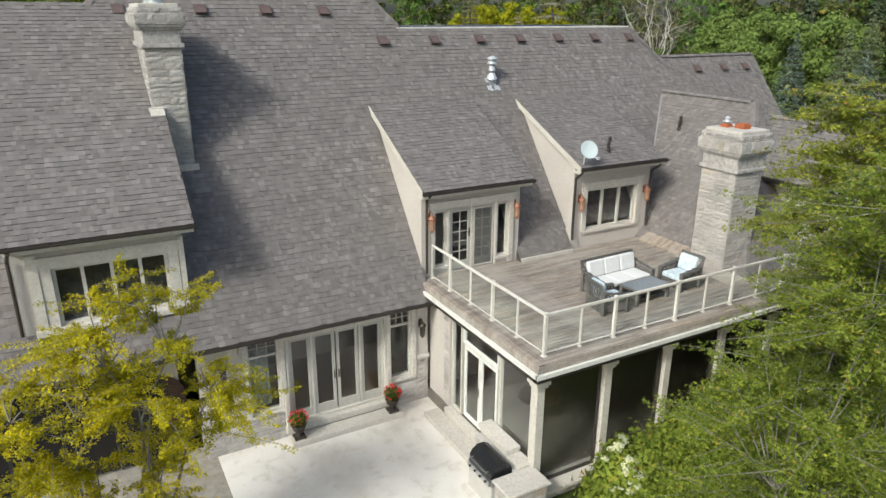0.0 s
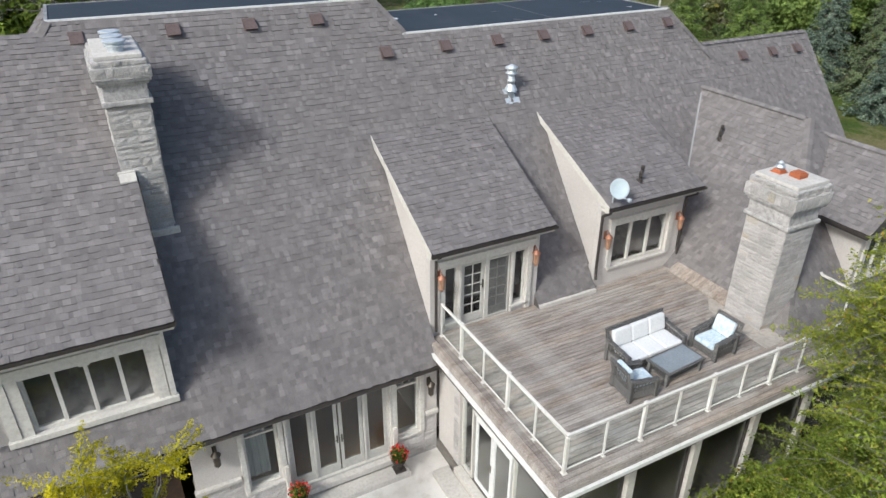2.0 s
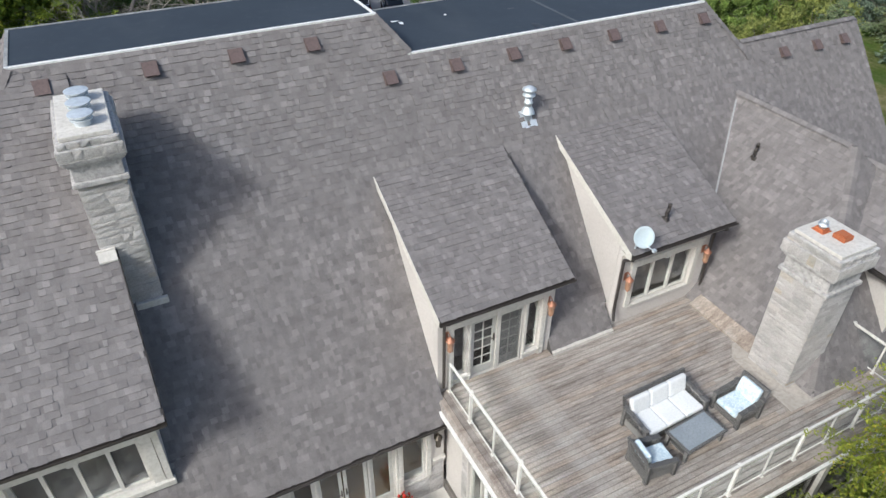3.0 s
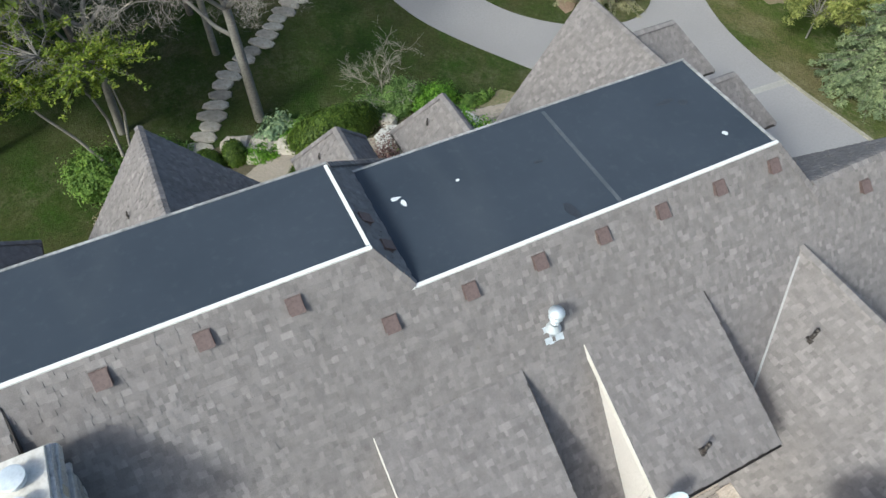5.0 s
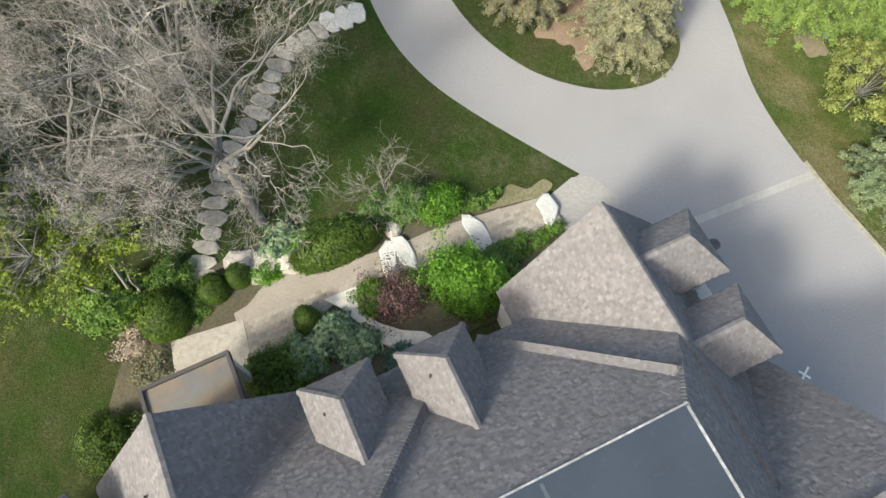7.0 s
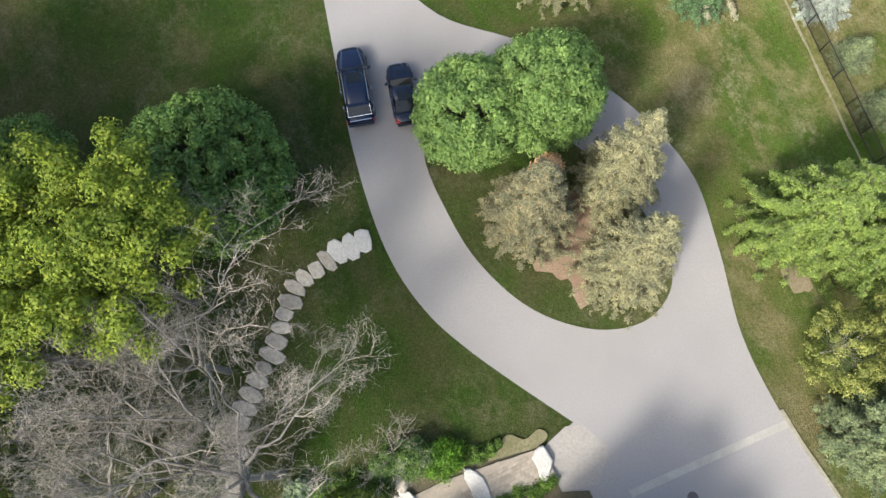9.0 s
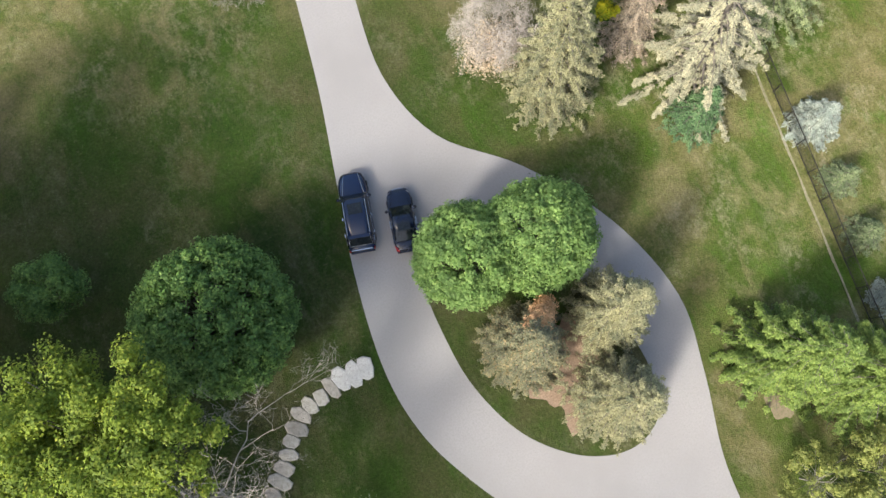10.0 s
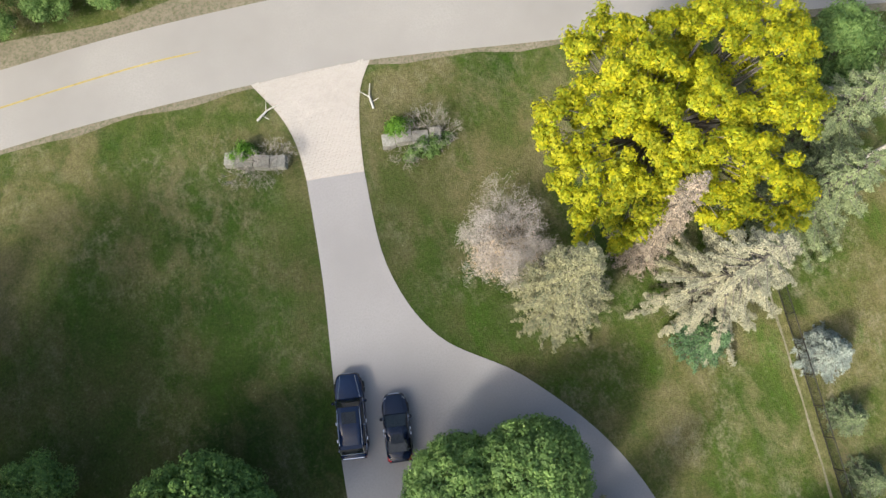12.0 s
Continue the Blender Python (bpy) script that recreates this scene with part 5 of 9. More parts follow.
def rail_run(p, q, n, first=True):
    p, q = Vector(p), Vector(q)
    d = (q - p) / n
    ang = math.degrees(math.atan2(d.y, d.x))
    for i in range(n + 1):
        if i == 0 and not first:
            continue
        c = p + d * i
        big = i % 2 == 0
        w = .034 if big else .018
        part("post", boxes((c.x - w, c.x + w, c.y - w, c.y + w, 0, RH - .02)), M_RAIL, rail)
        part("post_base", boxes((c.x - w - .025, c.x + w + .025, c.y - w - .025, c.y + w + .025, .001, .025), bevel=0.006), M_RAIL, rail)
        if big:
            part("post_cap", boxes((c.x - .045, c.x + .045, c.y - .045, c.y + .045, RH + .052, RH + .075), bevel=0.008), M_RAIL, rail)
    L = (q - p).length
    bm = boxes((0, L, -.03, .03, RH - .015, RH + .05), bevel=0.014)
    ob = part("top_rail", bm, M_RAIL, rail)
    ob.matrix_basis = Matrix.Translation(p) @ Matrix.Rotation(radians(ang), 4, "Z")
    ob = part("bottom_rail", boxes((0, L, -.014, .014, .075, .10)), M_RAIL, rail)
    ob.matrix_basis = Matrix.Translation(p) @ Matrix.Rotation(radians(ang), 4, "Z")
    for i in range(n):
        ob = part("glass_panel", boxes((.05, L / n - .05, -.003, .003, .105, RH - .04)), M_CLEAR, rail)
        ob.visible_shadow = False
        ob.matrix_basis = Matrix.Translation(p + d * i) @ Matrix.Rotation(radians(ang), 4, "Z")

rail_run((6.87, 12.3, 0), (6.87, 17.5, 0), 5)
rail_run((6.87, 12.3, 0), (16.72, 12.3, 0), 10, False)
rail_run((16.72, 12.3, 0), (16.72, 14.1, 0), 2, False)

# ---- sunroom under the deck ----
M_TILE = material("dark_floor_tile", plain((0.17, 0.155, 0.14), 0.2), 0.5)
M_ROOM2 = material("sunroom_plaster", plain((0.24, 0.225, 0.205), 0.15), 0.9)
M_SCREEN = material("tinted_screen", None, 0.12)
_sb = M_SCREEN.node_tree.nodes["Principled BSDF"]
_sb.inputs["Base Color"].default_value = (0.5, 0.51, 0.5, 1)
_sb.inputs["Transmission Weight"].default_value = 1.0
_sb.inputs["IOR"].default_value = 1.35
sy0, sy1, sx0, sx1 = 12.42, 17.3, 6.85, 16.6
hpart("sunroom_floor", boxes((6.7, 16.9, 12.2, 17.9, -0.6, 0.30)), M_TILE, "dark tiled sunroom floor")
hpart("sunroom_ceiling", boxes((6.72, 17.0, 12.2, 17.9, 3.16, 3.42)), M_TRIM, "pale ceiling beam under the deck")
hpart("room", boxes((7.2, 16.8, 17.5, 17.6, .3, 3.15), (16.6, 16.8, 12.5, 17.5, .3, 3.15)), M_ROOM2, "sunroom inner wall")
SM = Matrix.Translation((6.85, 0, 0)) @ Matrix.Rotation(radians(-90), 4, "Z")
hpart("sunroom_sill", boxes((6.62, 6.845, 12.65, 16.31, 0.001, 0.315), bevel=0.01), M_CONC2, "pale stone sill of the sunroom")
pier = hpart("stone_pier", boxes((6.78, 7.0, 16.32, 17.45, 0.0, 3.15)), M_STUCCO, "stucco and limestone pier")
stone_face(pier, 0, .26, 0.3, 3.12, lambda x, z: Matrix.Translation((6.78, 16.6 - x, z)) @ W_ROT, .16, .28, .22, .26, 61)
window(-16.3, -15.75, 0.32, 3.1, 0.0, 1, m=SM, sill=False)
glazed_door(-15.65, -14.86, 0.36, 2.5, 0.02, 0.12, 1, m=SM, mat=M_WHITE)
glazed_door(-14.84, -14.05, 0.36, 2.5, 0.02, 0.12, 0, m=SM, mat=M_WHITE)
window(-15.7, -14.0, 2.56, 3.1, 0.0, 1, m=SM, sill=False, mat=M_WHITE)
window(-13.95, -12.6, 0.32, 3.1, 0.0, 1, m=SM, sill=False)
for i, x in enumerate((6.83, 8.80, 10.75, 12.7, 14.65, 16.6)):
    c = hpart("column", boxes((x - .1, x + .1, 12.26, 12.46, 0.3, 2.98), (x - .14, x + .14, 12.22, 12.50, .3, .42), (x - .15, x + .15, 12.21, 12.51, 2.98, 3.07), (x - .19, x + .19, 12.17, 12.55, 3.072, 3.155)), M_TRIM, "pale square column with a moulded capital")
    if i < 5:
        w = hpart("screen_frame", boxes((x + .12, x + .17, 12.36, 12.42, .32, 3.1), (x + 1.78, x + 1.83, 12.36, 12.42, .32, 3.1), (x + .171, x + 1.779, 12.36, 12.42, 3.04, 3.1), (x + .171, x + 1.779, 12.36, 12.42, .32, .38)), M_GUTTER, "dark screen frame")
        pn = hpart("pane", boxes((x + .16, x + 1.79, 12.387, 12.393, .37, 3.05)), M_SCREEN, "", w)
        pn.visible_shadow = False
base = hpart("stone_base", boxes((6.75, 16.7, 12.18, 12.48, -2.2, 0.2)), M_STONE, "limestone base under the columns")
stone_face(base, 6.76, 12.6, -1.0, 0.18, lambda x, z: Matrix.Translation((x, 12.18, z)) @ S_ROT, .16, .28, .25, .6, 62)
hpart("stone_coping", boxes((6.6, 16.8, 12.02, 12.62, 0.2, 0.31), bevel=0.02), M_CONC2, "cast stone coping")
# a dim table and chair shape inside the sunroom
bm = bmesh.new()
lathe(bm, [(.25, .31), (.05, .36), (.05, .98), (.55, 1.0), (.55, 1.04)], 20, (8.6, 14.6, 0))
tagged(link_bm("round_table", bm, M_DARKWOOD), "dark round table inside the glazed sunroom", "table")

# ---- patio and garden things ----
def _conc(nt, b):
    v = coords(nt)
    f1 = noise_tex(nt, v, 0.5, 5, 0.6, 0.3)
    f2 = noise_tex(nt, v, 2.2, 5, 0.7)
    f3 = noise_tex(nt, v, 60, 4, 0.6)
    c = ramp(nt, f1, [(0.3, (0.60, 0.57, 0.525)), (0.5, (0.76, 0.735, 0.695)), (0.75, (0.84, 0.82, 0.79))])
    c = mix(nt, ramp(nt, f2, [(0.52, (0, 0, 0)), (0.75, (.7, .7, .7))]), c, (0.48, 0.44, 0.385))
    c = mix(nt, 0.4, c, ramp(nt, f3, [(0.3, (.7, .7, .7)), (0.7, (1.2, 1.2, 1.2))]), "MULTIPLY")
    nt.links.new(c, b.inputs["Base Color"])
    bump(nt, b, f3, 0.2, 0.01)
M_PATIO = material("patio_slab", _conc, 0.85)
M_GREYPATIO = material("grey_patio_slab", two_scale((0.30, 0.28, 0.25), (0.40, 0.375, 0.335), (0.23, 0.21, 0.18), 0.7, 5, 0.25, 40), 0.9)
tagged(link_bm("patio", boxes((0.62, 6.75, 10.6, 17.45, -0.3, 0.0)), M_PATIO), "pale stained concrete patio slab", "patio", kind="structure")
# western slab in a darker grey than the main patio
tagged(link_bm("old_patio", boxes((-5.0, 0.608, 10.6, 18.1, -0.3, -0.02)), M_GREYPATIO), "darker grey patio slab under the locust", "patio", kind="structure")
tagged(link_bm("door_step", boxes((2.42, 5.62, 16.82, 17.27, 0.003, 0.17), bevel=0.02), M_CONC2), "long pale stone step before the patio doors", "step", kind="structure")
tagged(link_bm("sunroom_step", boxes((6.12, 6.615, 13.6, 16.6, 0.003, 0.15), bevel=0.02), M_CONC2), "low pale stone step beside the sunroom", "step", kind="structure")

# grill set in a stone counter
M_GRILLBLACK = material("black_enamel", plain((0.02, 0.021, 0.024), 0.2), 0.25)
M_STEEL = material("brushed_steel", plain((0.5, 0.5, 0.5), 0.1), 0.35, 0.9)
cnt = thing("stone_counter", "pale limestone barbecue counter with stepped tops", "counter", at=(0, 0, 0))
cb = part("base", boxes((5.75, 6.75, 11.75, 12.35, 0, .82), (6.3, 6.75, 12.352, 14.1, 0, .86)), M_STONE, cnt)
stone_face(cb, 5.76, 6.74, 0, .82, lambda x, z: Matrix.Translation((x, 11.75, z)) @ S_ROT, .14, .24, .16, .4, 71)
stone_face(cb, 0, .58, 0, .82, lambda x, z: Matrix.Translation((5.75, 12.34 - x, z)) @ W_ROT, .14, .24, .16, .4, 72)
stone_face(cb, 0, 1.7, 0, .86, lambda x, z: Matrix.Translation((6.3, 14.08 - x, z)) @ W_ROT, .14, .24, .16, .4, 73)
part("counter_top", boxes((5.68, 6.8, 11.68, 12.38, .825, .90), bevel=0.015), M_CONC2, cnt, "cast stone top")
part("counter_top", boxes((6.42, 6.82, 12.385, 12.9, .865, .95), (6.42, 6.82, 12.905, 14.2, .99, 1.09), (6.46, 6.8, 12.91, 14.15, .865, .989), bevel=0.015), M_CONC2, cnt, "stepped cast stone top")
gr = thing("barbecue_grill", "black barbecue grill with a curved lid", "barbecue", at=(6.02, 12.95, 0))
part("cabinet", boxes((-.3, .27, -.5, .5, .0, .60), bevel=0.015), M_STONE, gr, "limestone base under the grill")
part("firebox", boxes((-.3, .27, -.5, .5, .602, .78), bevel=0.015), M_STEEL, gr, "steel grill box")
bm = bmesh.new()
prof = [(-.30, .80), (-.29, .92), (-.22, 1.04), (-.08, 1.12), (.08, 1.12), (.2, 1.06), (.26, .95), (.27, .80)]
a = [bm.verts.new((x, -.48, z)) for x, z in prof]
b = [bm.verts.new((x, .48, z)) for x, z in prof]
for i in range(len(prof) - 1):
    bm.faces.new((a[i], b[i], b[i + 1], a[i + 1]))
bm.faces.new(a)
bm.faces.new(b[::-1])
bmesh.ops.recalc_face_normals(bm, faces=bm.faces)
part("lid", bm, M_GRILLBLACK, gr, "black enamelled lid")
bm = bmesh.new()
tube(bm, (-.36, -.36, .93), (-.36, .36, .93), .016)
tube(bm, (-.36, -.33, .93), (-.28, -.33, .93), .012)
tube(bm, (-.36, .33, .93), (-.28, .33, .93), .012)
part("lid_handle", bm, M_STEEL, gr)
part("control_panel", boxes((-.36, -.301, -.46, .46, .62, .78), bevel=0.01), M_STEEL, gr)
for y in (-.33, -.11, .11, .33):
    bm = bmesh.new()
    tube(bm, (-.395, y, .70), (-.36, y, .70), .028, seg=12)
    part("knob", bm, M_GRILLBLACK, gr)

# flower urns
M_URN = material("dark_urn", plain((0.055, 0.045, 0.04), 0.25), 0.7)


def leaf_mat(name, tones, rough=0.6, trans=0.25, drift=None):
    m = bpy.data.materials.new(name)
    m.use_nodes = True
    nt = m.node_tree
    b = nt.nodes["Principled BSDF"]
    b.inputs["Roughness"].default_value = rough
    b.inputs["Specular IOR Level"].default_value = 0.25
    r = island(nt)
    c = ramp(nt, r, tones)
    v = coords(nt)
    f = noise_tex(nt, v, 1.1, 4)
    c = mix(nt, 0.9, c, ramp(nt, f, [(0.3, (.50, .54, .52)), (0.7, (1.38, 1.3, 1.12))]), "MULTIPLY")
    if drift:
        wide = noise_tex(nt, v, 0.11, 3, 0.6)
        c = mix(nt, ramp(nt, wide, [(0.42, (0, 0, 0)), (0.62, (.75, .75, .75))]), c, drift)
    nt.links.new(c, b.inputs["Base Color"])
    t = nt.nodes.new("ShaderNodeBsdfTranslucent")
    nt.links.new(c, t.inputs["Color"])
    mx = nt.nodes.new("ShaderNodeMixShader")
    mx.inputs[0].default_value = trans
    nt.links.new(b.outputs[0], mx.inputs[1])
    nt.links.new(t.outputs[0], mx.inputs[2])
    nt.links.new(mx.outputs[0], nt.nodes["Material Output"].inputs["Surface"])
    return m


def leaf_mesh(name, pos, nrm, size, aspect=0.6, seed=0, fold=0.18, jitter=0.35, spike=False):
    """Small folded leaves, or single pointed ones (spike), at pos, facing nrm."""
    g = np.random.default_rng(seed)
    n = len(pos)
    pos, nrm = np.asarray(pos, float), np.asarray(nrm, float)
    nrm = nrm + g.normal(0, jitter, (n, 3))
    nrm /= np.linalg.norm(nrm, axis=1)[:, None] + 1e-9
    t = g.normal(0, 1, (n, 3))
    t -= (t * nrm).sum(1)[:, None] * nrm
    t /= np.linalg.norm(t, axis=1)[:, None] + 1e-9
    b = np.cross(nrm, t)
    s = np.asarray(size, float) * g.uniform(0.7, 1.3, n)
    L, W = (s * 0.5)[:, None], (s * 0.5 * aspect)[:, None]
    p0 = pos - t * L
    p1 = pos + b * W + nrm * (s * fold)[:, None]
    p2 = pos + t * L
    p3 = pos - b * W + nrm * (s * fold)[:, None]
    if spike:
        verts = np.stack([p0 + b * W * 1.1, p2, p0 - b * W * 1.1], 1).reshape(-1, 3)
        faces = np.arange(n * 3).reshape(-1, 3)
    else:
        verts = np.stack([p0, p1, p2, p3], 1).reshape(-1, 3)
        i = np.arange(n)[:, None] * 4
        faces = np.concatenate([i + np.array([[0, 1, 2]]), i + np.array([[0, 2, 3]])], 1).reshape(-1, 3)
    me = bpy.data.meshes.new(name)
    me.vertices.add(len(verts))
    me.vertices.foreach_set("co", verts.astype(np.float32).ravel())
    me.loops.add(len(faces) * 3)
    me.loops.foreach_set("vertex_index", faces.astype(np.int32).ravel())
    me.polygons.add(len(faces))
    me.polygons.foreach_set("loop_start", np.arange(0, len(faces) * 3, 3, dtype=np.int32))
    me.polygons.foreach_set("loop_total", np.full(len(faces), 3, dtype=np.int32))
    me.update()
    me.validate()
    return me


M_POTLEAF = leaf_mat("pot_leaf", [(0, (.03, .07, .015)), (.6, (.07, .12, .02)), (1, (.30, .33, .03))])
M_RED = leaf_mat("red_petal", [(0, (.55, .03, .03)), (.6, (.75, .06, .05)), (1, (.8, .2, .16))], 0.5)
for k, (x, y, z) in enumerate(((2.66, 17.05, 0.171), (5.36, 17.05, 0.171))):
    e = thing("flower_urn", "dark urn of red flowers on the stone step", "plant pot", "urns beside the patio doors", at=(x, y, z))
    part("urn", boxes((-.15, .15, -.15, .15, 0, .05), bevel=0.005), M_URN, e)
    bm = bmesh.new()
    lathe(bm, [(.10, .05), (.05, .09), (.05, .14), (.12, .19), (.17, .27), (.18, .34), (.2, .36), (.2, .38), (.15, .38)], 18)
    part("bowl", bm, M_URN, e, smooth=True)
    g = np.random.default_rng(k + 3)
    d = g.normal(0, 1, (420, 3))
    d /= np.linalg.norm(d, axis=1)[:, None]
    p = d * np.array([.24, .24, .2]) * g.uniform(.5, 1, (420, 1)) + np.array([0, 0, .52])
    link_me("leaves", leaf_mesh("leaves", p, d, .085, .6, k), M_POTLEAF, e)
    p = d[:110] * np.array([.25, .25, .22]) * g.uniform(.85, 1.1, (110, 1)) + np.array([0, 0, .58])
    p = p[p[:, 2] > .5]
    link_me("blossoms", leaf_mesh("blossoms", p, d[:len(p)], .07, .9, k), M_RED, e)

# ---- furniture on the deck ----
def _wicker(nt, b):
    v = coords(nt, (40, 40, 40))
    w = nd(nt, "TexWave", Scale=1.0, Distortion=1.5, Detail=2.0)
    nt.links.new(v, w.inputs["Vector"])
    c = ramp(nt, w.outputs["Fac"], [(0.2, (0.075, 0.072, 0.07)), (0.8, (0.21, 0.205, 0.2))])
    nt.links.new(c, b.inputs["Base Color"])
    bump(nt, b, w.outputs["Fac"], 0.6, 0.01)
M_WICKER = material("grey_wicker", _wicker, 0.75)
M_CUSHION = material("white_cushion", two_scale((0.66, 0.67, 0.68), (0.74, 0.75, 0.76), (0.6, 0.61, 0.63), 2, 20, 0.15), 0.9)
M_BLUECUSH = material("blue_patterned_cushion", two_scale((0.33, 0.46, 0.57), (0.62, 0.71, 0.76), (0.76, 0.81, 0.83), 7, 22, 0.1), 0.9)
M_TABLEGLASS = material("table_glass", plain((0.27, 0.30, 0.33), 0.15), 0.2)


def cushion(x0, x1, y0, y1, z0, z1, r=0.04):
    return boxes((x0, x1, y0, y1, z0, z1), bevel=r)


def seat_unit(name, label, cat, at, turn, width, seats, back_mat, group=""):
    """A wicker seat facing -y: plinth, arms with lattice sides, raked back, cushions."""
    e = thing(name, label, cat, group, at=at, turn=turn)
    h = width / 2
    part("seat_base", boxes((-h + .06, h - .06, -.38, .34, .04, .27), bevel=0.015), M_WICKER, e)
    for s in (-1, 1):
        x = s * (h - .05)
        bm = bmesh.new()
        pts = [(-.42, .50), (-.2, .54), (.05, .56), (.25, .60), (.36, .66)]
        for (a, c), (b, d) in zip(pts, pts[1:]):
            box(bm, x - .065, x + .065, a, b + .01, (c + d) / 2 - .06, (c + d) / 2, bevel=0.018)
        box(bm, x - .055, x + .055, -.42, -.34, .0, .47, bevel=0.012)
        box(bm, x - .055, x + .055, .28, .36, .0, .6, bevel=0.012)
        part("arm", bm, M_WICKER, e)
        bm = bmesh.new()
        for k in range(7):
            y0 = -.34 + .09 * k
            tube(bm, (x, y0, .24), (x, min(y0 + .14, .3), .5), .012, seg=5)
            tube(bm, (x, y0 + .09, .24), (x, max(y0 - .05, -.34), .5), .012, seg=5)
        part("lattice", bm, M_WICKER, e)
    bm = bmesh.new()
    m = Matrix.Translation((0, .31, .26)) @ Matrix.Rotation(radians(-14), 4, "X")
    for (x0, x1, z0, z1) in ((-h + .04, h - .04, .52, .60), (-h + .04, h - .04, 0, .07), (-h + .04, -h + .11, .07, .52), (h - .11, h - .04, .07, .52)):
        box(bm, x0, x1, -.03, .03, z0, z1, m)
    part("back_frame", bm, M_WICKER, e)
    bm = bmesh.new()
    n = int(width / .11)
    for k in range(n):
        a = -h + .08 + (width - .16) * k / n
        b = a + (width - .16) / n * 2
        tube(bm, m @ Vector((a, 0, .05)), m @ Vector((min(b, h - .08), 0, .54)), .011, seg=5)
        tube(bm, m @ Vector((min(b, h - .08), 0, .05)), m @ Vector((a, 0, .54)), .011, seg=5)
    part("back_lattice", bm, M_WICKER, e)
    w = (width - .26) / seats
    for k in range(seats):
        x0 = -h + .13 + w * k
        part("seat_cushion", cushion(x0 + .004, x0 + w - .004, -.42, .22, .272, .40), back_mat, e)
        c = part("back_cushion", cushion(x0 + .004, x0 + w - .004, -.07, .07, 0, .44, .05), back_mat, e)
        c.matrix_basis = Matrix.Translation((0, .22, .395)) @ Matrix.Rotation(radians(-14), 4, "X")
    return e

seat_unit("sofa", "grey wicker three-seat sofa with white cushions on the deck", "sofa", (10.95, 14.5, DZ), 2, 1.95, 3, M_CUSHION)
seat_unit("armchair", "grey wicker armchair with pale blue patterned cushion, beside the sofa", "armchair", (9.78, 13.60, DZ), 84, .76, 1, M_BLUECUSH, "armchairs on the deck")
seat_unit("armchair", "grey wicker armchair with patterned blue-white cushions, near the chimney", "armchair", (12.66, 13.88, DZ), -88, .84, 1, M_BLUECUSH, "armchairs on the deck")
ct = thing("coffee_table", "grey wicker coffee table with a glass top", "coffee table", at=(11.13, 13.66, DZ), turn=4)
part("table_top", boxes((-.63, .63, -.36, .36, .36, .40), bevel=0.012), M_WICKER, ct)
part("glass_top", boxes((-.56, .56, -.30, .30, .402, .410), bevel=0.002), M_TABLEGLASS, ct, "dark glass table top")
part("shelf", boxes((-.54, .54, -.25, .25, .12, .15), bevel=0.01), M_WICKER, ct)
for sx in (-1, 1):
    for sy in (-1, 1):
        part("leg", boxes((sx * .57 - .04, sx * .57 + .04, sy * .27 - .04, sy * .27 + .04, 0, .36), bevel=0.01), M_WICKER, ct)

# ---- trees and shrubs ----
M_BARK = material("bark", two_scale((0.13, 0.115, 0.10), (0.20, 0.18, 0.16), (0.08, 0.07, 0.06), 2, 18, 0.6), 0.95)
M_GREYBARK = material("pale_grey_bark", two_scale((0.216, 0.202, 0.180), (0.302, 0.288, 0.263), (0.144, 0.130, 0.115), 2, 14, 0.5), 0.95)
M_TWIG = material("bare_twig", two_scale((0.247, 0.228, 0.200), (0.323, 0.296, 0.262), (0.195, 0.175, 0.146), 3, 20, 0.2), 0.95)
M_PALETWIG = material("bleached_twig", two_scale((.40, .36, .33), (.50, .46, .42), (.34, .30, .27), 3, 20, 0.2), 0.95)
L_DECID = leaf_mat("maple_leaf", [(0, (0.121, 0.208, 0.068)), (.5, (0.166, 0.283, 0.088)), (.85, (0.207, 0.327, 0.111)), (1, (0.259, 0.367, 0.131))], .6, .38)
L_DARK = leaf_mat("dark_leaf", [(0, (0.104, 0.190, 0.046)), (.6, (0.149, 0.260, 0.059)), (1, (0.219, 0.336, 0.076))], .6, .35)
L_ROUND = leaf_mat("glossy_dark_leaf", [(0, (0.070, 0.142, 0.042)), (.6, (0.120, 0.225, 0.060)), (1, (0.205, 0.320, 0.088))], .55, .25)
L_YELLOW = leaf_mat("yellow_leaf", [(0, (0.200, 0.270, 0.016)), (.3, (0.310, 0.350, 0.016)), (.65, (0.410, 0.410, 0.016)), (1, (0.470, 0.430, 0.018))], .6, .3)
L_YGREEN = leaf_mat("yellow_green_leaf", [(0, (0.105, 0.165, 0.025)), (.5, (0.180, 0.255, 0.036)), (.85, (0.240, 0.315, 0.046)), (1, (0.310, 0.350, 0.055))], .6, .35)
L_OLIVE = leaf_mat("olive_yellow_leaf", [(0, (0.165, 0.205, 0.06)), (.5, (0.245, 0.285, 0.085)), (1, (0.33, 0.345, 0.12))], .6, .35)
L_LOCUST = leaf_mat("locust_leaf", [(0, (0.350, 0.335, 0.012)), (.5, (0.480, 0.445, 0.014)), (.9, (0.610, 0.540, 0.016)), (1, (0.360, 0.380, 0.014))], .6, .35)
L_GREEN = leaf_mat("light_green_leaf", [(0, (0.135, 0.195, 0.030)), (.5, (0.215, 0.290, 0.044)), (.9, (0.310, 0.380, 0.062)), (.98, (0.40, 0.40, 0.07)), (1, (0.46, 0.28, 0.06))], .6, .4)
L_YSPRAY = leaf_mat("yellowing_spray_leaf", [(0, (0.180, 0.230, 0.032)), (.5, (0.280, 0.330, 0.046)), (.9, (0.390, 0.420, 0.066)), (.97, (0.50, 0.46, 0.08)), (1, (0.50, 0.26, 0.055))], .6, .4)
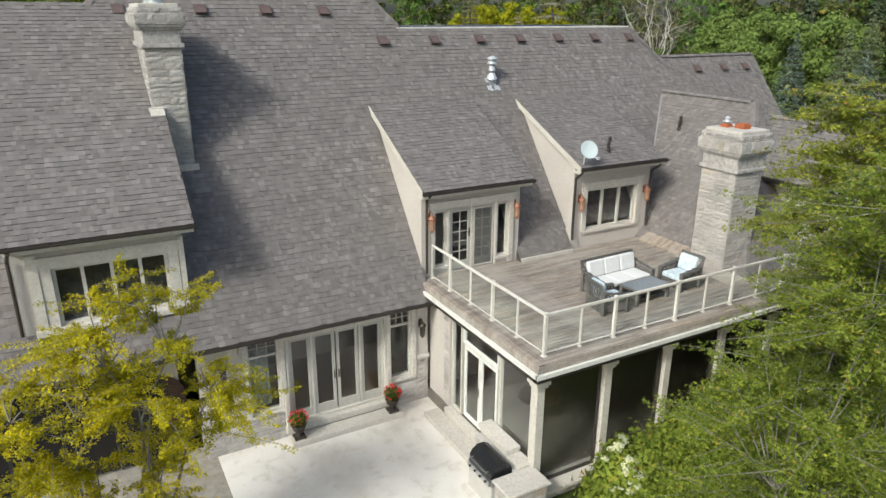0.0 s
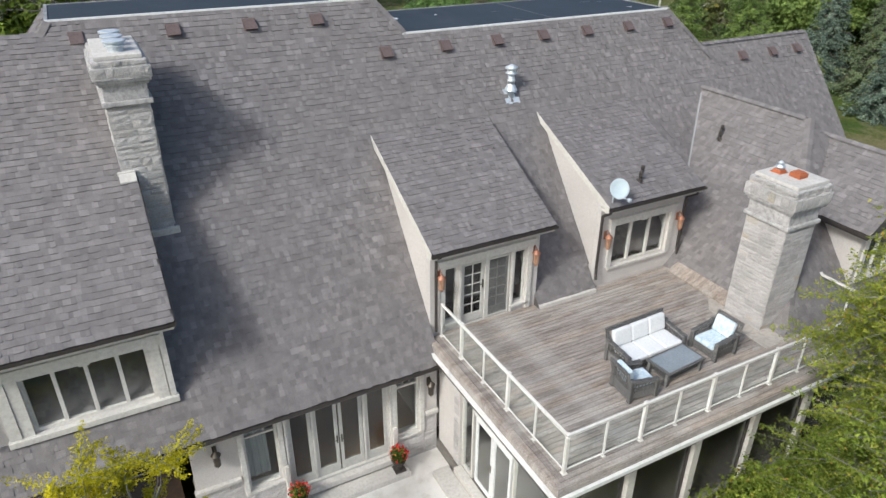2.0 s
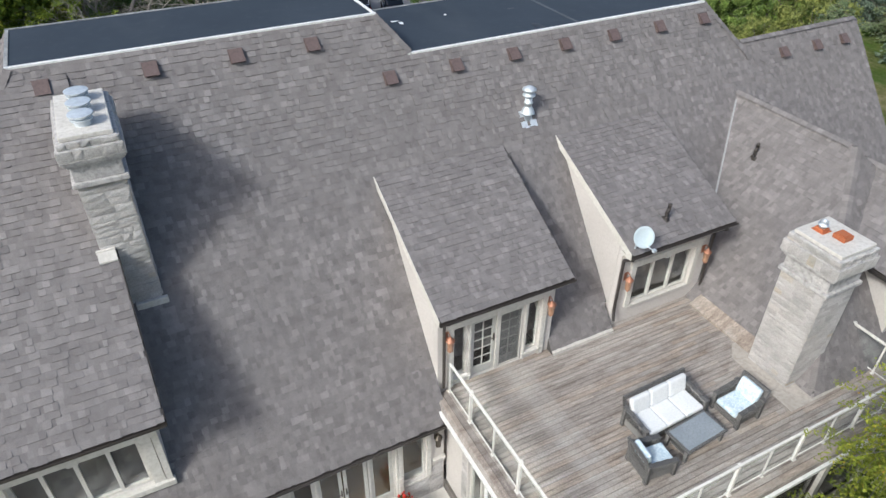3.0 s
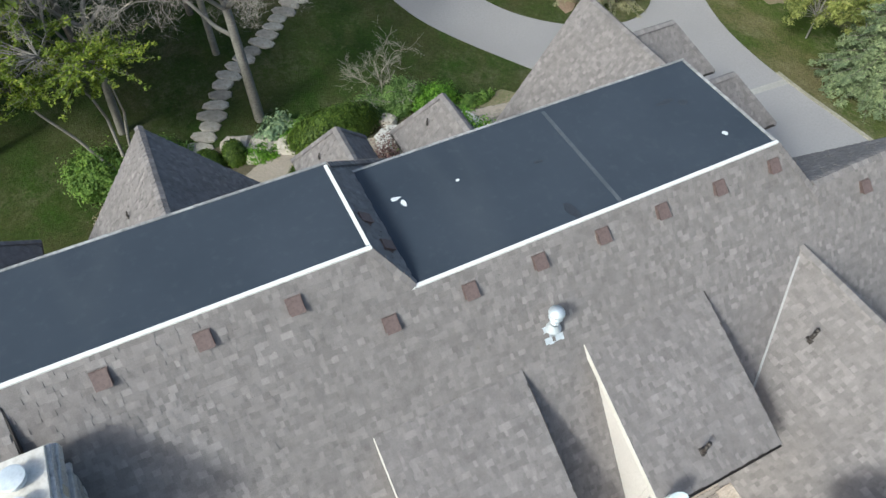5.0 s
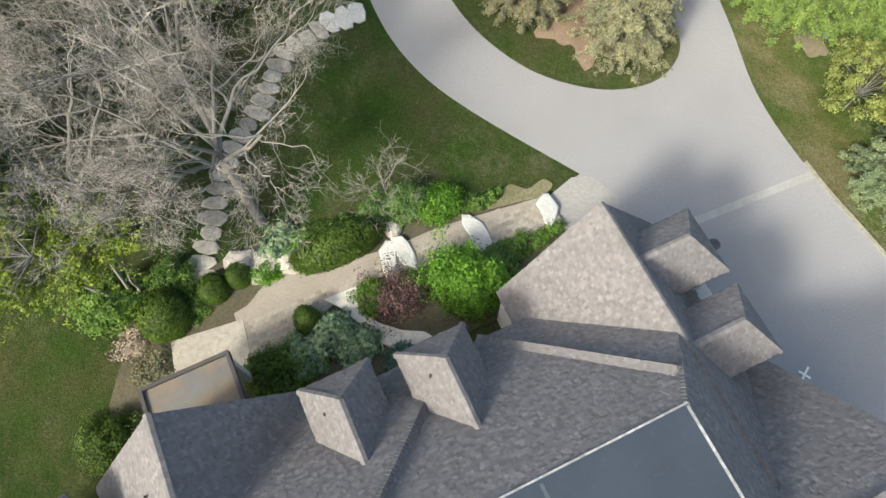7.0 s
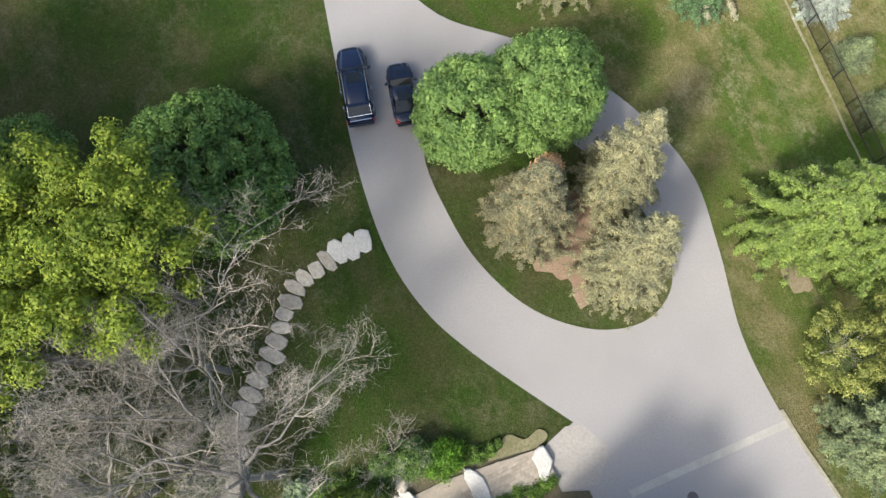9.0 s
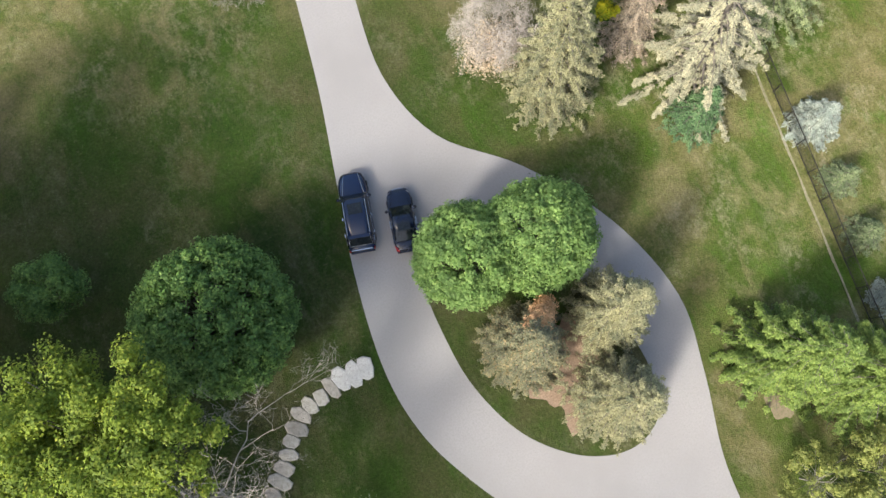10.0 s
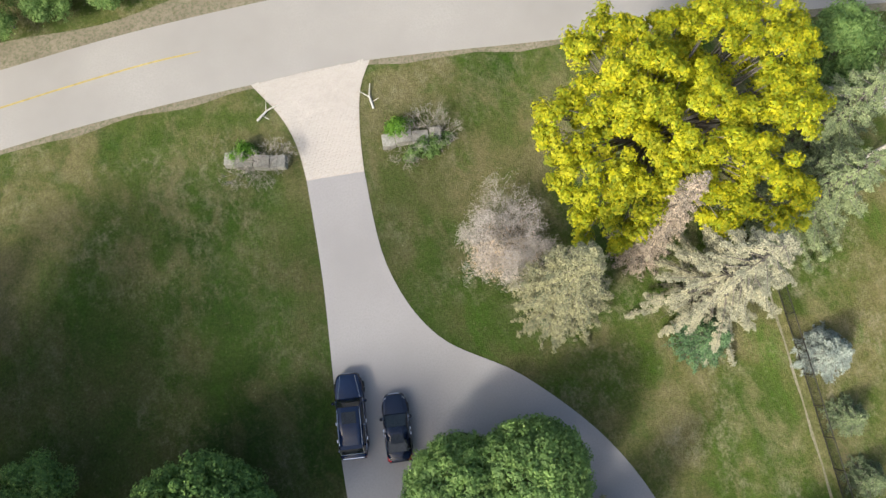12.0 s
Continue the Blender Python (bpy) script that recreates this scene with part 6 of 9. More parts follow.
L_FOREST = leaf_mat("forest_leaf", [(0, (0.029, 0.058, 0.013)), (.5, (0.065, 0.111, 0.024)), (.85, (0.130, 0.176, 0.033)), (1, (0.312, 0.273, 0.044))], .7, .2, (0.115, 0.105, 0.045))
L_SPRUCE = leaf_mat("spruce_needle", [(0, (0.190, 0.196, 0.124)), (.5, (0.240, 0.243, 0.152)), (1, (0.295, 0.290, 0.182))], .8, .1)
L_PALESPRUCE = leaf_mat("pale_spruce_needle", [(0, (0.285, 0.285, 0.215)), (.5, (0.350, 0.346, 0.262)), (1, (0.415, 0.404, 0.308))], .8, .1)
L_BROWNSPRUCE = leaf_mat("browned_spruce_needle", [(0, (0.145, 0.150, 0.098)), (.5, (0.195, 0.198, 0.130)), (.85, (0.240, 0.234, 0.152)), (1, (0.32, 0.235, 0.125))], .8, .1)
L_BLUESPRUCE = leaf_mat("blue_spruce_needle", [(0, (0.238, 0.290, 0.284)), (.5, (0.303, 0.360, 0.354)), (1, (0.378, 0.430, 0.422))], .8, .1)
L_PINE = leaf_mat("pine_needle", [(0, (0.133, 0.180, 0.099)), (.5, (0.173, 0.227, 0.127)), (1, (0.226, 0.280, 0.162))], .8, .15)
L_PALEPINE = leaf_mat("pale_pine_needle", [(0, (0.168, 0.214, 0.115)), (.5, (0.220, 0.275, 0.149)), (1, (0.277, 0.332, 0.183))], .8, .15)
L_BLUEGREEN = leaf_mat("blue_green_needle", [(0, (.07, .11, .09)), (.5, (.14, .20, .165)), (1, (.24, .31, .26))], .8, .1)
L_CONIF = leaf_mat("dark_spruce_needle", [(0, (.03, .05, .03)), (.5, (.07, .10, .06)), (1, (.13, .16, .10))], .8, .1)
L_GREENSPRUCE = leaf_mat("green_spruce_needle", [(0, (.05, .10, .05)), (.5, (.09, .17, .085)), (1, (.15, .25, .12))], .8, .1)
L_DEAD = leaf_mat("dead_bush_twig", [(0, (.30, .25, .20)), (.5, (.44, .37, .30)), (.9, (.55, .47, .40)), (1, (.60, .36, .18))], .9, .1)
L_DEAD2 = leaf_mat("dead_conifer_twig", [(0, (.27, .22, .185)), (.5, (.40, .335, .285)), (1, (.52, .45, .39))], .9, .1)
L_PURPLE = leaf_mat("purple_leaf", [(0, (.085, .050, .055)), (.6, (.16, .095, .10)), (1, (.27, .18, .17))], .6, .2)
L_HEDGE = leaf_mat("hedge_leaf", [(0, (0.034, 0.066, 0.012)), (.6, (0.072, 0.124, 0.020)), (1, (0.130, 0.190, 0.030))], .6, .15)
L_LIME = leaf_mat("lime_shrub_leaf", [(0, (.052, .135, .014)), (.5, (.105, .240, .023)), (1, (.175, .335, .038))], .6, .2)
L_HOSTA = leaf_mat("hosta_leaf", [(0, (0.116, 0.189, 0.121)), (.6, (0.232, 0.334, 0.203)), (1, (0.392, 0.478, 0.297))], .6, .2)
L_BLUEHOSTA = leaf_mat("blue_green_leaf", [(0, (0.05, 0.105, 0.085)), (.6, (0.10, 0.185, 0.145)), (1, (0.18, 0.28, 0.21))], .6, .2)
L_LARCH = leaf_mat("larch_needle", [(0, (0.150, 0.230, 0.066)), (.5, (0.200, 0.292, 0.082)), (1, (0.262, 0.352, 0.105))], .7, .35)
L_WHITE = leaf_mat("white_blossom", [(0, (.55, .60, .42)), (1, (.75, .78, .66))], .7, .2)


def limbs(pts, mat, parent, name="trunk", label="", seg=6):
    """Tapered limbs from (p, q, r0, r1) rows, one mesh."""
    bm = bmesh.new()
    for p, q, r0, r1 in pts:
        tube(bm, p, q, r0, r1, seg if r0 > .06 else 4, False)
    return part(name, bm, mat, parent, label, True)


def grow(base, tip, r, levels, rng, spread=0.7, kids=3, shrink=0.62, rows=None, tips=None, droop=0.0):
    """A branching limb from base to tip with child limbs; fills rows of (p, q, r0, r1) and the tips."""
    rows = [] if rows is None else rows
    tips = [] if tips is None else tips
    base, tip = Vector(base), Vector(tip)
    L = (tip - base).length
    n = 5 if levels > 1 else 3
    d = (tip - base).normalized()
    side = d.orthogonal().normalized()
    side = Matrix.Rotation(rng.uniform(0, 6.28), 3, d) @ side
    prev, pts = base, [base]
    for i in range(1, n + 1):
        f = i / n
        q = base.lerp(tip, f) + side * (L * (.10 * math.sin(f * 3.1) + .035 * math.sin(f * 9.0))) + Vector((0, 0, -droop * L * f ** 2))
        rows.append((prev, q, r * (1 - .5 * (i - 1) / n), r * (1 - .5 * i / n)))
        prev = q
        pts.append(q)
    if levels <= 0:
        tips.append(prev)
        return rows, tips
    for k in range(kids):
        f = rng.uniform(.35, 1.0) if k else 1.0
        i = min(n - 1, int(f * n))
        o = pts[i].lerp(pts[i + 1], f * n - i) if i < n else pts[-1]
        dev = Vector((rng.gauss(0, 1), rng.gauss(0, 1), rng.gauss(0, .7)))
        nd_ = (d + dev * spread).normalized()
        grow(o, o + nd_ * L * shrink * rng.uniform(.75, 1.2), r * .5, levels - 1, rng, spread, kids, shrink, rows, tips, droop)
    return rows, tips


def cluster_points(centres, n, rad, seed, flat=0.75, up=0.5):
    """Points in soft clumps round centres, and normals that lean outward and up."""
    g = np.random.default_rng(seed)
    c = np.array([tuple(v) for v in centres])
    k = g.integers(0, len(c), n)
    d = g.normal(0, 1, (n, 3))
    d /= np.linalg.norm(d, axis=1)[:, None]
    rr = rad * (g.uniform(0.1, 1.25, n) ** .75)[:, None] * g.uniform(.7, 1.3, len(c))[k][:, None]
    p = c[k] + d * rr * np.array([1, 1, flat])
    nrm = d + np.array([0, 0, up])
    return p, nrm


def crown_centres(n, cx, cy, cz, rx, ry, rz, seed, low=-0.5, inner=0.45, uneven=0.16):
    """Clump centres through an uneven crown."""
    g = np.random.default_rng(seed)
    out = []
    lump = g.normal(0, 1, (7, 3))
    lump /= np.linalg.norm(lump, axis=1)[:, None]
    amp = g.uniform(-uneven, uneven, 7)
    while len(out) < n:
        d = g.normal(0, 1, 3)
        d /= np.linalg.norm(d)
        if d[2] < low:
            continue
        k = 1 + (amp * np.clip(lump @ d, 0, 1) ** 2).sum()
        f = g.uniform(inner, 1) ** .6 * k
        out.append((cx + d[0] * rx * f, cy + d[1] * ry * f, cz + d[2] * rz * f))
    return out


def broad_tree(name, label, at, height, rx, ry, rz, mat, n, size, seed, clumps=70, clump=0.9, trunk_r=0.2, bark=None, low=-0.5, group="", lean=(0, 0), lobes=0, inner=0.45, uneven=0.16, masses=()):
    """A broadleaf tree: tapered trunk, limbs that reach the clumps, and a crown of small leaves."""
    rng = random.Random(seed)
    e = thing(name, label, "tree", group, at=at)
    n, size = int(n * .88), size * 1.06
    cz = height - rz
    cs = crown_centres(clumps, lean[0], lean[1], cz, rx - clump * .5, ry - clump * .5, rz - clump * .4, seed, low, inner, uneven)
    if lobes:
        lc = crown_centres(lobes, lean[0], lean[1], cz, rx * .66, ry * .66, rz * .62, seed + 5, low, .8)
        cs = []
        for k, c in enumerate(lc):
            f = rng.uniform(.36, .5)
            cs += crown_centres(clumps // lobes, *c, rx * f, ry * f, rz * f * .8, seed + 11 * k, -.6)
    if masses:
        cs = []
        full = sum(m[3] ** 2 for m in masses)
        for k, (x, y, z, r) in enumerate(masses):
            cs += crown_centres(int(clumps * r * r / full), x, y, z, r, r, r * .72, seed + 7 * k, -.75, .4, .55)
    fork = Vector((lean[0] * .3, lean[1] * .3, max(.5, cz - rz * .55)))
    rows = [(Vector((0, 0, -.2)), fork * .5, trunk_r, trunk_r * .8), (fork * .5, fork, trunk_r * .8, trunk_r * .65)]
    for c in cs[::2]:
        c = Vector(c)
        mid = fork.lerp(c, .5) + Vector((rng.uniform(-.3, .3), rng.uniform(-.3, .3), rng.uniform(0, .4)))
        rows += [(fork, mid, trunk_r * .35, trunk_r * .2), (mid, c, trunk_r * .2, .015)]
    limbs(rows, bark or M_BARK, e)
    p, nr = cluster_points(cs, int(n * 1.9), clump, seed)
    link_me("crown", leaf_mesh("crown", p, nr, size * .8, .75, seed, spike=True), mat, e)
    return e


def conifer(name, label, at, height, radius, mat, seed, levels=22, size=0.20, dens=1.0, lean=(0, 0), bottom=0.06, shape=0.85, thick=1.0, group="", bark=None, droop=0.25, hang=0.10):
    """A spruce: straight trunk and whorls of drooping boughs set with needle tufts."""
    rng = random.Random(seed)
    g = np.random.default_rng(seed)
    e = thing(name, label, "conifer", group, at=at)
    rows = [(Vector((0, 0, -.2)), Vector((lean[0], lean[1], height * .98)), .02 * height, .02)]
    pos, nrm, sz = [], [], []
    for i in range(levels):
        f = bottom + (0.985 - bottom) * (i / (levels - 1))
        R = radius * (1 - f) ** shape * rng.uniform(.86, 1.1) + .06
        nb = max(5, int((5 + 7 * (1 - f)) * 1.1))
        off = rng.uniform(0, 6.28)
        for k in range(nb):
            a = off + 6.283 * k / nb + rng.uniform(-.2, .2)
            L = R * rng.uniform(.78, 1.12)
            d = Vector((math.cos(a), math.sin(a), 0))
            c0 = Vector((lean[0] * f, lean[1] * f, height * f))
            tipz = -droop * L + (.18 * L if f > .7 else 0)
            tip = c0 + d * L + Vector((0, 0, tipz))
            mid = c0 + d * L * .5 + Vector((0, 0, tipz * .3))
            if L > .5:
                rows += [(c0, mid, .012 * height * (1 - f) + .012, .018), (mid, tip, .018, .006)]
            m = max(8, int(L * 52 * dens))
            tufts = max(5, int(L * 9))
            pick = g.integers(0, tufts, m)
            t = (g.uniform(.12, 1.0, tufts) ** .8)[pick]
            wid = ((.10 + .20 * L * (1 - t) * thick) * g.uniform(-1, 1, tufts)[pick])[:, None] + g.normal(0, .06, (m, 1))
            t = t + g.normal(0, .06, m) / max(L, .4)
            side = np.array([-d.y, d.x, 0.0])
            base = np.outer(1 - t, np.array(c0)) + np.outer(t, np.array(tip))
            pp = base + side * wid + g.normal(0, .035, (m, 3)) - np.array([0, 0, 1]) * (np.abs(wid) * .35 + np.abs(g.normal(0, hang, (m, 1))))
            pos.append(pp)
            nrm.append(np.tile(np.array([d.x * .35, d.y * .35, 1.0]), (m, 1)) + side * wid * .8)
            sz.append(np.full(m, size * .74))
    limbs(rows, bark or M_BARK, e)
    pos, nrm, sz = np.concatenate(pos), np.concatenate(nrm), np.concatenate(sz)
    link_me("crown", leaf_mesh("crown", pos, nrm, sz, .55, seed, .12, .42, True), mat, e)
    return e


def bare_tree(name, label, at, height, spread, seed, levels=4, kids=4, r=0.28, mat=None, first=7, lean=(0, 0), haze=0, low=.35, twig=None):
    """A leafless tree with pale spreading limbs and fine twigs."""
    rng = random.Random(seed)
    e = thing(name, label, "tree", at=at)
    top = Vector((lean[0], lean[1], height * .45))
    rows, tips = [(Vector((0, 0, -.2)), top * .5, r, r * .85), (top * .5, top, r * .85, r * .7)], []
    for k in range(first):
        a = 6.283 * k / first + rng.uniform(-.4, .4)
        h = rng.uniform(low, .55) * height
        o = Vector((lean[0], lean[1], 0)) * (h / (height * .45)) + Vector((0, 0, h)) if h < height * .45 else top.copy()
        s = spread * rng.uniform(.7, 1.0)
        tip = o + Vector((math.cos(a) * s * .6, math.sin(a) * s * .6, rng.uniform(.15, .45) * height))
        grow(o, tip, r * rng.uniform(.32, .5), levels, rng, .6, kids, .62, rows, tips, .04)
    main = [q for q in rows if q[2] > .03]
    fine = [q for q in rows if q[2] <= .03]
    limbs(main, mat or M_GREYBARK, e, "trunk")
    bm_v, bm_f = [], []
    for p, q, r0, r1 in fine:
        d = (q - p).normalized()
        s = d.orthogonal().normalized()
        t = d.cross(s)
        i = len(bm_v)
        w0, w1 = max(r0, .007), max(r1, .005)
        bm_v += [tuple(p + s * w0), tuple(p - s * .5 * w0 + t * .87 * w0), tuple(p - s * .5 * w0 - t * .87 * w0), tuple(q + s * w1), tuple(q - s * .5 * w1 + t * .87 * w1), tuple(q - s * .5 * w1 - t * .87 * w1)]
        bm_f += [(i, i + 1, i + 4, i + 3), (i, i + 2, i + 5, i + 3)]
    me = bpy.data.meshes.new("bare_crown")
    me.from_pydata(bm_v, [], bm_f)
    link_me("bare_crown", me, twig or M_TWIG, e)
    if haze:
        g = np.random.default_rng(seed)
        tp = [tuple(q) for q in tips]
        p, nr = cluster_points(tp, haze, .38, seed, 1.0, .1)
        link_me("fine_twig_crown", leaf_mesh("fine_twig_crown", p, nr, .5, .024, seed, .02, spike=True), twig or M_TWIG, e)
    return e, tips


def shrub(name, label, at, rx, ry, rz, mat, n, size, seed, group="", shell=0.55, category="shrub", jag=0.2):
    g = np.random.default_rng(seed)
    e = thing(name, label, category, group, at=at)
    n = int(n * 1.7)
    d = g.normal(0, 1, (n, 3))
    d /= np.linalg.norm(d, axis=1)[:, None]
    d[:, 2] = np.abs(d[:, 2]) - .25 * (g.uniform(0, 1, n) < .35)
    lump = g.normal(0, 1, (9, 3))
    lump /= np.linalg.norm(lump, axis=1)[:, None]
    k = 1 + (np.clip(d @ lump.T, 0, 1) ** 4 * g.uniform(-jag, jag * 1.6, 9)).sum(1)
    f = g.uniform(shell, 1, n) ** .5 * k * (1 + .06 * np.abs(g.normal(0, 1, n)))
    p = d * f[:, None] * np.array([rx, ry, rz]) + np.array([0, 0, rz * .25])
    if jag > .15:
        m = max(16, n // 110)
        tuft = p[:m] * g.uniform(.72, 1.16, (m, 1))
        at_tuft = g.integers(0, m, n)
        off = g.normal(0, 1, (n, 3)) * (min(rx, ry) * .15 + .03)
        loose = g.uniform(0, 1, n) < .8
        p = np.where(loose[:, None], tuft[at_tuft] + off, p)
        d = np.where(loose[:, None], d[at_tuft] * .7 + off / (min(rx, ry) * .15 + .03) * .6, d)
        p[:, 2] = np.maximum(p[:, 2], .03)
    link_me("leaves", leaf_mesh("leaves", p, d + np.array([0, 0, .35]), size, .7, seed, .2, .65, True), mat, e)
    rng = random.Random(seed)
    rows = []
    for _ in range(9):
        a = rng.uniform(0, 6.28)
        q = Vector((math.cos(a) * rx * .6, math.sin(a) * ry * .6, rz * rng.uniform(.5, .9)))
        rows.append((Vector((0, 0, -.15)), q, .03, .01))
    limbs(rows, M_BARK, e, "stems")
    return e


def gz(x, y):
    return (x, y, ground_z(x, y))

# island in the driveway
broad_tree("maple_tree", "round-headed green maple on the driveway island", gz(26.15, 55.5), 7.4, 3.1, 3.15, 3.5, L_DECID, 40000, .185, 101, 420, .46, inner=.72, uneven=.12, group="maples on the island")
broad_tree("maple_tree", "round-headed green maple on the driveway island", gz(30.3, 54.9), 8.0, 3.35, 3.45, 3.8, L_DECID, 44000, .185, 102, 460, .46, inner=.72, uneven=.12, group="maples on the island")
_brown = conifer("spruce", "browning spruce on the driveway island", gz(26.8, 49.4), 9.2, 3.2, L_BROWNSPRUCE, 103, 30, .15, 2.8, shape=.75)
conifer("spruce", "grey-green spruce on the driveway island", gz(32.3, 49.2), 10.4, 3.1, L_SPRUCE, 104, 28, .15, 2.6, shape=.8)
conifer("spruce", "grey-green spruce on the driveway island", gz(30.4, 44.6), 10.0, 3.3, L_SPRUCE, 105, 28, .15, 2.6, shape=.8)
_p, _n = cluster_points([(.7 + .35 * i, .7 + .25 * i, 6.0 - .7 * i) for i in range(5)], 4200, .62, 1030, .7)
tagged(link_me("dead_bough", leaf_mesh("dead_bough", _p, _n, .15, .4, 1030, .12, .7, True), leaf_mat("rust_needle", [(0, (.62, .36, .20)), (1, (.76, .48, .30))], .8, .1), _brown), "rust-orange dead bough")
# lawn beyond the drive
broad_tree("round_tree", "dense round dark green tree on the lawn", gz(11.6, 58.3), 7.8, 4.5, 4.5, 3.9, L_ROUND, 62000, .19, 110, 900, .44, inner=.6, uneven=.06)
broad_tree("lime_tree", "tall yellow-green tree beside the lawn", gz(7.6, 53.2), 17.0, 5.2, 5.0, 4.0, L_YGREEN, 44000, .15, 111, 220, .6, low=-.3, lobes=22)
broad_tree("lime_tree", "tall yellow-green tree beside the lawn", gz(1.2, 52.4), 16.5, 4.6, 4.6, 4.0, L_YGREEN, 32000, .15, 112, 180, .6, low=-.3, lobes=18)
broad_tree("young_tree", "small dark green tree at the lawn edge", gz(3.4, 64.3), 5.2, 2.0, 2.0, 2.0, L_ROUND, 12000, .15, 113, 50, .6)
conifer("spruce", "grey-green spruce on the lawn", gz(36.2, 63.5), 14.6, 3.5, L_SPRUCE, 120, 32, .16, 2.2, lean=(-.4, .7), shape=.75)
conifer("spruce", "tall pale spruce with layered boughs", gz(45.3, 60.6), 15.6, 5.4, L_PALESPRUCE, 121, 13, .14, 5.2, lean=(-1.6, .8), shape=.75, thick=.34, droop=.34)
broad_tree("yellow_maple", "large maple in bright yellow autumn leaf", gz(44.4, 70.4), 14.0, 8.0, 6.2, 5.6, L_YELLOW, 80000, .22, 122, 600, .5, .35, masses=(
    (-5.9, 1.0, 8.6, 1.8), (-5.2, -1.6, 7.6, 1.9), (-1.9, 4.2, 10.0, 2.4), (-2.3, 1.2, 11.4, 2.3), (1.4, 4.2, 9.6, 1.7), (4.1, 3.2, 10.0, 2.2), (6.4, 1.2, 9.8, 2.4), (5.6, -1.5, 10.0, 2.2),
    (3.2, -3.0, 10.4, 2.3), (.2, -1.0, 11.2, 2.1), (-5.2, -4.2, 5.8, 1.6), (-3.4, -3.6, 8.0, 1.8), (1.5, -6.0, 7.4, 1.7), (3.6, -5.4, 8.0, 2.0), (-.6, -3.6, 8.8, 1.6), (2.0, 1.0, 9.0, 1.8), (-2.9, -1.2, 9.2, 2.0), (-3.6, 2.6, 8.4, 1.6), (.4, 2.0, 8.2, 2.0)))
broad_tree("young_tree", "light green young tree behind a yellow maple", gz(58.6, 71.9), 7.0, 2.6, 2.6, 2.4, L_DECID, 14000, .2, 123, 60, .7, .12)
conifer("dead_conifer", "dead brown conifer among the live trees", gz(42.2, 64.6), 12.2, 1.9, L_DEAD2, 124, 26, .12, 2.4, lean=(1.0, 1.4), droop=.5, shape=.6)
shrub("dead_bush", "round dead bush with pale bare twigs", gz(34.2, 68.0), 2.4, 2.2, 2.5, L_DEAD, 7000, .11, 125, category="bush", jag=.5, shell=.1)
bare_tree("dead_bush", "pale leafless dead bush", gz(34.4, 68.1), 4.2, 2.6, 1250, 3, 4, .06, M_PALETWIG, 14, haze=9000, low=.05, twig=M_PALETWIG)
conifer("pine", "green pine near the boundary", gz(51.8, 63.6), 13.0, 4.6, L_PALEPINE, 126, 17, .17, 3.0)
conifer("pine", "green pine near the boundary", gz(55.0, 67.5), 13.0, 4.4, L_PALEPINE, 127, 16, .17, 2.8)
conifer("blue_spruce", "young blue spruce beyond the fence", gz(50.6, 54.3), 3.4, 2.2, L_BLUESPRUCE, 128, 18, .14, 3.0, group="young spruces beyond the fence", lean=(0, 0))
conifer("young_spruce", "young grey-green spruce beyond the fence", gz(50.1, 50.3), 2.4, 1.7, L_PINE, 129, 14, .16, 1.5, group="young spruces beyond the fence")
conifer("young_spruce", "young grey-green spruce beyond the fence", gz(49.5, 46.6), 2.4, 1.6, L_PINE, 130, 14, .16, 1.5, group="young spruces beyond the fence")
conifer("blue_spruce", "small blue spruce beyond the fence", gz(48.7, 42.6), 2.0, 1.4, L_BLUESPRUCE, 131, 12, .16, 1.5, group="young spruces beyond the fence")
conifer("green_spruce", "dark green spruce beside a pale spruce", gz(43.6, 58.0), 5.0, 2.2, L_GREENSPRUCE, 132, 18, .16, 2.0)
# east of the drive
conifer("larch", "feathery light green larch beside the driveway", gz(40.3, 42.6), 9.4, 3.5, L_LARCH, 140, 20, .2, 3.4, shape=.6, hang=.25, thick=1.0, droop=.18)
conifer("larch", "feathery light green larch beside the driveway", gz(43.4, 39.6), 9.4, 3.9, L_LARCH, 141, 20, .2, 3.3, shape=.6, hang=.25, thick=1.0, droop=.18)
broad_tree("small_tree", "yellow-green small tree beside the forecourt", gz(38.3, 35.6), 4.2, 2.5, 2.4, 1.8, L_OLIVE, 5200, .15, 142, 80, .36, .06, M_GREYBARK)
conifer("spruce", "dense grey-green spruce by the forecourt", gz(37.8, 30.9), 6.8, 3.1, L_PINE, 143, 24, .18, 2.2, shape=.6)
broad_tree("small_tree", "yellow-green small tree beside the forecourt", gz(41.6, 34.6), 6.0, 2.8, 2.8, 2.4, L_OLIVE, 7000, .16, 144, 60, .5, .06, M_GREYBARK)
# front garden trees
bare_tree("bare_tree", "large leafless tree with pale spreading limbs", gz(8.6, 42.5), 13.6, 4.9, 150, 5, 3, .27, None, 9, (-.1, .3), haze=16000, low=.34)
bare_tree("bare_tree", "leafless tree with grey limbs", gz(2.2, 44.6), 13.5, 5.4, 151, 5, 3, .22, None, 6, (.6, -.6), haze=5000, low=.3)
bare_tree("bare_tree", "leafless tree with grey limbs", gz(8.0, 48.8), 12.0, 4.8, 152, 5, 3, .20, None, 7, haze=8000, low=.3)
broad_tree("lime_tree", "yellow-green tree at the garden edge", gz(-4.0, 45.5), 13.0, 5.2, 5.0, 4.4, L_YGREEN, 18000, .28, 154, 70, 1.1, .25, low=-.3)
broad_tree("lime_tree", "yellow-green tree at the garden edge", gz(-3.2, 54.5), 14.0, 5.4, 5.4, 4.8, L_YGREEN, 18000, .3, 155, 70, 1.2, .25, low=-.3)
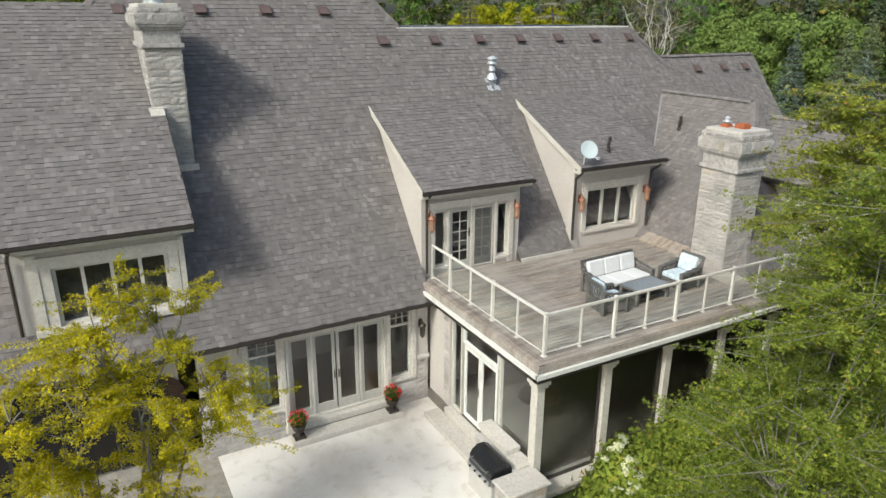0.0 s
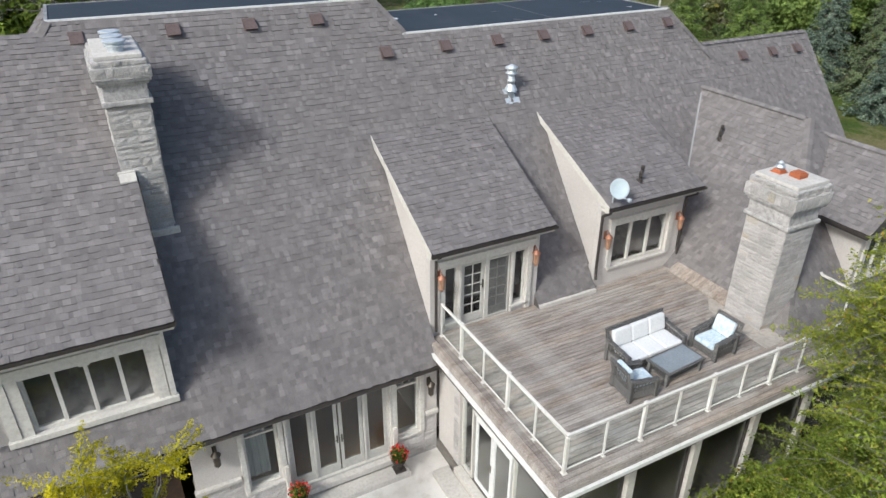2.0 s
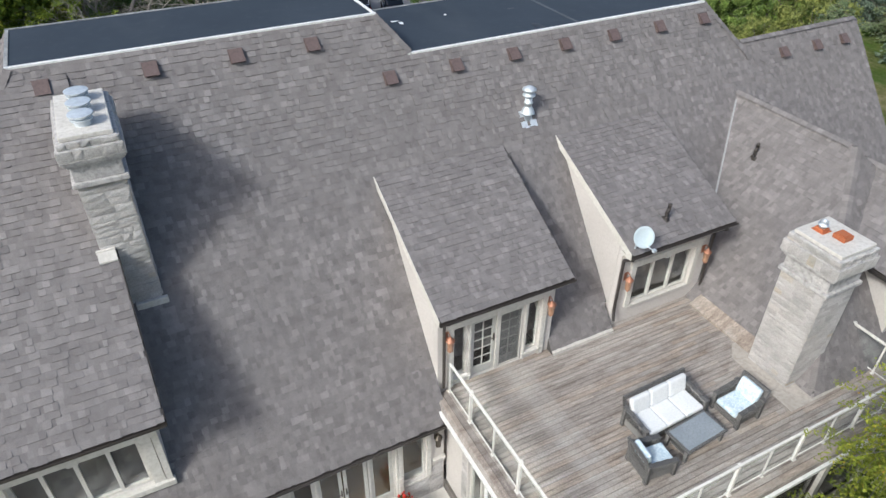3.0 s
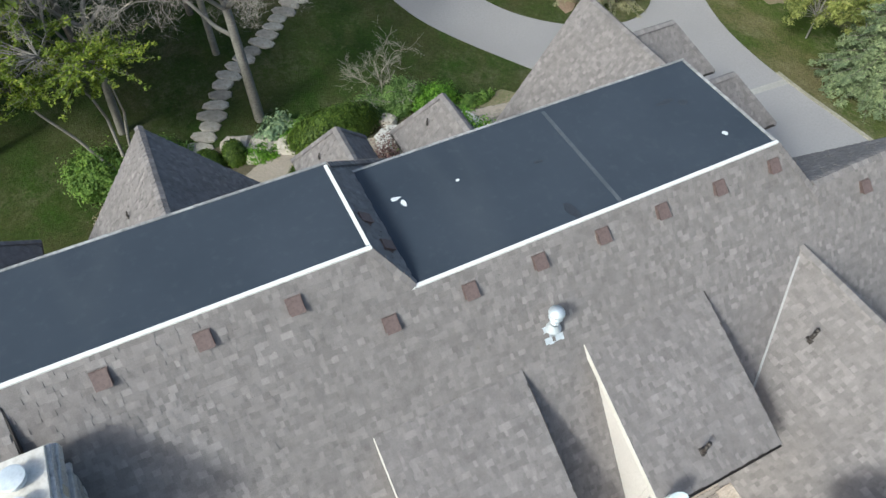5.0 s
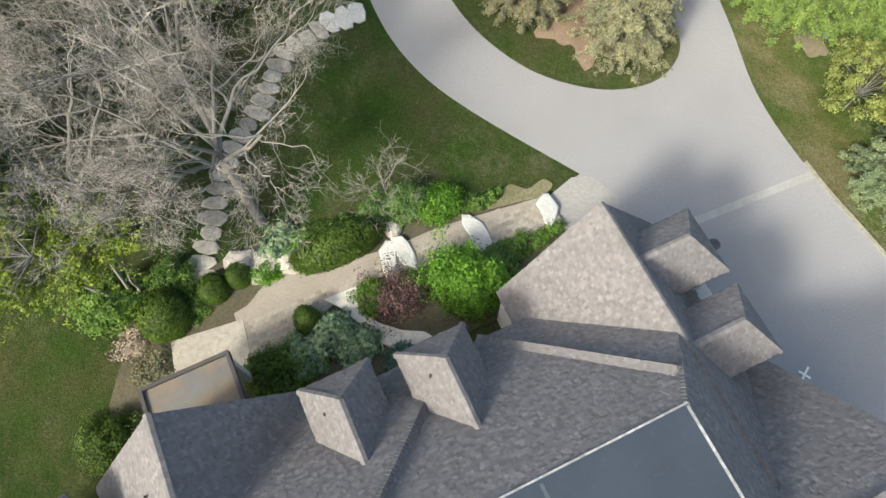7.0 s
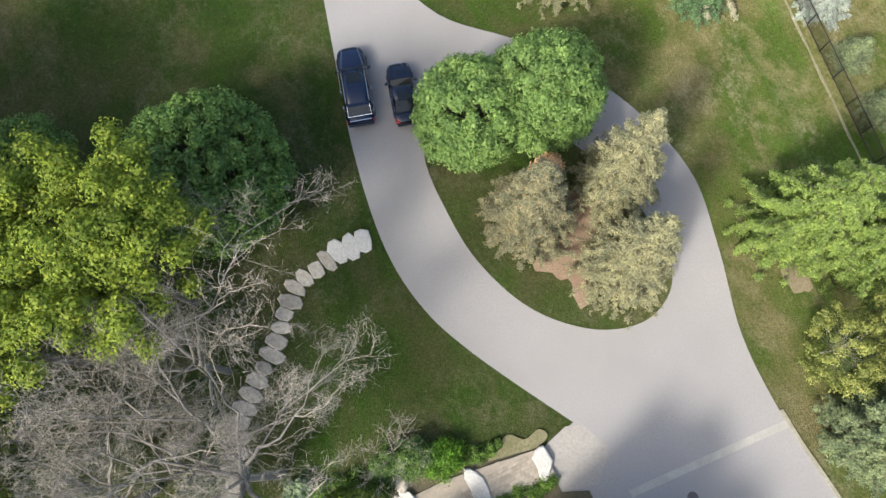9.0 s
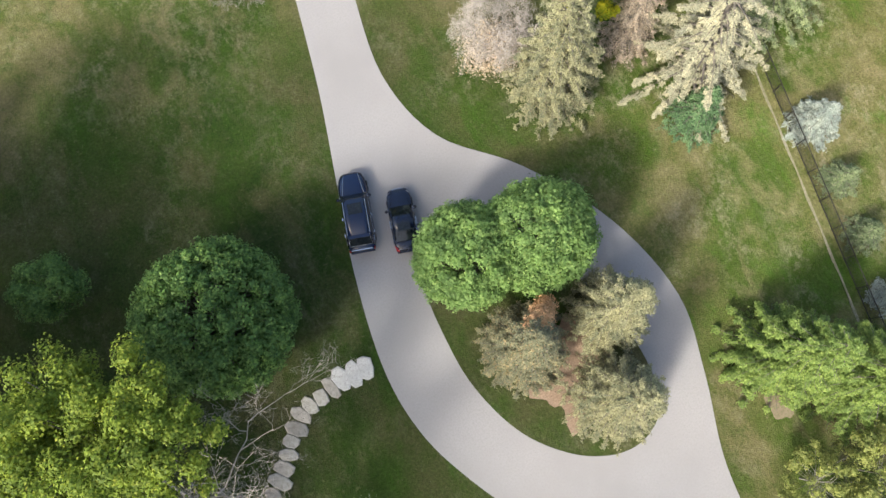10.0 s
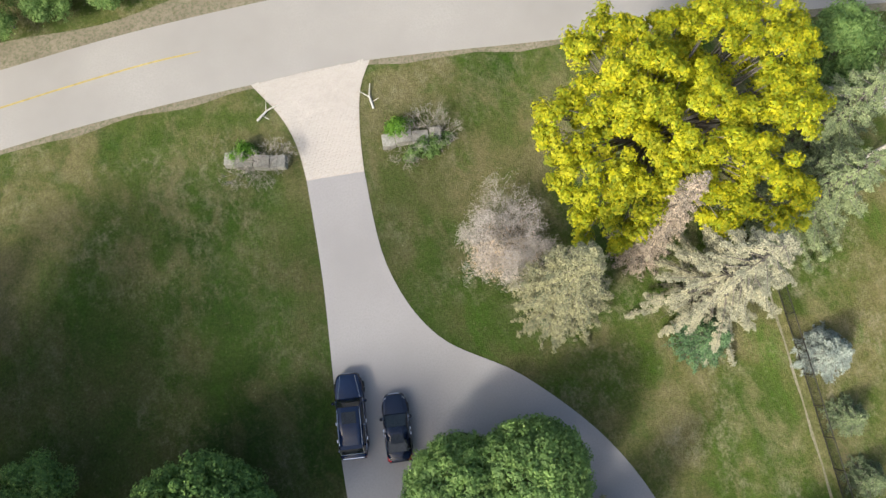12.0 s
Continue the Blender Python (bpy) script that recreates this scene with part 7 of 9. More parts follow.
# shrubs before the entrance
shrub("hedge", "clipped dense green hedge beside the path", gz(11.4, 39.6), 2.15, .95, 1.25, L_HEDGE, 18000, .11, 160, jag=.12, shell=.6)
shrub("lime_shrub", "bright lime green shrub beside the garage", gz(16.1, 35.1), 1.35, 1.4, 2.3, L_LIME, 11000, .12, 161, jag=.55, shell=.3)
shrub("purple_shrub", "airy purple-leaved shrub beside the path", gz(12.95, 36.0), 1.55, 1.45, 1.8, L_PURPLE, 2900, .09, 162, shell=.02, jag=.5)
shrub("lime_shrub", "low lime green shrub under the purple shrub", gz(11.85, 36.4), .5, .7, .6, L_LIME, 2600, .1, 187)
shrub("boxwood", "round clipped boxwood beside the steps", gz(5.45, 40.1), .75, .75, .85, L_HEDGE, 5000, .08, 163, "boxwoods", jag=.04, shell=.7)
shrub("boxwood", "round clipped boxwood beside the steps", gz(6.75, 40.2), .6, .6, .95, L_HEDGE, 4200, .08, 164, "boxwoods", jag=.04, shell=.7)
shrub("boxwood", "round clipped boxwood in the entrance bed", gz(8.9, 36.7), .62, .62, 1.3, L_HEDGE, 4200, .08, 165, "boxwoods", jag=.04, shell=.7)
shrub("large_shrub", "broad dark green clipped shrub", gz(3.1, 39.8), 1.2, 1.25, 1.2, L_HEDGE, 9000, .1, 166, jag=.06, shell=.7)
shrub("flowering_shrub", "loose green shrub with pale blossoms", gz(1.0, 41.4), 1.5, 1.2, 1.2, L_DARK, 7000, .14, 167)
shrub("lime_shrub", "yellow-green shrub beside the lawn", gz(16.8, 39.6), 1.1, .9, .9, L_LIME, 5000, .1, 168, jag=.35)
shrub("green_shrub", "green shrub beside the lawn", gz(15.2, 40.3), 1.2, .9, 1.0, L_DECID, 5000, .1, 169)
shrub("blue_shrub", "small rounded blue-green shrub in the entrance bed", gz(12.0, 33.3), .75, .7, .8, L_BLUEHOSTA, 2600, .1, 193)
shrub("hosta", "pale variegated hosta clump among the rocks", gz(9.0, 41.0), .85, .75, .6, L_HOSTA, 1600, .2, 170, "hostas")
shrub("hosta", "pale variegated hosta clump in the entrance bed", gz(10.4, 34.7), .85, .8, .6, L_HOSTA, 3000, .24, 171, "hostas")
shrub("hosta", "pale variegated hosta clump in the entrance bed", gz(8.3, 35.3), 1.0, .8, .6, L_HOSTA, 2600, .22, 172, "hostas")
shrub("groundcover", "low dark green planting before the entrance", gz(7.6, 35.2), 1.5, 1.0, .55, L_DARK, 5000, .12, 173)
shrub("groundcover", "low yellow-green planting beside the rocks", gz(7.9, 39.8), .8, .5, .4, L_LIME, 2200, .1, 174)
shrub("groundcover", "low green planting under the purple shrub", gz(12.0, 36.6), .8, .7, .5, L_LIME, 2200, .1, 175)
shrub("groundcover", "low grey-green planting beside the garage path", gz(19.4, 36.0), 2.2, .6, .45, L_DARK, 3600, .1, 176)
shrub("green_shrub", "tall green shrub at the house corner", gz(-.8, 35.4), 1.2, 1.1, 1.0, L_HEDGE, 5000, .1, 177)
bare_tree("bare_shrub", "small leafless shrub behind the hedge", gz(14.6, 40.9), 3.4, 2.0, 178, 3, 4, .05, M_TWIG, 8, low=.1)
shrub("hosta", "large blue-green hosta clump in the entrance bed", gz(9.6, 35.7), 1.0, .9, .8, L_HOSTA, 3600, .22, 180, "hostas")
shrub("groundcover", "low dark green planting before the entrance", gz(6.5, 35.2), 1.0, .9, .8, L_HEDGE, 4500, .12, 181)
shrub("groundcover", "low green planting beside the path", gz(15.9, 36.0), 1.5, .6, .5, L_DARK, 3600, .1, 182)
shrub("groundcover", "low green planting beside the path", gz(17.8, 35.6), 1.6, .8, .5, L_DECID, 4000, .1, 183)
shrub("groundcover", "low green planting beside the rocks", gz(10.2, 40.6), 1.4, .6, .5, L_DARK, 3600, .1, 184)
shrub("groundcover", "loose green planting beside the steps", gz(3.6, 41.4), 1.3, 1.0, .7, L_DARK, 4200, .11, 185)
shrub("groundcover", "low dry planting beside the landing", gz(1.3, 39.2), 1.2, .7, .3, L_DEAD2, 1800, .1, 186, shell=.1)
shrub("groundcover", "low brown-green planting beside the landing", gz(1.9, 37.6), 1.0, 1.2, .35, L_BROWNSPRUCE, 2600, .1, 188, shell=.1)
shrub("groundcover", "low green planting beside the steps", gz(4.4, 39.9), .5, .8, .4, L_DARK, 1800, .1, 189)
shrub("groundcover", "low green planting along the hedge", gz(9.6, 40.3), .9, .5, .45, L_LIME, 2000, .1, 190)
shrub("green_shrub", "loose green shrub behind the path", gz(13.6, 40.3), 1.1, .8, .9, L_DECID, 4200, .11, 191, jag=.4)
shrub("groundcover", "low green planting along the path", gz(18.9, 38.9), 1.2, .4, .3, L_DARK, 1800, .1, 192)

# ---- trees close to the patio ----
def open_tree(name, label, at, crowns, mat, n, size, seed, clump=0.3, stems=5, r=0.06, bark=None, per=26, category="tree", fork=0.8):
    """Several stems that branch through uneven crowns (centre, radii), with small leaves set along the twigs."""
    rng = random.Random(seed)
    g = np.random.default_rng(seed)
    e = thing(name, label, category, at=at)
    base = Vector(at)
    rows, cs = [], []
    for ci, (c, rad) in enumerate(crowns):
        c = Vector(c) - base
        pts = [Vector(p) for p in crown_centres(per, c.x, c.y, c.z, *rad, seed + ci, -1.0, .3)]
        forks = []
        for k in range(stems):
            a = 6.283 * k / stems + rng.uniform(-.5, .5)
            q = Vector((c.x + math.cos(a) * rad[0] * .35, c.y + math.sin(a) * rad[1] * .35, c.z - rad[2] * rng.uniform(.1, .5)))
            o = Vector((math.cos(a) * .12, math.sin(a) * .12, -.15))
            L = (q - o).length
            bow = Vector((rng.gauss(0, 1), rng.gauss(0, 1), 0)) * L * .07
            way = [o.lerp(q, f / 5) + bow * math.sin(f / 5 * 3.14) + Vector((rng.gauss(0, 1), rng.gauss(0, 1), 0)) * (L * .018 if 0 < f < 5 else 0) for f in range(6)]
            rows += [(way[f], way[f + 1], r * (1 - .13 * f), r * (1 - .13 * (f + 1))) for f in range(5)]
            forks += way[3:]
        for p in pts:
            o = min(forks, key=lambda v: (v - p).length + (2 if v.z > p.z + .3 else 0))
            m_ = o.lerp(p, .55) + Vector((rng.uniform(-.15, .15), rng.uniform(-.15, .15), rng.uniform(-.05, .25)))
            rows += [(o, m_, r * .4, r * .22), (m_, p, r * .22, .006)]
            out = Vector((p.x - o.x, p.y - o.y, 0))
            out = out.normalized() if out.length > .05 else Vector((1, 0, 0))
            for _ in range(5):
                b_ = m_.lerp(p, rng.uniform(.25, 1.0))
                q = b_ + (out * rng.uniform(.2, 1.0) + Vector((rng.gauss(0, .7), rng.gauss(0, .7), rng.gauss(.02, .22)))) * clump * 2.0
                rows.append((b_, q, .008, .003))
                cs.append((b_, q))
    limbs(rows, bark or M_GREYBARK, e, "limb_frame", "thin grey branches")
    p, nr = spray_points(cs, int(n * 2.35), clump, seed)
    link_me("foliage", leaf_mesh("foliage", p, nr, size * .74, .5, seed, spike=True), mat, e)
    return e


def spray_points(twigs, n, clump, seed):
    """Points in flat feathered sprays along the twigs, and normals that face up."""
    g = np.random.default_rng(seed)
    a = np.array([tuple(t[0]) for t in twigs])
    b = np.array([tuple(t[1]) for t in twigs])
    k = g.integers(0, len(a), n)
    t = g.uniform(.05, 1.12, (n, 1))
    d = b - a
    side = np.stack([-d[:, 1], d[:, 0], np.zeros(len(d))], 1)
    side /= np.linalg.norm(side, axis=1)[:, None] + 1e-6
    wide = clump * .34 * np.sin(np.clip(t, 0, 1) * 2.6 + .35)
    p = a[k] + d[k] * t + side[k] * wide * g.uniform(-1, 1, (n, 1)) + g.normal(0, clump * .10, (n, 3))
    p[:, 2] -= (.12 * clump * t ** 2)[:, 0]
    return p, g.normal(0, .45, (n, 3)) + np.array([0, 0, .9])


open_tree("locust_tree", "small multi-stemmed locust with yellow autumn leaves", (-1.2, 13.2, -.05), [((-1.0, 13.4, 5.7), (1.4, 1.1, 1.3)), ((-2.5, 13.3, 4.7), (1.4, 1.1, 1.2)), ((-.45, 13.2, 4.4), (1.45, 1.0, .9)), ((-1.5, 13.2, 2.9), (1.3, 1.0, .9))], L_LOCUST, 31000, .068, 301, .30, 2, .05, per=22)
open_tree("locust_shrub", "low yellow-green locust shoots beside the patio", (.1, 11.6, -.05), [((.3, 11.7, 1.3), (1.2, .7, .8))], L_LOCUST, 9000, .06, 302, .28, 4, .03, per=26, category="shrub")
open_tree("green_tree", "light green tree with thin grey branches beside the patio", (7.9, 7.0, ground_z(7.9, 7.0)), [((8.0, 7.0, 4.4), (1.6, 1.6, 2.3)), ((8.9, 6.2, 3.0), (1.9, 1.6, 2.2)), ((8.7, 6.6, 7.4), (1.2, 1.1, 2.0))], L_GREEN, 42000, .082, 303, .38, 2, .03, per=46)
open_tree("green_tree", "light green tree with thin grey branches below the deck", (12.4, 9.6, ground_z(12.4, 9.6)), [((12.7, 9.2, 4.6), (1.5, 1.3, 2.0)), ((12.7, 9.6, 2.2), (2.5, 1.6, 2.4))], L_GREEN, 33000, .082, 304, .40, 2, .03, per=46)
open_tree("green_tree", "light green tree with thin grey branches below the deck", (15.2, 9.4, ground_z(15.2, 9.4)), [((15.2, 9.4, 5.2), (1.9, 1.8, 2.4)), ((16.4, 9.6, 2.6), (2.3, 2.0, 2.2))], L_GREEN, 28000, .10, 305, .40, 2, .035, per=54)
open_tree("green_tree", "light green tree on the falling ground below the deck", (18.6, 10.2, ground_z(18.6, 10.2)), [((18.6, 10.2, 4.6), (2.2, 2.0, 3.0)), ((20.4, 11.0, 3.2), (2.2, 2.0, 2.6))], L_GREEN, 34000, .10, 306, .44, 2, .035, per=50)
open_tree("tall_green_tree", "tall thin green tree with yellowing sprays beside the deck", (11.4, 8.3, ground_z(11.4, 8.3)), [((12.7, 10.6, 6.7), (1.6, .5, .6)), ((11.5, 9.2, 8.2), (1.2, .7, .8)), ((11.9, 9.1, 9.0), (1.1, .7, .6)), ((12.1, 9.0, 7.3), (1.5, .8, .9)), ((11.8, 8.8, 5.8), (2.2, 1.2, 1.4))], L_YSPRAY, 19000, .095, 307, .36, 1, .03, per=22)
shrub("green_shrub", "broad light green shrub below the deck", gz(11.2, 10.9), 2.3, 1.0, 2.3, L_GREEN, 16000, .10, 310, jag=.3)
shrub("green_shrub", "light green shrub beside the barbecue counter", gz(9.9, 9.4), 1.5, 1.2, 2.0, L_GREEN, 12000, .09, 311, jag=.35)
shrub("green_shrub", "broad light green shrub below the deck", gz(14.6, 10.9), 2.3, 1.0, 2.6, L_GREEN, 14000, .10, 312, jag=.3)
shrub("hydrangea", "green hydrangea with round white flower heads", gz(8.95, 11.3), 1.25, .85, 1.15, L_GREEN, 7000, .14, 313)
_hyd = thing("hydrangea_blossom", "white hydrangea flower heads on their shrub", "flowers", kind="stuff", at=gz(8.95, 11.3))
_hr = np.random.default_rng(314)
_hp = []
for _k in range(24):
    _d = Vector((_hr.normal(-.4, .6), _hr.normal(-.5, .6), .9)).normalized()
    _hp.append((_d.x * 1.3, _d.y * .95, _d.z * 1.2 + .36))
_p, _n = cluster_points(_hp, 4800, .085, 315)
link_me("petals", leaf_mesh("petals", _p, _n, .045, .9, 315), L_WHITE, _hyd)


open_tree("lime_tree", "leaning yellow-green tree beside the stone steps", (2.0, 41.0, ground_z(2.0, 41.0)), [((0.3, 41.2, 6.4), (2.6, 2.2, 1.3)), ((2.3, 40.7, 5.8), (1.5, 1.3, .8)), ((-1.6, 42.0, 6.0), (1.8, 1.6, 1.4))], L_YGREEN, 9000, .20, 309, .46, 1, .09, per=26)


# ---- woods beyond the road and to the east ----
def woods(name, label, spots, mat, seed, per=1150, size=0.50, conic=False, low_wood=False, tall=False):
    g = np.random.default_rng(seed)
    e = thing(name, label, "woods", kind="stuff")
    P, N, rows = [], [], []
    for k, (x, y) in enumerate(spots):
        z = ground_z(x, y)
        h = g.uniform(2.5, 4.5) if low_wood else g.uniform(23, 27) if tall else g.uniform(14, 20)
        rx = g.uniform(2.4, 3.4) if conic else g.uniform(3.0, 4.6)
        rows.append((Vector((x, y, z - .3)), Vector((x + g.normal(0, .4), y + g.normal(0, .4), z + h * .8)), .2, .06))
        if conic:
            t = g.uniform(0, 1, per) ** .7
            a = g.uniform(0, 6.283, per)
            lay = np.floor(t * 14) / 14
            rr = rx * (1 - t) ** .8 * g.uniform(.5, 1, per) ** .5 * (.75 + .5 * (t * 14 % 1))
            P.append(np.stack([x + rr * np.cos(a), y + rr * np.sin(a), z + h * (1 - (1 - t)) * .96 + .04 * h], 1))
            N.append(np.stack([np.cos(a) * .6, np.sin(a) * .6, np.full(per, .9)], 1))
        else:
            cs = crown_centres(26, x, y, z + h * .58, rx, rx, h * .42, seed * 100 + k, -1, .35)
            p, n = cluster_points(cs, per, .95, seed * 100 + k)
            P.append(p)
            N.append(n)
    limbs(rows, M_BARK, e, "trunks")
    link_me("crowns", leaf_mesh("crowns", np.concatenate(P), np.concatenate(N), size, .7, seed, spike=True), mat, e)


def _spots():
    g = np.random.default_rng(77)
    out = []
    for y in (99.5, 105, 111, 118):
        for x in np.arange(-44, 150, 5.2):
            out.append((float(x + g.normal(0, 1.3)), float(y - max(0, x - 40) * .27 + g.normal(0, 1.0))))
    for x in (66, 72, 79, 87, 96):
        for y in np.arange(14, 62, 5.0):
            out.append((float(x + g.normal(0, 1.2)), float(y + g.normal(0, 1.4))))
    for x in (-11, -17, -24, -32):
        for y in np.arange(46, 71, 6.5):
            out.append((float(x + g.normal(0, 1.2)), float(y + g.normal(0, 1.4))))
    return [p for p in out if not (56 < p[0] < 66 and 62 < p[1] < 74)]
_sp = _spots()
for _k, (_x, _y, _h, _r) in enumerate(((51.5, 32.5, 9.5, 3.0), (55.5, 36.5, 11, 3.3), (53.0, 28.0, 10, 3.0), (58.5, 32.0, 12, 3.4), (56.0, 41.5, 10.5, 3.0), (61.0, 38.0, 12, 3.4))):
    conifer("boundary_spruce", "grey-green spruce in the eastern tree belt", gz(_x, _y), _h, _r, L_PINE if _k % 2 else L_BLUEGREEN, 450 + _k, 20, .22, 1.6, group="spruces of the eastern tree belt", hang=.2)
for _k, (_x, _y, _h) in enumerate(((60.5, 45.0, 12.0), (62.5, 50.5, 13.0), (58.0, 48.5, 10.0), (64.5, 56.5, 13.5), (63.0, 42.0, 12.5))):
    broad_tree("boundary_tree", "light green broadleaf tree in the eastern tree belt", gz(_x, _y), _h, 3.6, 3.6, _h * .42, L_LARCH, 9000, .34, 460 + _k, 60, 1.1, group="trees of the eastern tree belt", low=-.9)
woods("understorey", "dark green understorey of the eastern woods", [(64.0 + 3.4 * (i % 3), 22.0 + 2.1 * i) for i in range(20)], L_FOREST, 406, 700, .5, low_wood=True)
# unseen row, added only to throw shade across the west lawn
woods("lawn_shade_trees", "unseen tall trees added to shade the lawn edge", [(-3.8 + .5 * (i % 2), 56.0 + 4.6 * i) for i in range(5)], L_FOREST, 405, 2600, .42)
# added out of view; heights chosen for how far their shadows reach
woods("shade_woods", "unseen tall trees added to shade the lawn from the west", [(-12.5 - 5 * (i % 2), 44.0 + 3.4 * i) for i in range(8)], L_FOREST, 407, 1500, .8, tall=True)
woods("green_woods", "green mixed woods beyond the road", [p for i, p in enumerate(_sp) if i % 9 in (0, 1, 3, 5, 7)], L_FOREST, 401)
woods("light_green_woods", "lighter green trees in the woods", [p for i, p in enumerate(_sp) if i % 9 in (2, 8)], L_DARK, 404)
woods("yellow_woods", "yellowing trees in the woods", [p for i, p in enumerate(_sp) if i % 18 == 4], L_YGREEN, 402, 1100, .48)
woods("spruce_woods", "dark spruces in the woods", [p for i, p in enumerate(_sp) if i % 9 == 6 or i % 18 == 13], L_CONIF, 403, 1300, .46, True)
for _x, _y, _h, _r, _s in ((7.6, 96.0, 5.0, 2.3, 1), (11.2, 95.9, 4.2, 2.0, 2), (15.2, 95.4, 2.8, 1.6, 3)):
    broad_tree("roadside_tree", "light green young tree beside the road", gz(_x, _y), _h, _r, _r, _h * .42, L_DECID, 9000, .16, 470 + _s, 50, .6, .1, low=-.8, group="young trees beside the road")
M_BIRCH = material("birch_bark", two_scale((.55, .53, .48), (.66, .64, .60), (.3, .28, .25), 1, 5, .2), .8)
for _x, _y, _s in ((61.5, 63.0, 1), (63.0, 64.5, 2), (59.8, 65.0, 3)):
    bare_tree("bare_birch", "pale leafless birch before the woods", gz(_x, _y), 14.5, 3.2, 420 + _s, 3, 3, .16, M_BIRCH, 7, low=.3)

# ---- parked cars ----
def car_paint(name, c):
    m = material(name, plain(c, .1, 2, 0), .10, 0, .25)
    m.node_tree.nodes["Principled BSDF"].inputs["Coat Weight"].default_value = .45
    m.node_tree.nodes["Principled BSDF"].inputs["Coat Roughness"].default_value = .03
    return m
M_NAVY = car_paint("navy_car_paint", (.006, .014, .042))
M_BLACKCAR = car_paint("black_car_paint", (.005, .010, .028))
M_TINT = material("tinted_glass", plain((.010, .014, .017), .1, 2, 0), .03, 0, .45)
M_TYRE = material("tyre_rubber", plain((.02, .02, .02), .2), .9)
M_RIM = material("alloy_rim", plain((.45, .45, .46), .1), .3, .9)
M_CHROME = material("chrome_trim", plain((.72, .72, .73), .05), .15, 1)
M_LAMP = material("headlight_lens", plain((.72, .74, .76), .05), .12, .2, .8)
M_RED = material("tail_light_lens", plain((.30, .010, .012), .1), .2, 0, .5)


def loft(rings, caps=True):
    bm = bmesh.new()
    vs = [[bm.verts.new(p) for p in r] for r in rings]
    n = len(vs[0])
    for a, b in zip(vs, vs[1:]):
        for i in range(n):
            j = (i + 1) % n
            bm.faces.new((a[i], a[j], b[j], b[i]))
    if caps:
        bm.faces.new(vs[0][::-1])
        bm.faces.new(vs[-1])
    bmesh.ops.recalc_face_normals(bm, faces=bm.faces)
    return bm


def body_ring(y, w, z0, zs, zt):
    half = [(w * .90, z0), (w * .985, z0 + .10), (w, (z0 + zs) / 2), (w * .975, zs), (w * .90, zs + (zt - zs) * .55), (w * .62, zt), (w * .2, zt + .015)]
    return [(x, y, z) for x, z in half] + [(-x, y, z) for x, z in half[::-1]]


def panel(p, t=.012):
    """A thin plate on four or more corners, standing proud along its normal."""
    p = [Vector(q) for q in p]
    n = (p[1] - p[0]).cross(p[2] - p[0]).normalized()
    bm = bmesh.new()
    a = [bm.verts.new(q - n * .02) for q in p]
    b = [bm.verts.new(q + n * t) for q in p]
    bm.faces.new(a[::-1])
    bm.faces.new(b)
    for i in range(len(p)):
        j = (i + 1) % len(p)
        bm.faces.new((a[i], a[j], b[j], b[i]))
    return bm


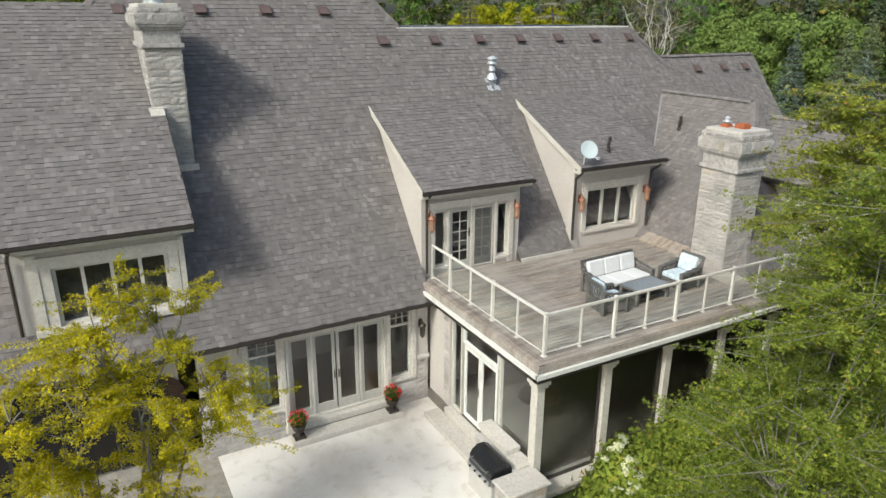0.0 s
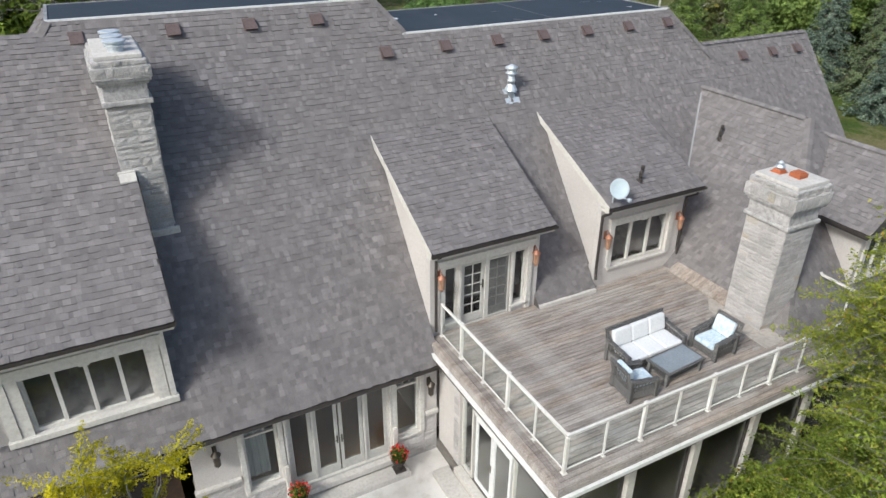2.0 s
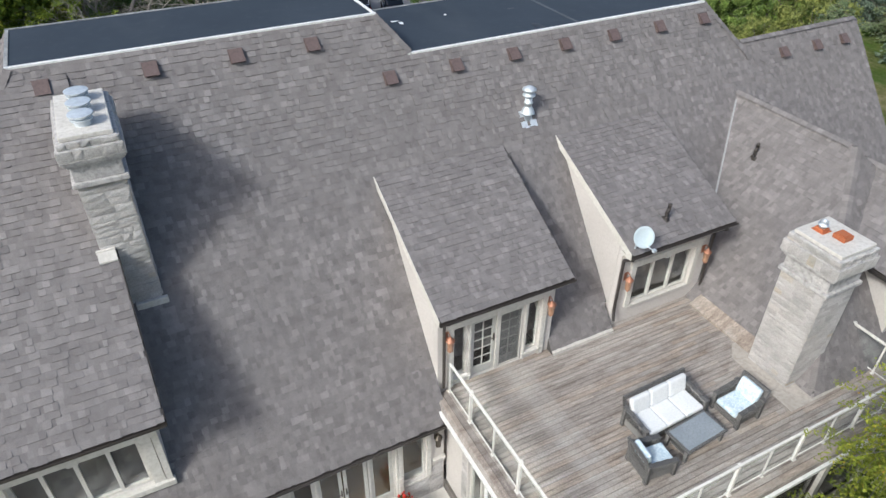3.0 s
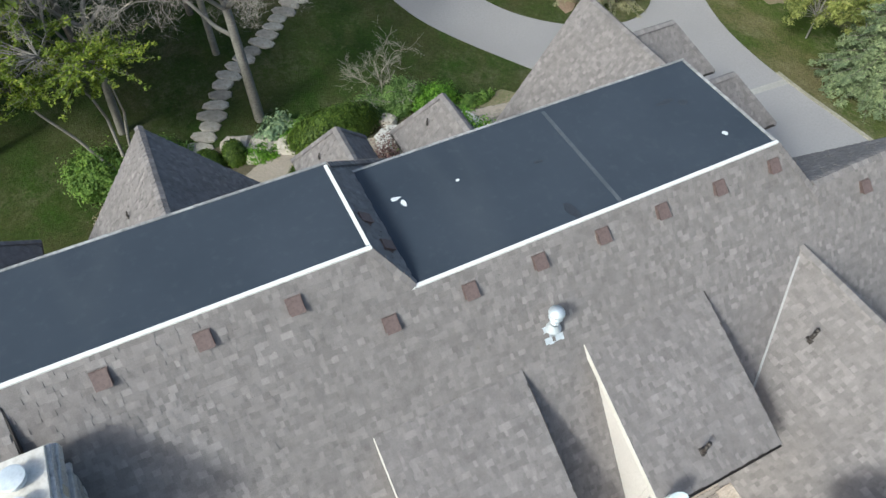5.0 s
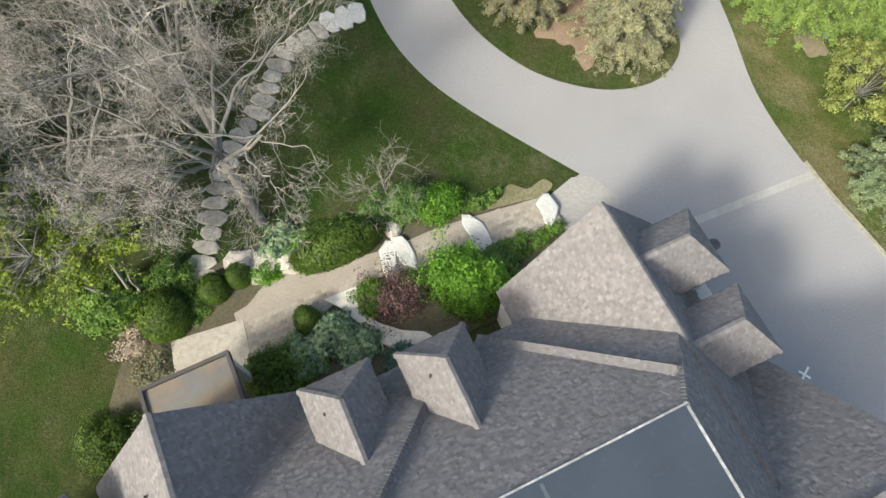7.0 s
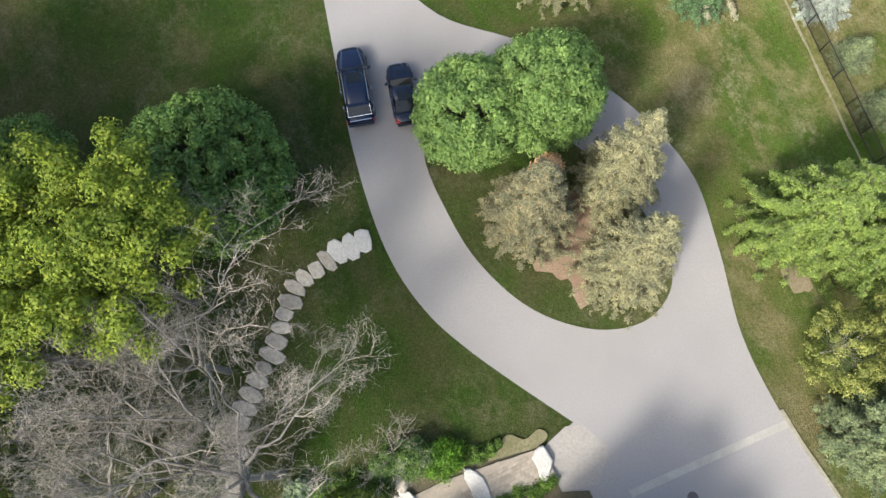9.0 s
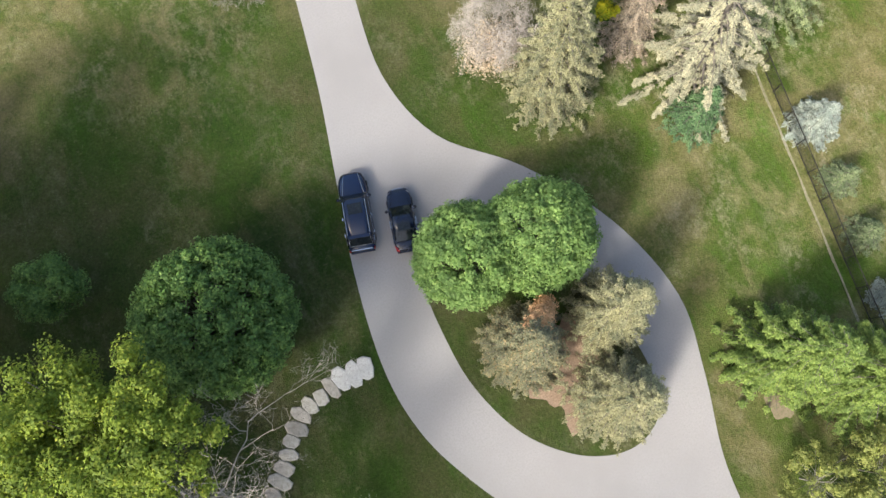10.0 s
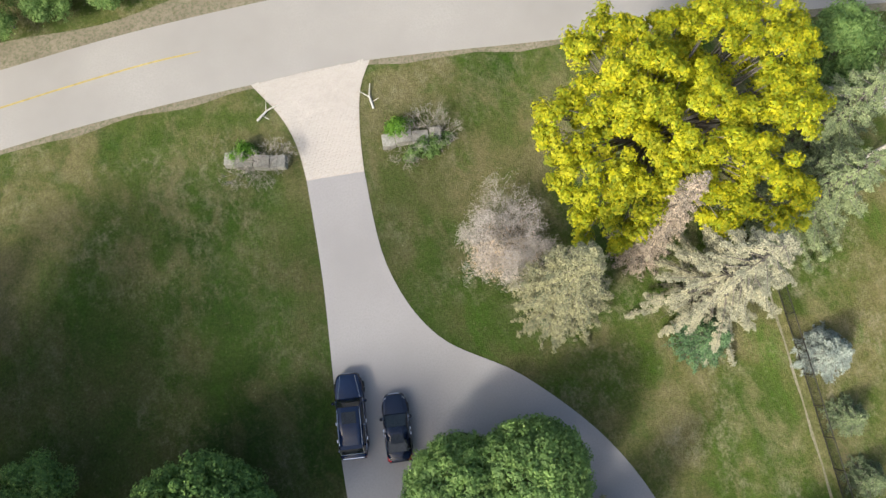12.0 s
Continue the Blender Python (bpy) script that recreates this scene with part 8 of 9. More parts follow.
def car(name, label, rear, front, W, H, paint, suv):
    rear, front = Vector((*rear, 0)), Vector((*front, 0))
    L = (front - rear).length
    d = (front - rear).normalized()
    mid = (rear + front) / 2
    z = ground_z(mid.x, mid.y) + .035
    e = thing(name, label, "car", "cars on the driveway", at=(mid.x, mid.y, z), turn=math.degrees(math.atan2(-d.x, d.y)))
    w, h = W / 2, L / 2
    zb = 1.02 if suv else .90
    st = [(-h, .80, .42, .72, zb - .10), (-h + .12, .90, .32, .76, zb), (-h + .55, .97, .26, .80, zb + .02), (-h + 1.3, 1, .24, .82, zb), (0, 1, .24, .82, zb - .02), (h - 1.6, .995, .24, .80, zb - .02), (h - .95, .97, .25, .76, zb - .07), (h - .42, .90, .27, .70, zb - .13), (h - .12, .76, .32, .62, zb - .22), (h, .58, .40, .56, zb - .32)]
    part("body", loft([body_ring(y, w * a, z0, zs, zt) for y, a, z0, zs, zt in st]), paint, e, "", True)
    # cabin
    yb, yr, yt, yw = (-h + .24, -h + .88, h - 2.08, h - 1.52) if suv else (-h + .50, -h + 1.38, h - 2.02, h - 1.22)
    wb, wr = w * .93, w * .76
    zl, zr = zb - .05, H
    def cring(y, ww, zz, wt):
        return [(ww, y, zl), (wt, y, zz), (wt * .55, y, zz + .03), (-wt * .55, y, zz + .03), (-wt, y, zz), (-ww, y, zl)]
    part("cabin", loft([cring(yb, wb * .93, zl + .02, wb * .9), cring(yr, wb, zr - .06, wr), cring((yr + yt) / 2, wb, zr, wr * 1.04), cring(yt, wb, zr - .04, wr), cring(yw, wb * .95, zl + .02, wb * .92)]), paint, e, "", True)
    part("windscreen", panel([(-wb * .86, yw - .07, zl + .10), (wb * .86, yw - .07, zl + .10), (wr * .93, yt + .05, zr - .04), (-wr * .93, yt + .05, zr - .04)]), M_TINT, e, "dark tinted windscreen")
    part("rear_window", panel([(wb * .80, yb + .09, zl + .14), (-wb * .80, yb + .09, zl + .14), (-wr * .9, yr - .07, zr - .10), (wr * .9, yr - .07, zr - .10)]), M_TINT, e, "dark tinted rear window")
    if suv:
        q = [Vector(v) for v in ((wb * .82, yb + .07, zl + .13), (-wb * .82, yb + .07, zl + .13), (-wr * .93, yr - .05, zr - .085), (wr * .93, yr - .05, zr - .085))]
        for a, b in zip(q, q[1:] + q[:1]):
            bm = bmesh.new()
            tube(bm, a, b, .03, None, 6)
            part("rear_window_trim", bm, M_CHROME, e, "bright rear window trim")
    for s in (1, -1):
        ym = (yr + yt) / 2
        for a, b in ((yt - .02, ym + .04), (ym - .04, yr + .10)):
            q = [(s * wb * .985, a + (.3 if a > ym else 0), zl + .07), (s * wb * .985, b - (.15 if b < ym else 0), zl + .07), (s * (wr + .035), b, zr - .13), (s * (wr + .035), a, zr - .13)]
            part("side_window", panel(q if s < 0 else q[::-1]), M_TINT, e)
            part("door_handle", boxes((min(s * w * .985, s * (w + .02)), max(s * w * .985, s * (w + .02)), b + .05, b + .25, .80, .83)), M_CHROME, e)
        bm = bmesh.new()
        lathe(bm, [(.0, 0), (.09, .02), (.11, .07), (.06, .13), (0.01, .15)], 10)
        bmesh.ops.transform(bm, matrix=pose(s * (w + .07), yw - .25, zl + .03, 0, 0, 0), verts=bm.verts)
        part("mirror", bm, paint, e, "", True)
        bm = bmesh.new()
        tube(bm, (s * wb * .99, yw - .1, zl + .045), (s * wb * .99, yb + .2, zl + .045), .018, None, 6)
        part("window_trim", bm, M_CHROME, e, "bright window trim")
        if suv:
            bm = bmesh.new()
            rail = [(s * wr * .98, yt - .1, zr - .02), (s * wr * .98, yt - .25, zr + .05), (s * wr * .98, yr + .2, zr + .05), (s * wr * .98, yr + .02, zr - .04)]
            for p, q in zip(rail, rail[1:]):
                tube(bm, p, q, .022, None, 6)
            part("roof_rail", bm, M_CHROME, e, "bright roof rail")
        part("headlight", hull([(s * w * .50, h - .10, .62), (s * w * .80, h - .24, .62), (s * w * .85, h - .42, .73), (s * w * .62, h - .24, .735), (s * w * .52, h - .04, .54), (s * w * .83, h - .22, .52)]), M_LAMP, e, "clear headlight")
        part("tail_light", hull([(s * w * (.78 if suv else .62), -h + .0, .80), (s * w * .88, -h + .08, .80), (s * w * (.90 if suv else .955), -h + (.14 if suv else .42), .86), (s * w * (.8 if suv else .64), -h + .06, zb - .04), (s * w * .88, -h + .14, zb - .05), (s * w * (.8 if suv else .66), -h - .02, .70), (s * w * .86, -h + .04, .70)]), M_RED, e, "red tail light")
        bm = bmesh.new()
        tube(bm, (s * w * .50, h - .13, zb - .145), (s * w * .74, yw - .02, zb - .025), .014, None, 6)
        part("bonnet_crease", bm, M_CHROME if suv else paint, e)
        for y in (h - .92, -h + .95):
            bm = bmesh.new()
            R = .37 if suv else .33
            lathe(bm, [(R * .62, -.11), (R * .9, -.12), (R, -.08), (R, .08), (R * .9, .12), (R * .62, .11)], 22)
            bmesh.ops.transform(bm, matrix=pose(s * (w - .12), y, R, 0, 90, 0), verts=bm.verts)
            wh = part("wheel", bm, M_TYRE, e, "black tyre")
            bm = bmesh.new()
            lathe(bm, [(R * .6, -.1), (R * .62, .095), (R * .2, .10), (.03, .125)], 16)
            bmesh.ops.transform(bm, matrix=pose(s * (w - .12), y, R, 0, 90 * s, 0), verts=bm.verts)
            part("rim", bm, M_RIM, wh, "silver alloy rim")
    part("sunroof", panel([(-wr * .62, yt - .95, zr + .022), (wr * .62, yt - .95, zr + .022), (wr * .62, yt - .25, zr + .004), (-wr * .62, yt - .25, zr + .004)], .008), M_TINT, e, "dark glass sunroof")
    part("grille", boxes((-w * .42, w * .42, h - .03, h + .015, .46, .60)), M_CHROME, e, "chrome grille")
    part("rear_bumper", boxes((-w * .82, w * .82, -h - .06, -h + .1, .42, .62), bevel=.03), paint, e)
    if suv:
        part("spoiler", boxes((-wr * .95, wr * .95, yr - .24, yr - .02, zr - .07, zr - .035), bevel=.012), paint, e)
        for z_ in (zl + .115,):
            part("tailgate_trim", boxes((-w * .7, w * .7, -h + .02, -h + .07, zb - .01, zb + .02)), M_CHROME, e, "bright tailgate trim")
    return e


car("suv", "dark navy blue sport utility car parked on the driveway", (20.62, 59.05), (21.94, 64.06), 1.86, 1.74, M_NAVY, True)
car("sedan", "dark navy sedan car parked beside a maple", (23.2, 57.88), (24.2, 61.85), 1.66, 1.45, M_BLACKCAR, False)

# ---- front garden: beds, path, steps, rocks ----
M_MULCH = material("bark_mulch", two_scale((.075, .065, .042), (.125, .105, .066), (.05, .05, .03), .5, 9, .9, 16), .95)
M_NEEDLES = material("needle_litter", two_scale((.21, .145, .10), (.30, .215, .155), (.13, .09, .06), .8, 11, .8, 20), .95)
M_DRYSOIL = material("dry_soil", two_scale((.15, .135, .075), (.24, .205, .135), (.09, .11, .04), 1.2, 8, .8, 20), .95)
M_SOILPATCH = material("bare_soil_patch", two_scale((.17, .135, .09), (.25, .20, .145), (.12, .12, .055), 1.2, 7, .8, 20), .95)
M_OLDSTONE = material("weathered_stone", two_scale((.22, .21, .19), (.34, .33, .30), (.14, .14, .11), 1.5, 8, .7, 14, "object", .3), .95)
M_PAVER = material("clay_paver", two_scale((.335, .295, .245), (.395, .352, .297), (.295, .258, .212), .6, 12, .3, 40, "object", .12), .9)
M_PATHBED = material("paver_bed", plain((.30, .268, .222), .15, 5, .3), .95)
M_LANDING = material("landing_concrete", two_scale((.32, .29, .245), (.40, .365, .315), (.26, .225, .185), .7, 4, .25, 40), .9)
M_PALEPATH = material("pale_gravel_path", two_scale((.57, .53, .47), (.68, .64, .57), (.45, .42, .37), 1.1, 9, .5, 24), .95)
M_SLAB = material("white_stone_slab", two_scale((.46, .45, .425), (.57, .56, .53), (.36, .345, .32), 1.5, 8, .4, 16), .85)
M_STEPSTONE = material("stepping_limestone", two_scale((.37, .345, .30), (.50, .47, .415), (.26, .24, .20), 1.2, 6, .6, 12, "object", .25), .9)
M_ROCK = material("garden_rock", two_scale((.42, .385, .33), (.55, .51, .45), (.31, .28, .24), 1.2, 7, .7, 12, "object", .3), .9)


def inside(p, poly):
    c = False
    for i in range(len(poly)):
        a, b = poly[i], poly[i - 1]
        if (a[1] > p[1]) != (b[1] > p[1]) and p[0] < (b[0] - a[0]) * (p[1] - a[1]) / (b[1] - a[1]) + a[0]:
            c = not c
    return c


def stone_mesh(rx, ry, h, seed, sides=9, flat=True, square=2.0):
    """An irregular flat stone or boulder, rounded at the rim."""
    g = random.Random(seed)
    k = [g.uniform(.76, 1.2) for _ in range(sides)]
    bm = bmesh.new()
    rings = []
    prof = ((1.0, -.1), (1.03, h * .55), (.96, h * .9), (.86, h)) if flat else ((1.0, -.15), (1.06, h * .35), (.88, h * .75), (.5, h))
    turn = g.uniform(.2, .6)
    rim = []
    for i in range(sides):
        c_, s_ = math.cos(6.283 * i / sides + turn), math.sin(6.283 * i / sides + turn)
        m_ = (abs(c_) ** square + abs(s_) ** square) ** (-1 / square) * (k[i] if square <= 2 else .5 + .5 * k[i])
        rim.append((rx * m_ * c_, ry * m_ * s_))
    for f, z in prof:
        rings.append([bm.verts.new((x * f, y * f, z + g.uniform(-.06, .06) * h * (z > 0))) for x, y in rim])
    for a, b in zip(rings, rings[1:]):
        for i in range(sides):
            j = (i + 1) % sides
            bm.faces.new((a[i], a[j], b[j], b[i]))
    bm.faces.new(rings[-1])
    return bm


_bed = [Vector(p) for p in ((-1.0, 33.2), (23.1, 33.2), (23.1, 34.75), (21.75, 35.3), (21.75, 37.85), (19.0, 38.6), (17.4, 40.0), (14.6, 40.6), (11.0, 40.5), (9.3, 41.6), (6.6, 41.5), (4.4, 41.0), (2.0, 42.4), (.2, 41.8), (.9, 39.2), (-.4, 37.0))]
tagged(link_bm("planting_bed", slab(_bed, .10, .3), M_MULCH), "brown mulched planting bed before the entrance", "garden bed", kind="structure")
tagged(link_bm("bare_soil", slab(spline([(18.9, 38.35), (20.3, 38.12), (21.6, 37.9), (22.4, 38.2), (22.1, 38.7), (21.2, 38.55), (20.5, 39.15), (19.7, 38.9), (19.2, 39.1), (18.9, 38.35)])[:-1], .112, .2), M_DRYSOIL), "dry bare soil between lawn and path", "soil", kind="structure")
_path = [(5.9, 38.6), (6.6, 38.7), (7.6, 39.3), (8.8, 39.4), (11.2, 38.9), (13.7, 38.5), (16.4, 38.5), (18.7, 38.2), (21.6, 37.8), (21.9, 36.2), (18.1, 36.4), (15, 36.9), (13.1, 37.4), (10.3, 37.1), (8.2, 36.2), (6.6, 35.9), (5.9, 36.0)]
_pz = .22
garden_path = tagged(link_bm("garden_path", slab([Vector(p) for p in _path], _pz, .3), M_PATHBED), "buff paver path along the house front", "path", kind="structure")
tagged(link_bm("landing", slab([Vector(p) for p in ((2.45, 35.75), (5.85, 35.75), (6.0, 36.5), (6.2, 38.15), (2.9, 38.55))], _pz + .05, .4), M_LANDING), "worn tan concrete landing before the porch", "landing", kind="structure")
tagged(link_bm("gravel_path", slab([Vector(p) for p in ((9.9, 37.45), (11.5, 37.4), (11.3, 36.3), (11.75, 35.35), (12.6, 34.55), (13.5, 34.05), (14.0, 33.25), (12.6, 33.25), (12.0, 33.75), (11.55, 34.4), (10.9, 35.75), (10.5, 36.7))], _pz + .034, .3), M_PALEPATH), "pale gravel path between shrubs", "path", kind="structure")
for _i, (_x, _y, _rx, _ry, _t) in enumerate(((13.45, 38.0, .42, .95, -12), (14.25, 38.05, .42, 1.0, 8), (17.85, 37.45, .5, 1.1, 4), (21.55, 37.1, .5, .95, -14))):
    _s = thing("stone_step", "white natural stone slab laid across the path", "step", "stone steps in the path", at=(_x, _y, ground_z(_x, _y) + _pz - .05), turn=_t)
    part("slab", stone_mesh(_rx, _ry, .2, 500 + _i, 11), M_SLAB, _s)
for _i, (_x, _y, _rx, _ry) in enumerate(((6.9, 40.95, .8, .6), (7.95, 40.3, .95, .65), (9.15, 39.9, .8, .6), (14.2, 39.35, .55, .45), (9.9, 41.0, .45, .35), (13.2, 37.2, .3, .25))):
    _s = thing("rock", "large pale limestone rock in the planting bed", "rock", "rocks in the bed", at=(_x, _y, ground_z(_x, _y) + .08), turn=37 * _i)
    part("stone", stone_mesh(_rx, _ry, .48, 520 + _i, 9, False), M_ROCK, _s)
_steps = [(5.1, 40.4), (5.1, 41.4), (5.4, 42.0), (5.9, 42.6), (6.25, 43.2), (6.6, 43.9), (7.0, 44.7), (7.3, 45.25), (7.5, 45.8), (7.9, 46.4), (8.8, 47.2), (9.6, 48.0), (10.4, 48.5), (10.9, 49.1), (11.5, 49.7), (11.8, 50.3), (12.6, 51.0), (13.2, 51.7), (13.9, 51.9), (15.1, 52.2), (16.0, 52.5), (16.7, 52.5), (17.9, 52.5)]
_walk, _left = [Vector(_steps[0])], .6
for _a, _b in zip(_steps, _steps[1:]):
    _a, _b = Vector(_a), Vector(_b)
    _pos, _len = _left, (_b - _a).length
    while _pos <= _len:
        _walk.append(_a.lerp(_b, _pos / _len))
        _pos += .80
    _left = _pos - _len
for _i, _c in enumerate(_walk):
    _d = _walk[min(_i + 1, len(_walk) - 1)] - _walk[max(_i - 1, 0)]
    _last = _i >= len(_walk) - 3
    _s = thing("stepping_stone", "large white flat stone at the driveway edge" if _last else "flat irregular limestone stepping stone in the grass", "stepping stone", "stepping stones", at=(_c.x, _c.y, ground_z(_c.x, _c.y) + .01), turn=math.degrees(math.atan2(_d.y, _d.x)))
    part("stone", stone_mesh(.50 if _last else .42 if _i < 3 else .35 + .035 * (_i % 3), .78 if _last else .74 if _i < 3 else .52 + .08 * ((_i * 7) % 4), .11, 540 + _i, 8, True, 3.0), M_SLAB if _last else M_STEPSTONE, _s)

# low broken walls by the gate, with fallen branches
def ruin(x, y, turn, w, seed, label):
    g = random.Random(seed)
    e = thing("broken_wall", label, "wall", "low walls by the gate", at=gz(x, y), turn=turn)
    xx = -w / 2
    k = 0
    while xx < w / 2:
        l = g.uniform(.7, 1.3)
        bm = boxes((0, l - .05, -.45, .45, -.15, g.uniform(.45, .8)), bevel=.04)
        bmesh.ops.transform(bm, matrix=pose(xx, g.uniform(-.12, .12), 0, g.uniform(-5, 5), g.uniform(-6, 6), g.uniform(-8, 8)), verts=bm.verts)
        part("stone_block", bm, M_OLDSTONE, e)
        xx += l
        k += 1
    return e
ruin(20.6, 79.75, -22, 3.7, 601, "low broken stone wall overgrown with twigs")
ruin(31.2, 77.4, -11, 3.9, 602, "low broken stone wall overgrown with twigs")
ruin(61.5, 68.8, -28, 6.5, 603, "low pale stone wall at the boundary")
for _i, (_x, _y) in enumerate(((19.6, 79.0), (21.2, 78.4), (22.3, 79.3), (30.6, 76.4), (32.4, 77.9), (33.4, 77.2))):
    bare_tree("bare_shrub", "leafless grey shrub at the broken wall", gz(_x, _y), 1.8, 1.3, 610 + _i, 3, 4, .03, M_TWIG, 8, low=.05)
shrub("green_shrub", "yellow-green shrub at the broken wall", gz(20.3, 80.4), .9, .7, .9, L_LIME, 2600, .12, 620)
shrub("green_shrub", "yellow-green shrub at the broken wall", gz(30.6, 78.3), .9, .7, .9, L_LIME, 2600, .12, 621)
shrub("green_shrub", "low green shrub at the broken wall", gz(32.2, 76.4), 1.6, .6, .7, L_DECID, 3600, .12, 622)
for _i, (_x, _y, _t) in enumerate(((22.7, 83.0, 20), (29.8, 81.5, 80))):
    _s = thing("fallen_branch", "bleached fallen branch lying by the drive", "branch", at=(_x, _y, ground_z(_x, _y) + .09), turn=_t)
    limbs([(Vector((-1, 0, 0)), Vector((0, .15, .04)), .09, .07), (Vector((0, .15, .04)), Vector((.9, -.05, .02)), .07, .03), (Vector((-.1, .14, .04)), Vector((.4, .75, .15)), .05, .02), (Vector((-.5, .07, .02)), Vector((-.3, -.5, .1)), .04, .015)], M_BIRCH, _s, "limb")

# mesh fence along the boundary
M_STRIP = material("gravel_strip", two_scale((.19, .175, .11), (.28, .255, .19), (.11, .12, .055), .9, 7, .6, 20), .95)
_sa, _sb2 = Vector((49.9, 62.0)), Vector((45.9, 38.0))
_sl = [_sa.lerp(_sb2, i / 24) for i in range(25)]
tagged(link_bm("fence_strip", slab([p + Vector((-.12 - .05 * math.sin(i * 1.7), 0)) for i, p in enumerate(_sl)] + [p + Vector((.02, 0)) for p in _sl[::-1]], .03, .1), M_STRIP), "pale gravel strip along the fence foot", "gravel strip", kind="structure")
M_STEEL = material("black_fence_steel", plain((.022, .02, .018), .2), .6, .3)
_f0, _f1 = Vector((50.6, 63.2)), Vector((46.2, 36.0))
_n = 14
_fd = (_f1 - _f0) / _n
fence = thing("mesh_fence", "dark steel mesh fence along the boundary", "fence", at=gz(_f0.x, _f0.y))
def _fp(i, z):
    return Vector((_fd.x * i, _fd.y * i, z))
for _i in range(_n + 1):
    bm = bmesh.new()
    tube(bm, _fp(_i, -.2), _fp(_i, 1.28), .035, None, 6)
    part("post", bm, M_STEEL, fence)
for _i in range(_n):
    for _z in (.12, 1.24):
        bm = bmesh.new()
        tube(bm, _fp(_i, _z), _fp(_i + 1, _z), .034, None, 5)
        part("rail", bm, M_STEEL, fence)
    bm = bmesh.new()
    for _k in range(1, 26):
        tube(bm, _fp(_i + _k / 26, .12), _fp(_i + _k / 26, 1.24), .007, None, 3, False)
    for _k in range(1, 8):
        tube(bm, _fp(_i, .12 + .14 * _k), _fp(_i + 1, .12 + .14 * _k), .006, None, 3, False)
    part("wire_mesh", bm, M_STEEL, fence)

# drain cover and a pale mark on the forecourt, a blue tub under a tree
_s = thing("drain_cover", "round dark iron drain cover set in asphalt", "drain cover", at=(27.9, 32.08, ground_z(27.9, 32.08) + .035))
bm = bmesh.new()
lathe(bm, [(.30, -.02), (.30, .012), (.26, .014), (.26, .008), (.02, .01)], 20)
part("lid", bm, material("cast_iron", plain((.12, .11, .11), .2, 6, .4), .6, .6), _s)
_s = thing("downpipe_mark", "pale crossed marker lying on the asphalt", "marker", at=(27.9, 25.03, ground_z(27.9, 25.0) + .04), turn=30)
part("long_bar", boxes((-.5, .5, -.045, .045, 0, .03)), M_WHITE, _s)
part("short_bar", boxes((.02, .11, -.28, .28, .031, .06)), M_WHITE, _s)
# low wall and stone gatepost at the boundary
_ba, _bb = Vector((56.6, 70.6)), Vector((61.9, 68.4))
_s = thing("boundary_wall", "low pale concrete wall with a dark rail on top", "wall", at=gz(_ba.x, _ba.y), turn=math.degrees(math.atan2(_bb.y - _ba.y, _bb.x - _ba.x)))
for _k in range(4):
    part("panel", boxes((_k * 1.43, _k * 1.43 + 1.40, -.16, .16, -.2, .82), bevel=.02), M_CONC2, _s)
    part("post", boxes((_k * 1.43 - .05, _k * 1.43 + .05, .06, .16, .821, 1.12)), M_GUTTER, _s)
_rb = bmesh.new()
tube(_rb, (-.1, .11, 1.12), (5.7, .11, 1.12), .045, seg=8)
part("rail", _rb, M_GUTTER, _s)
_s = thing("gatepost", "square pale stone gatepost with a pitched cap", "gatepost", at=gz(62.4, 68.15), turn=-22)
part("shaft", boxes((-.5, .5, -.5, .5, -.2, 1.35), bevel=.03), M_STONE, _s)
part("cap", hull([(x, y, 1.352) for x in (-.62, .62) for y in (-.62, .62)] + [(x, y, 1.47) for x in (-.62, .62) for y in (-.62, .62)] + [(0, 0, 1.8)]), M_CONC2, _s)
_s = thing("blue_tub", "small blue plastic tub under a tree", "tub", at=gz(40.5, 39.9))
bm = bmesh.new()
lathe(bm, [(.16, 0), (.22, .28), (.24, .3), (.20, .3), (.15, .04)], 16)
part("tub", bm, material("blue_plastic", plain((.04, .12, .45), .1), .4), _s)

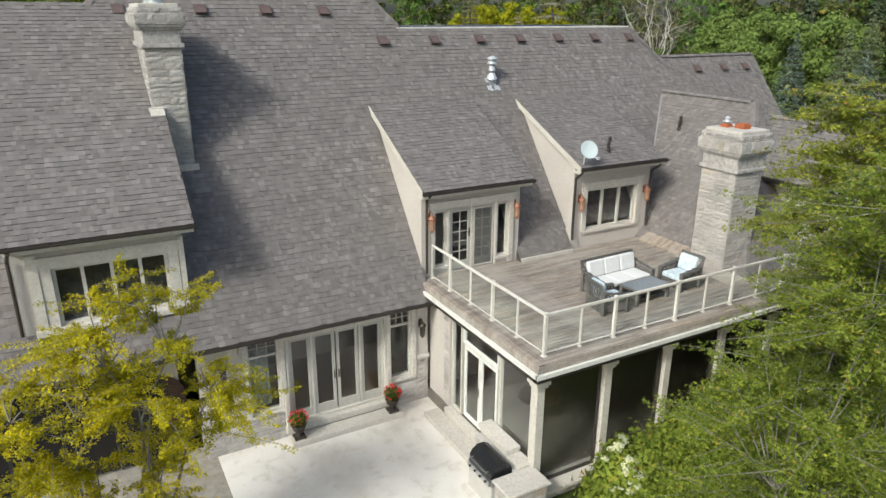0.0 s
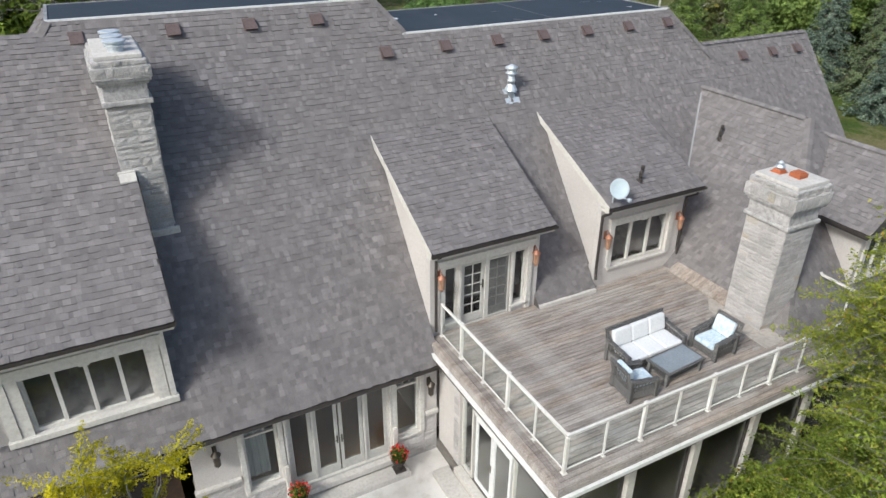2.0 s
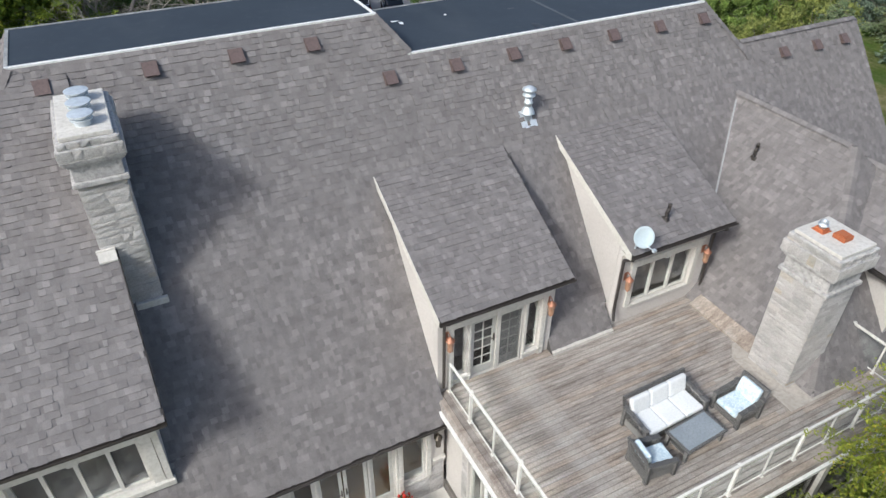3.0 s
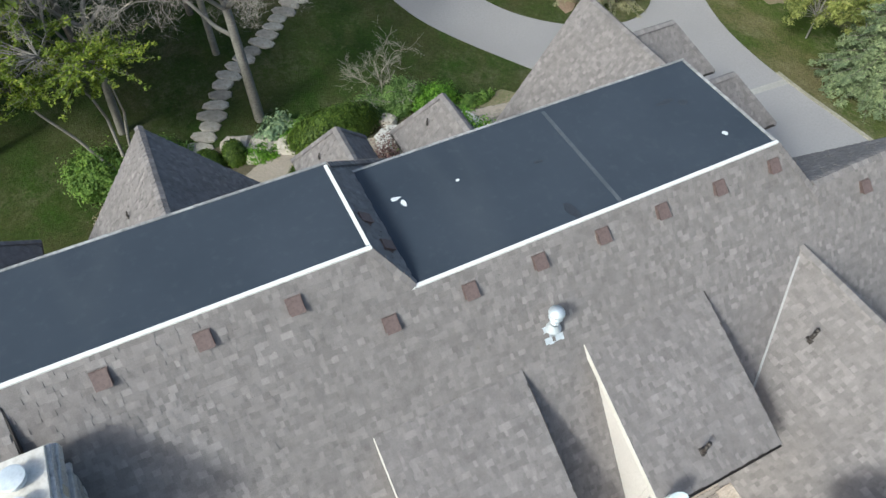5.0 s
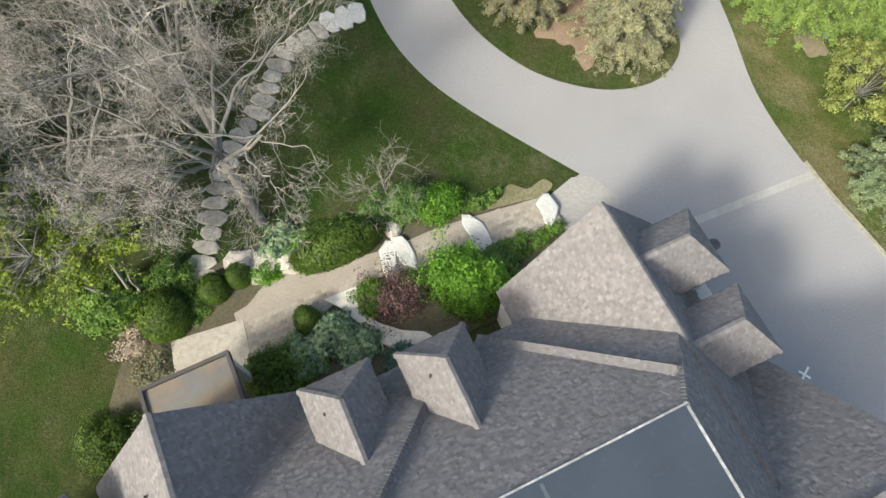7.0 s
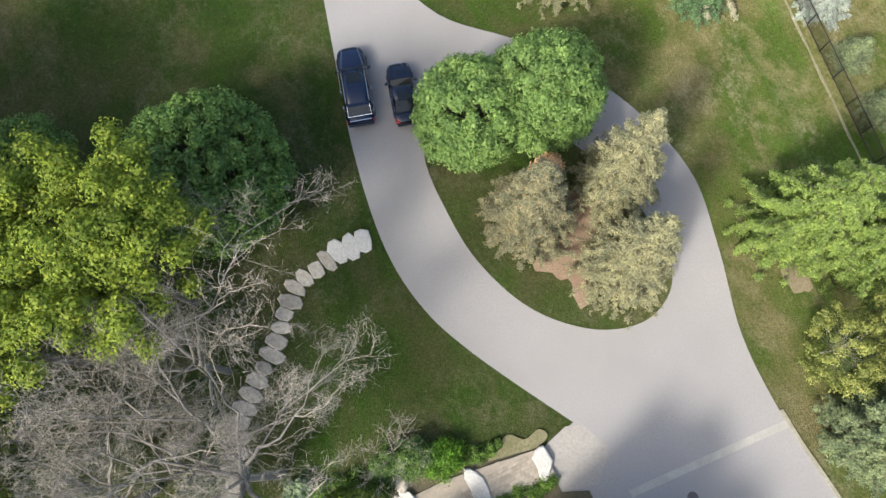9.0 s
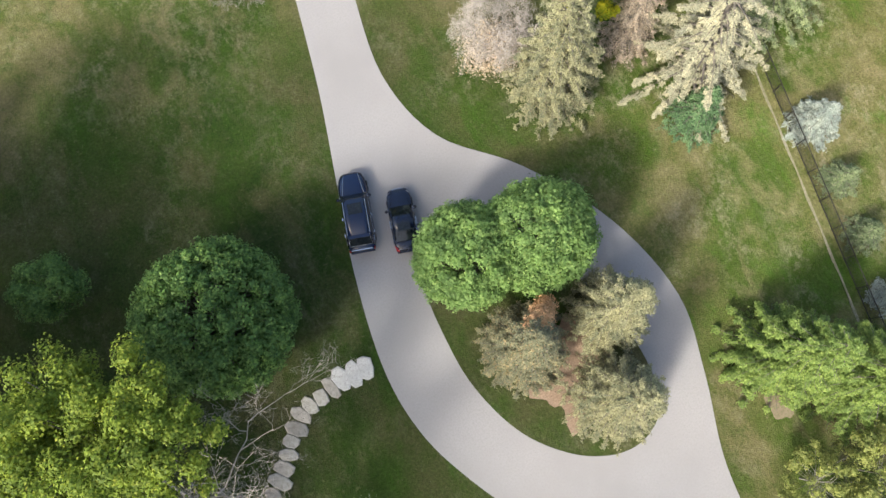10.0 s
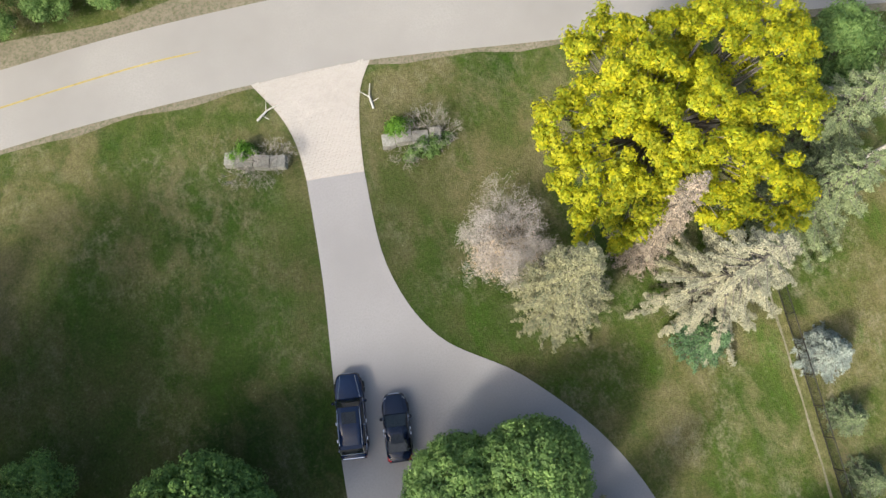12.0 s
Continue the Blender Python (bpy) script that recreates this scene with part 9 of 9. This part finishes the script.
# pavers of the path
_pm = []
for _k in range(4):
    bm = bmesh.new()
    box(bm, -.147, .147, -.097, .097, -.04, .014, bevel=.006)
    me = bpy.data.meshes.new("paver")
    bm.to_mesh(me)
    bm.free()
    me.materials.append(M_PAVER)
    _pm.append(me)
_rg = random.Random(9)
_j = 0
_rest = bmesh.new()
for _r in range(20):
    _y = 36.05 + _r * .2
    for _c in range(56):
        _x = 6.05 + _c * .3 + (.15 if _r % 2 else 0)
        if all(inside((_x + a, _y + b), _path) for a, b in ((-.1, -.06), (.1, -.06), (.1, .06), (-.1, .06))):
            _m = pose(_x, _y, ground_z(_x, _y) + _pz, _rg.uniform(-.8, .8), _rg.uniform(-.8, .8), _rg.uniform(-1.5, 1.5))
            if _j < 300:
                ob = new("paver", _pm[_j % 4])
                ob.parent = garden_path
                ob.matrix_basis = _m
            else:
                box(_rest, -.147, .147, -.097, .097, -.04, .014, _m)
            _j += 1
tagged(part("paver_field", _rest, M_PAVER, garden_path), "buff pavers of the path", kind="stuff")
apron_cobbles()
def blotch(cx, cy, rx, ry, seed, n=56):
    """An uneven rounded outline."""
    g = random.Random(seed)
    w = [(k, g.uniform(-.12, .12), g.uniform(0, 6.28)) for k in (2, 3, 5, 8, 13)]
    out = []
    for i in range(n):
        a = 6.283 * i / n
        f = 1 + sum(m * math.sin(k * a + q) for k, m, q in w)
        out.append(Vector((cx + rx * f * math.cos(a), cy + ry * f * math.sin(a))))
    return out

tagged(link_bm("island_bed", slab(blotch(29.3, 47.0, 3.0, 3.3, 5), .112, .1), M_NEEDLES), "brown fallen needles under the island spruces", "needle litter", kind="structure")
tagged(link_bm("bare_soil", slab(blotch(39.5, 39.9, .8, 1.0, 6), .012, .1), M_SOILPATCH), "bare brown soil under the larches", "soil", kind="structure")

# cracks along the road edge
M_CRACK = material("crack_tar", plain((.11, .105, .10), .2, 6), .9)


def crack(pts, w, seed):
    g = random.Random(seed)
    c = [p + Vector((g.uniform(-.05, .05), g.uniform(-.05, .05))) for p in spline(pts, 7)]
    ring = [p + Vector((0, w * g.uniform(.3, 1))) for p in c] + [p - Vector((0, w * g.uniform(.3, 1))) for p in c[::-1]]
    tagged(link_bm("road_crack", slab(ring, .066, .01), M_CRACK), "dark ragged crack in the road surface", "crack", kind="structure")

crack([(4.6, 88.0), (9.0, 87.75), (12.6, 87.45), (17.0, 86.95), (21.8, 86.2)], .05, 1)
crack([(26.0, 86.1), (27.3, 85.7), (28.6, 85.45)], .05, 2)
crack([(31.5, 84.95), (33.9, 84.35), (38.5, 82.9), (44.4, 81.2)], .05, 3)
crack([(28.4, 85.6), (28.9, 86.1), (29.8, 86.2), (31.0, 85.85)], .06, 4)
crack([(29.78, 86.15), (29.86, 86.5), (29.93, 86.9)], .05, 5)
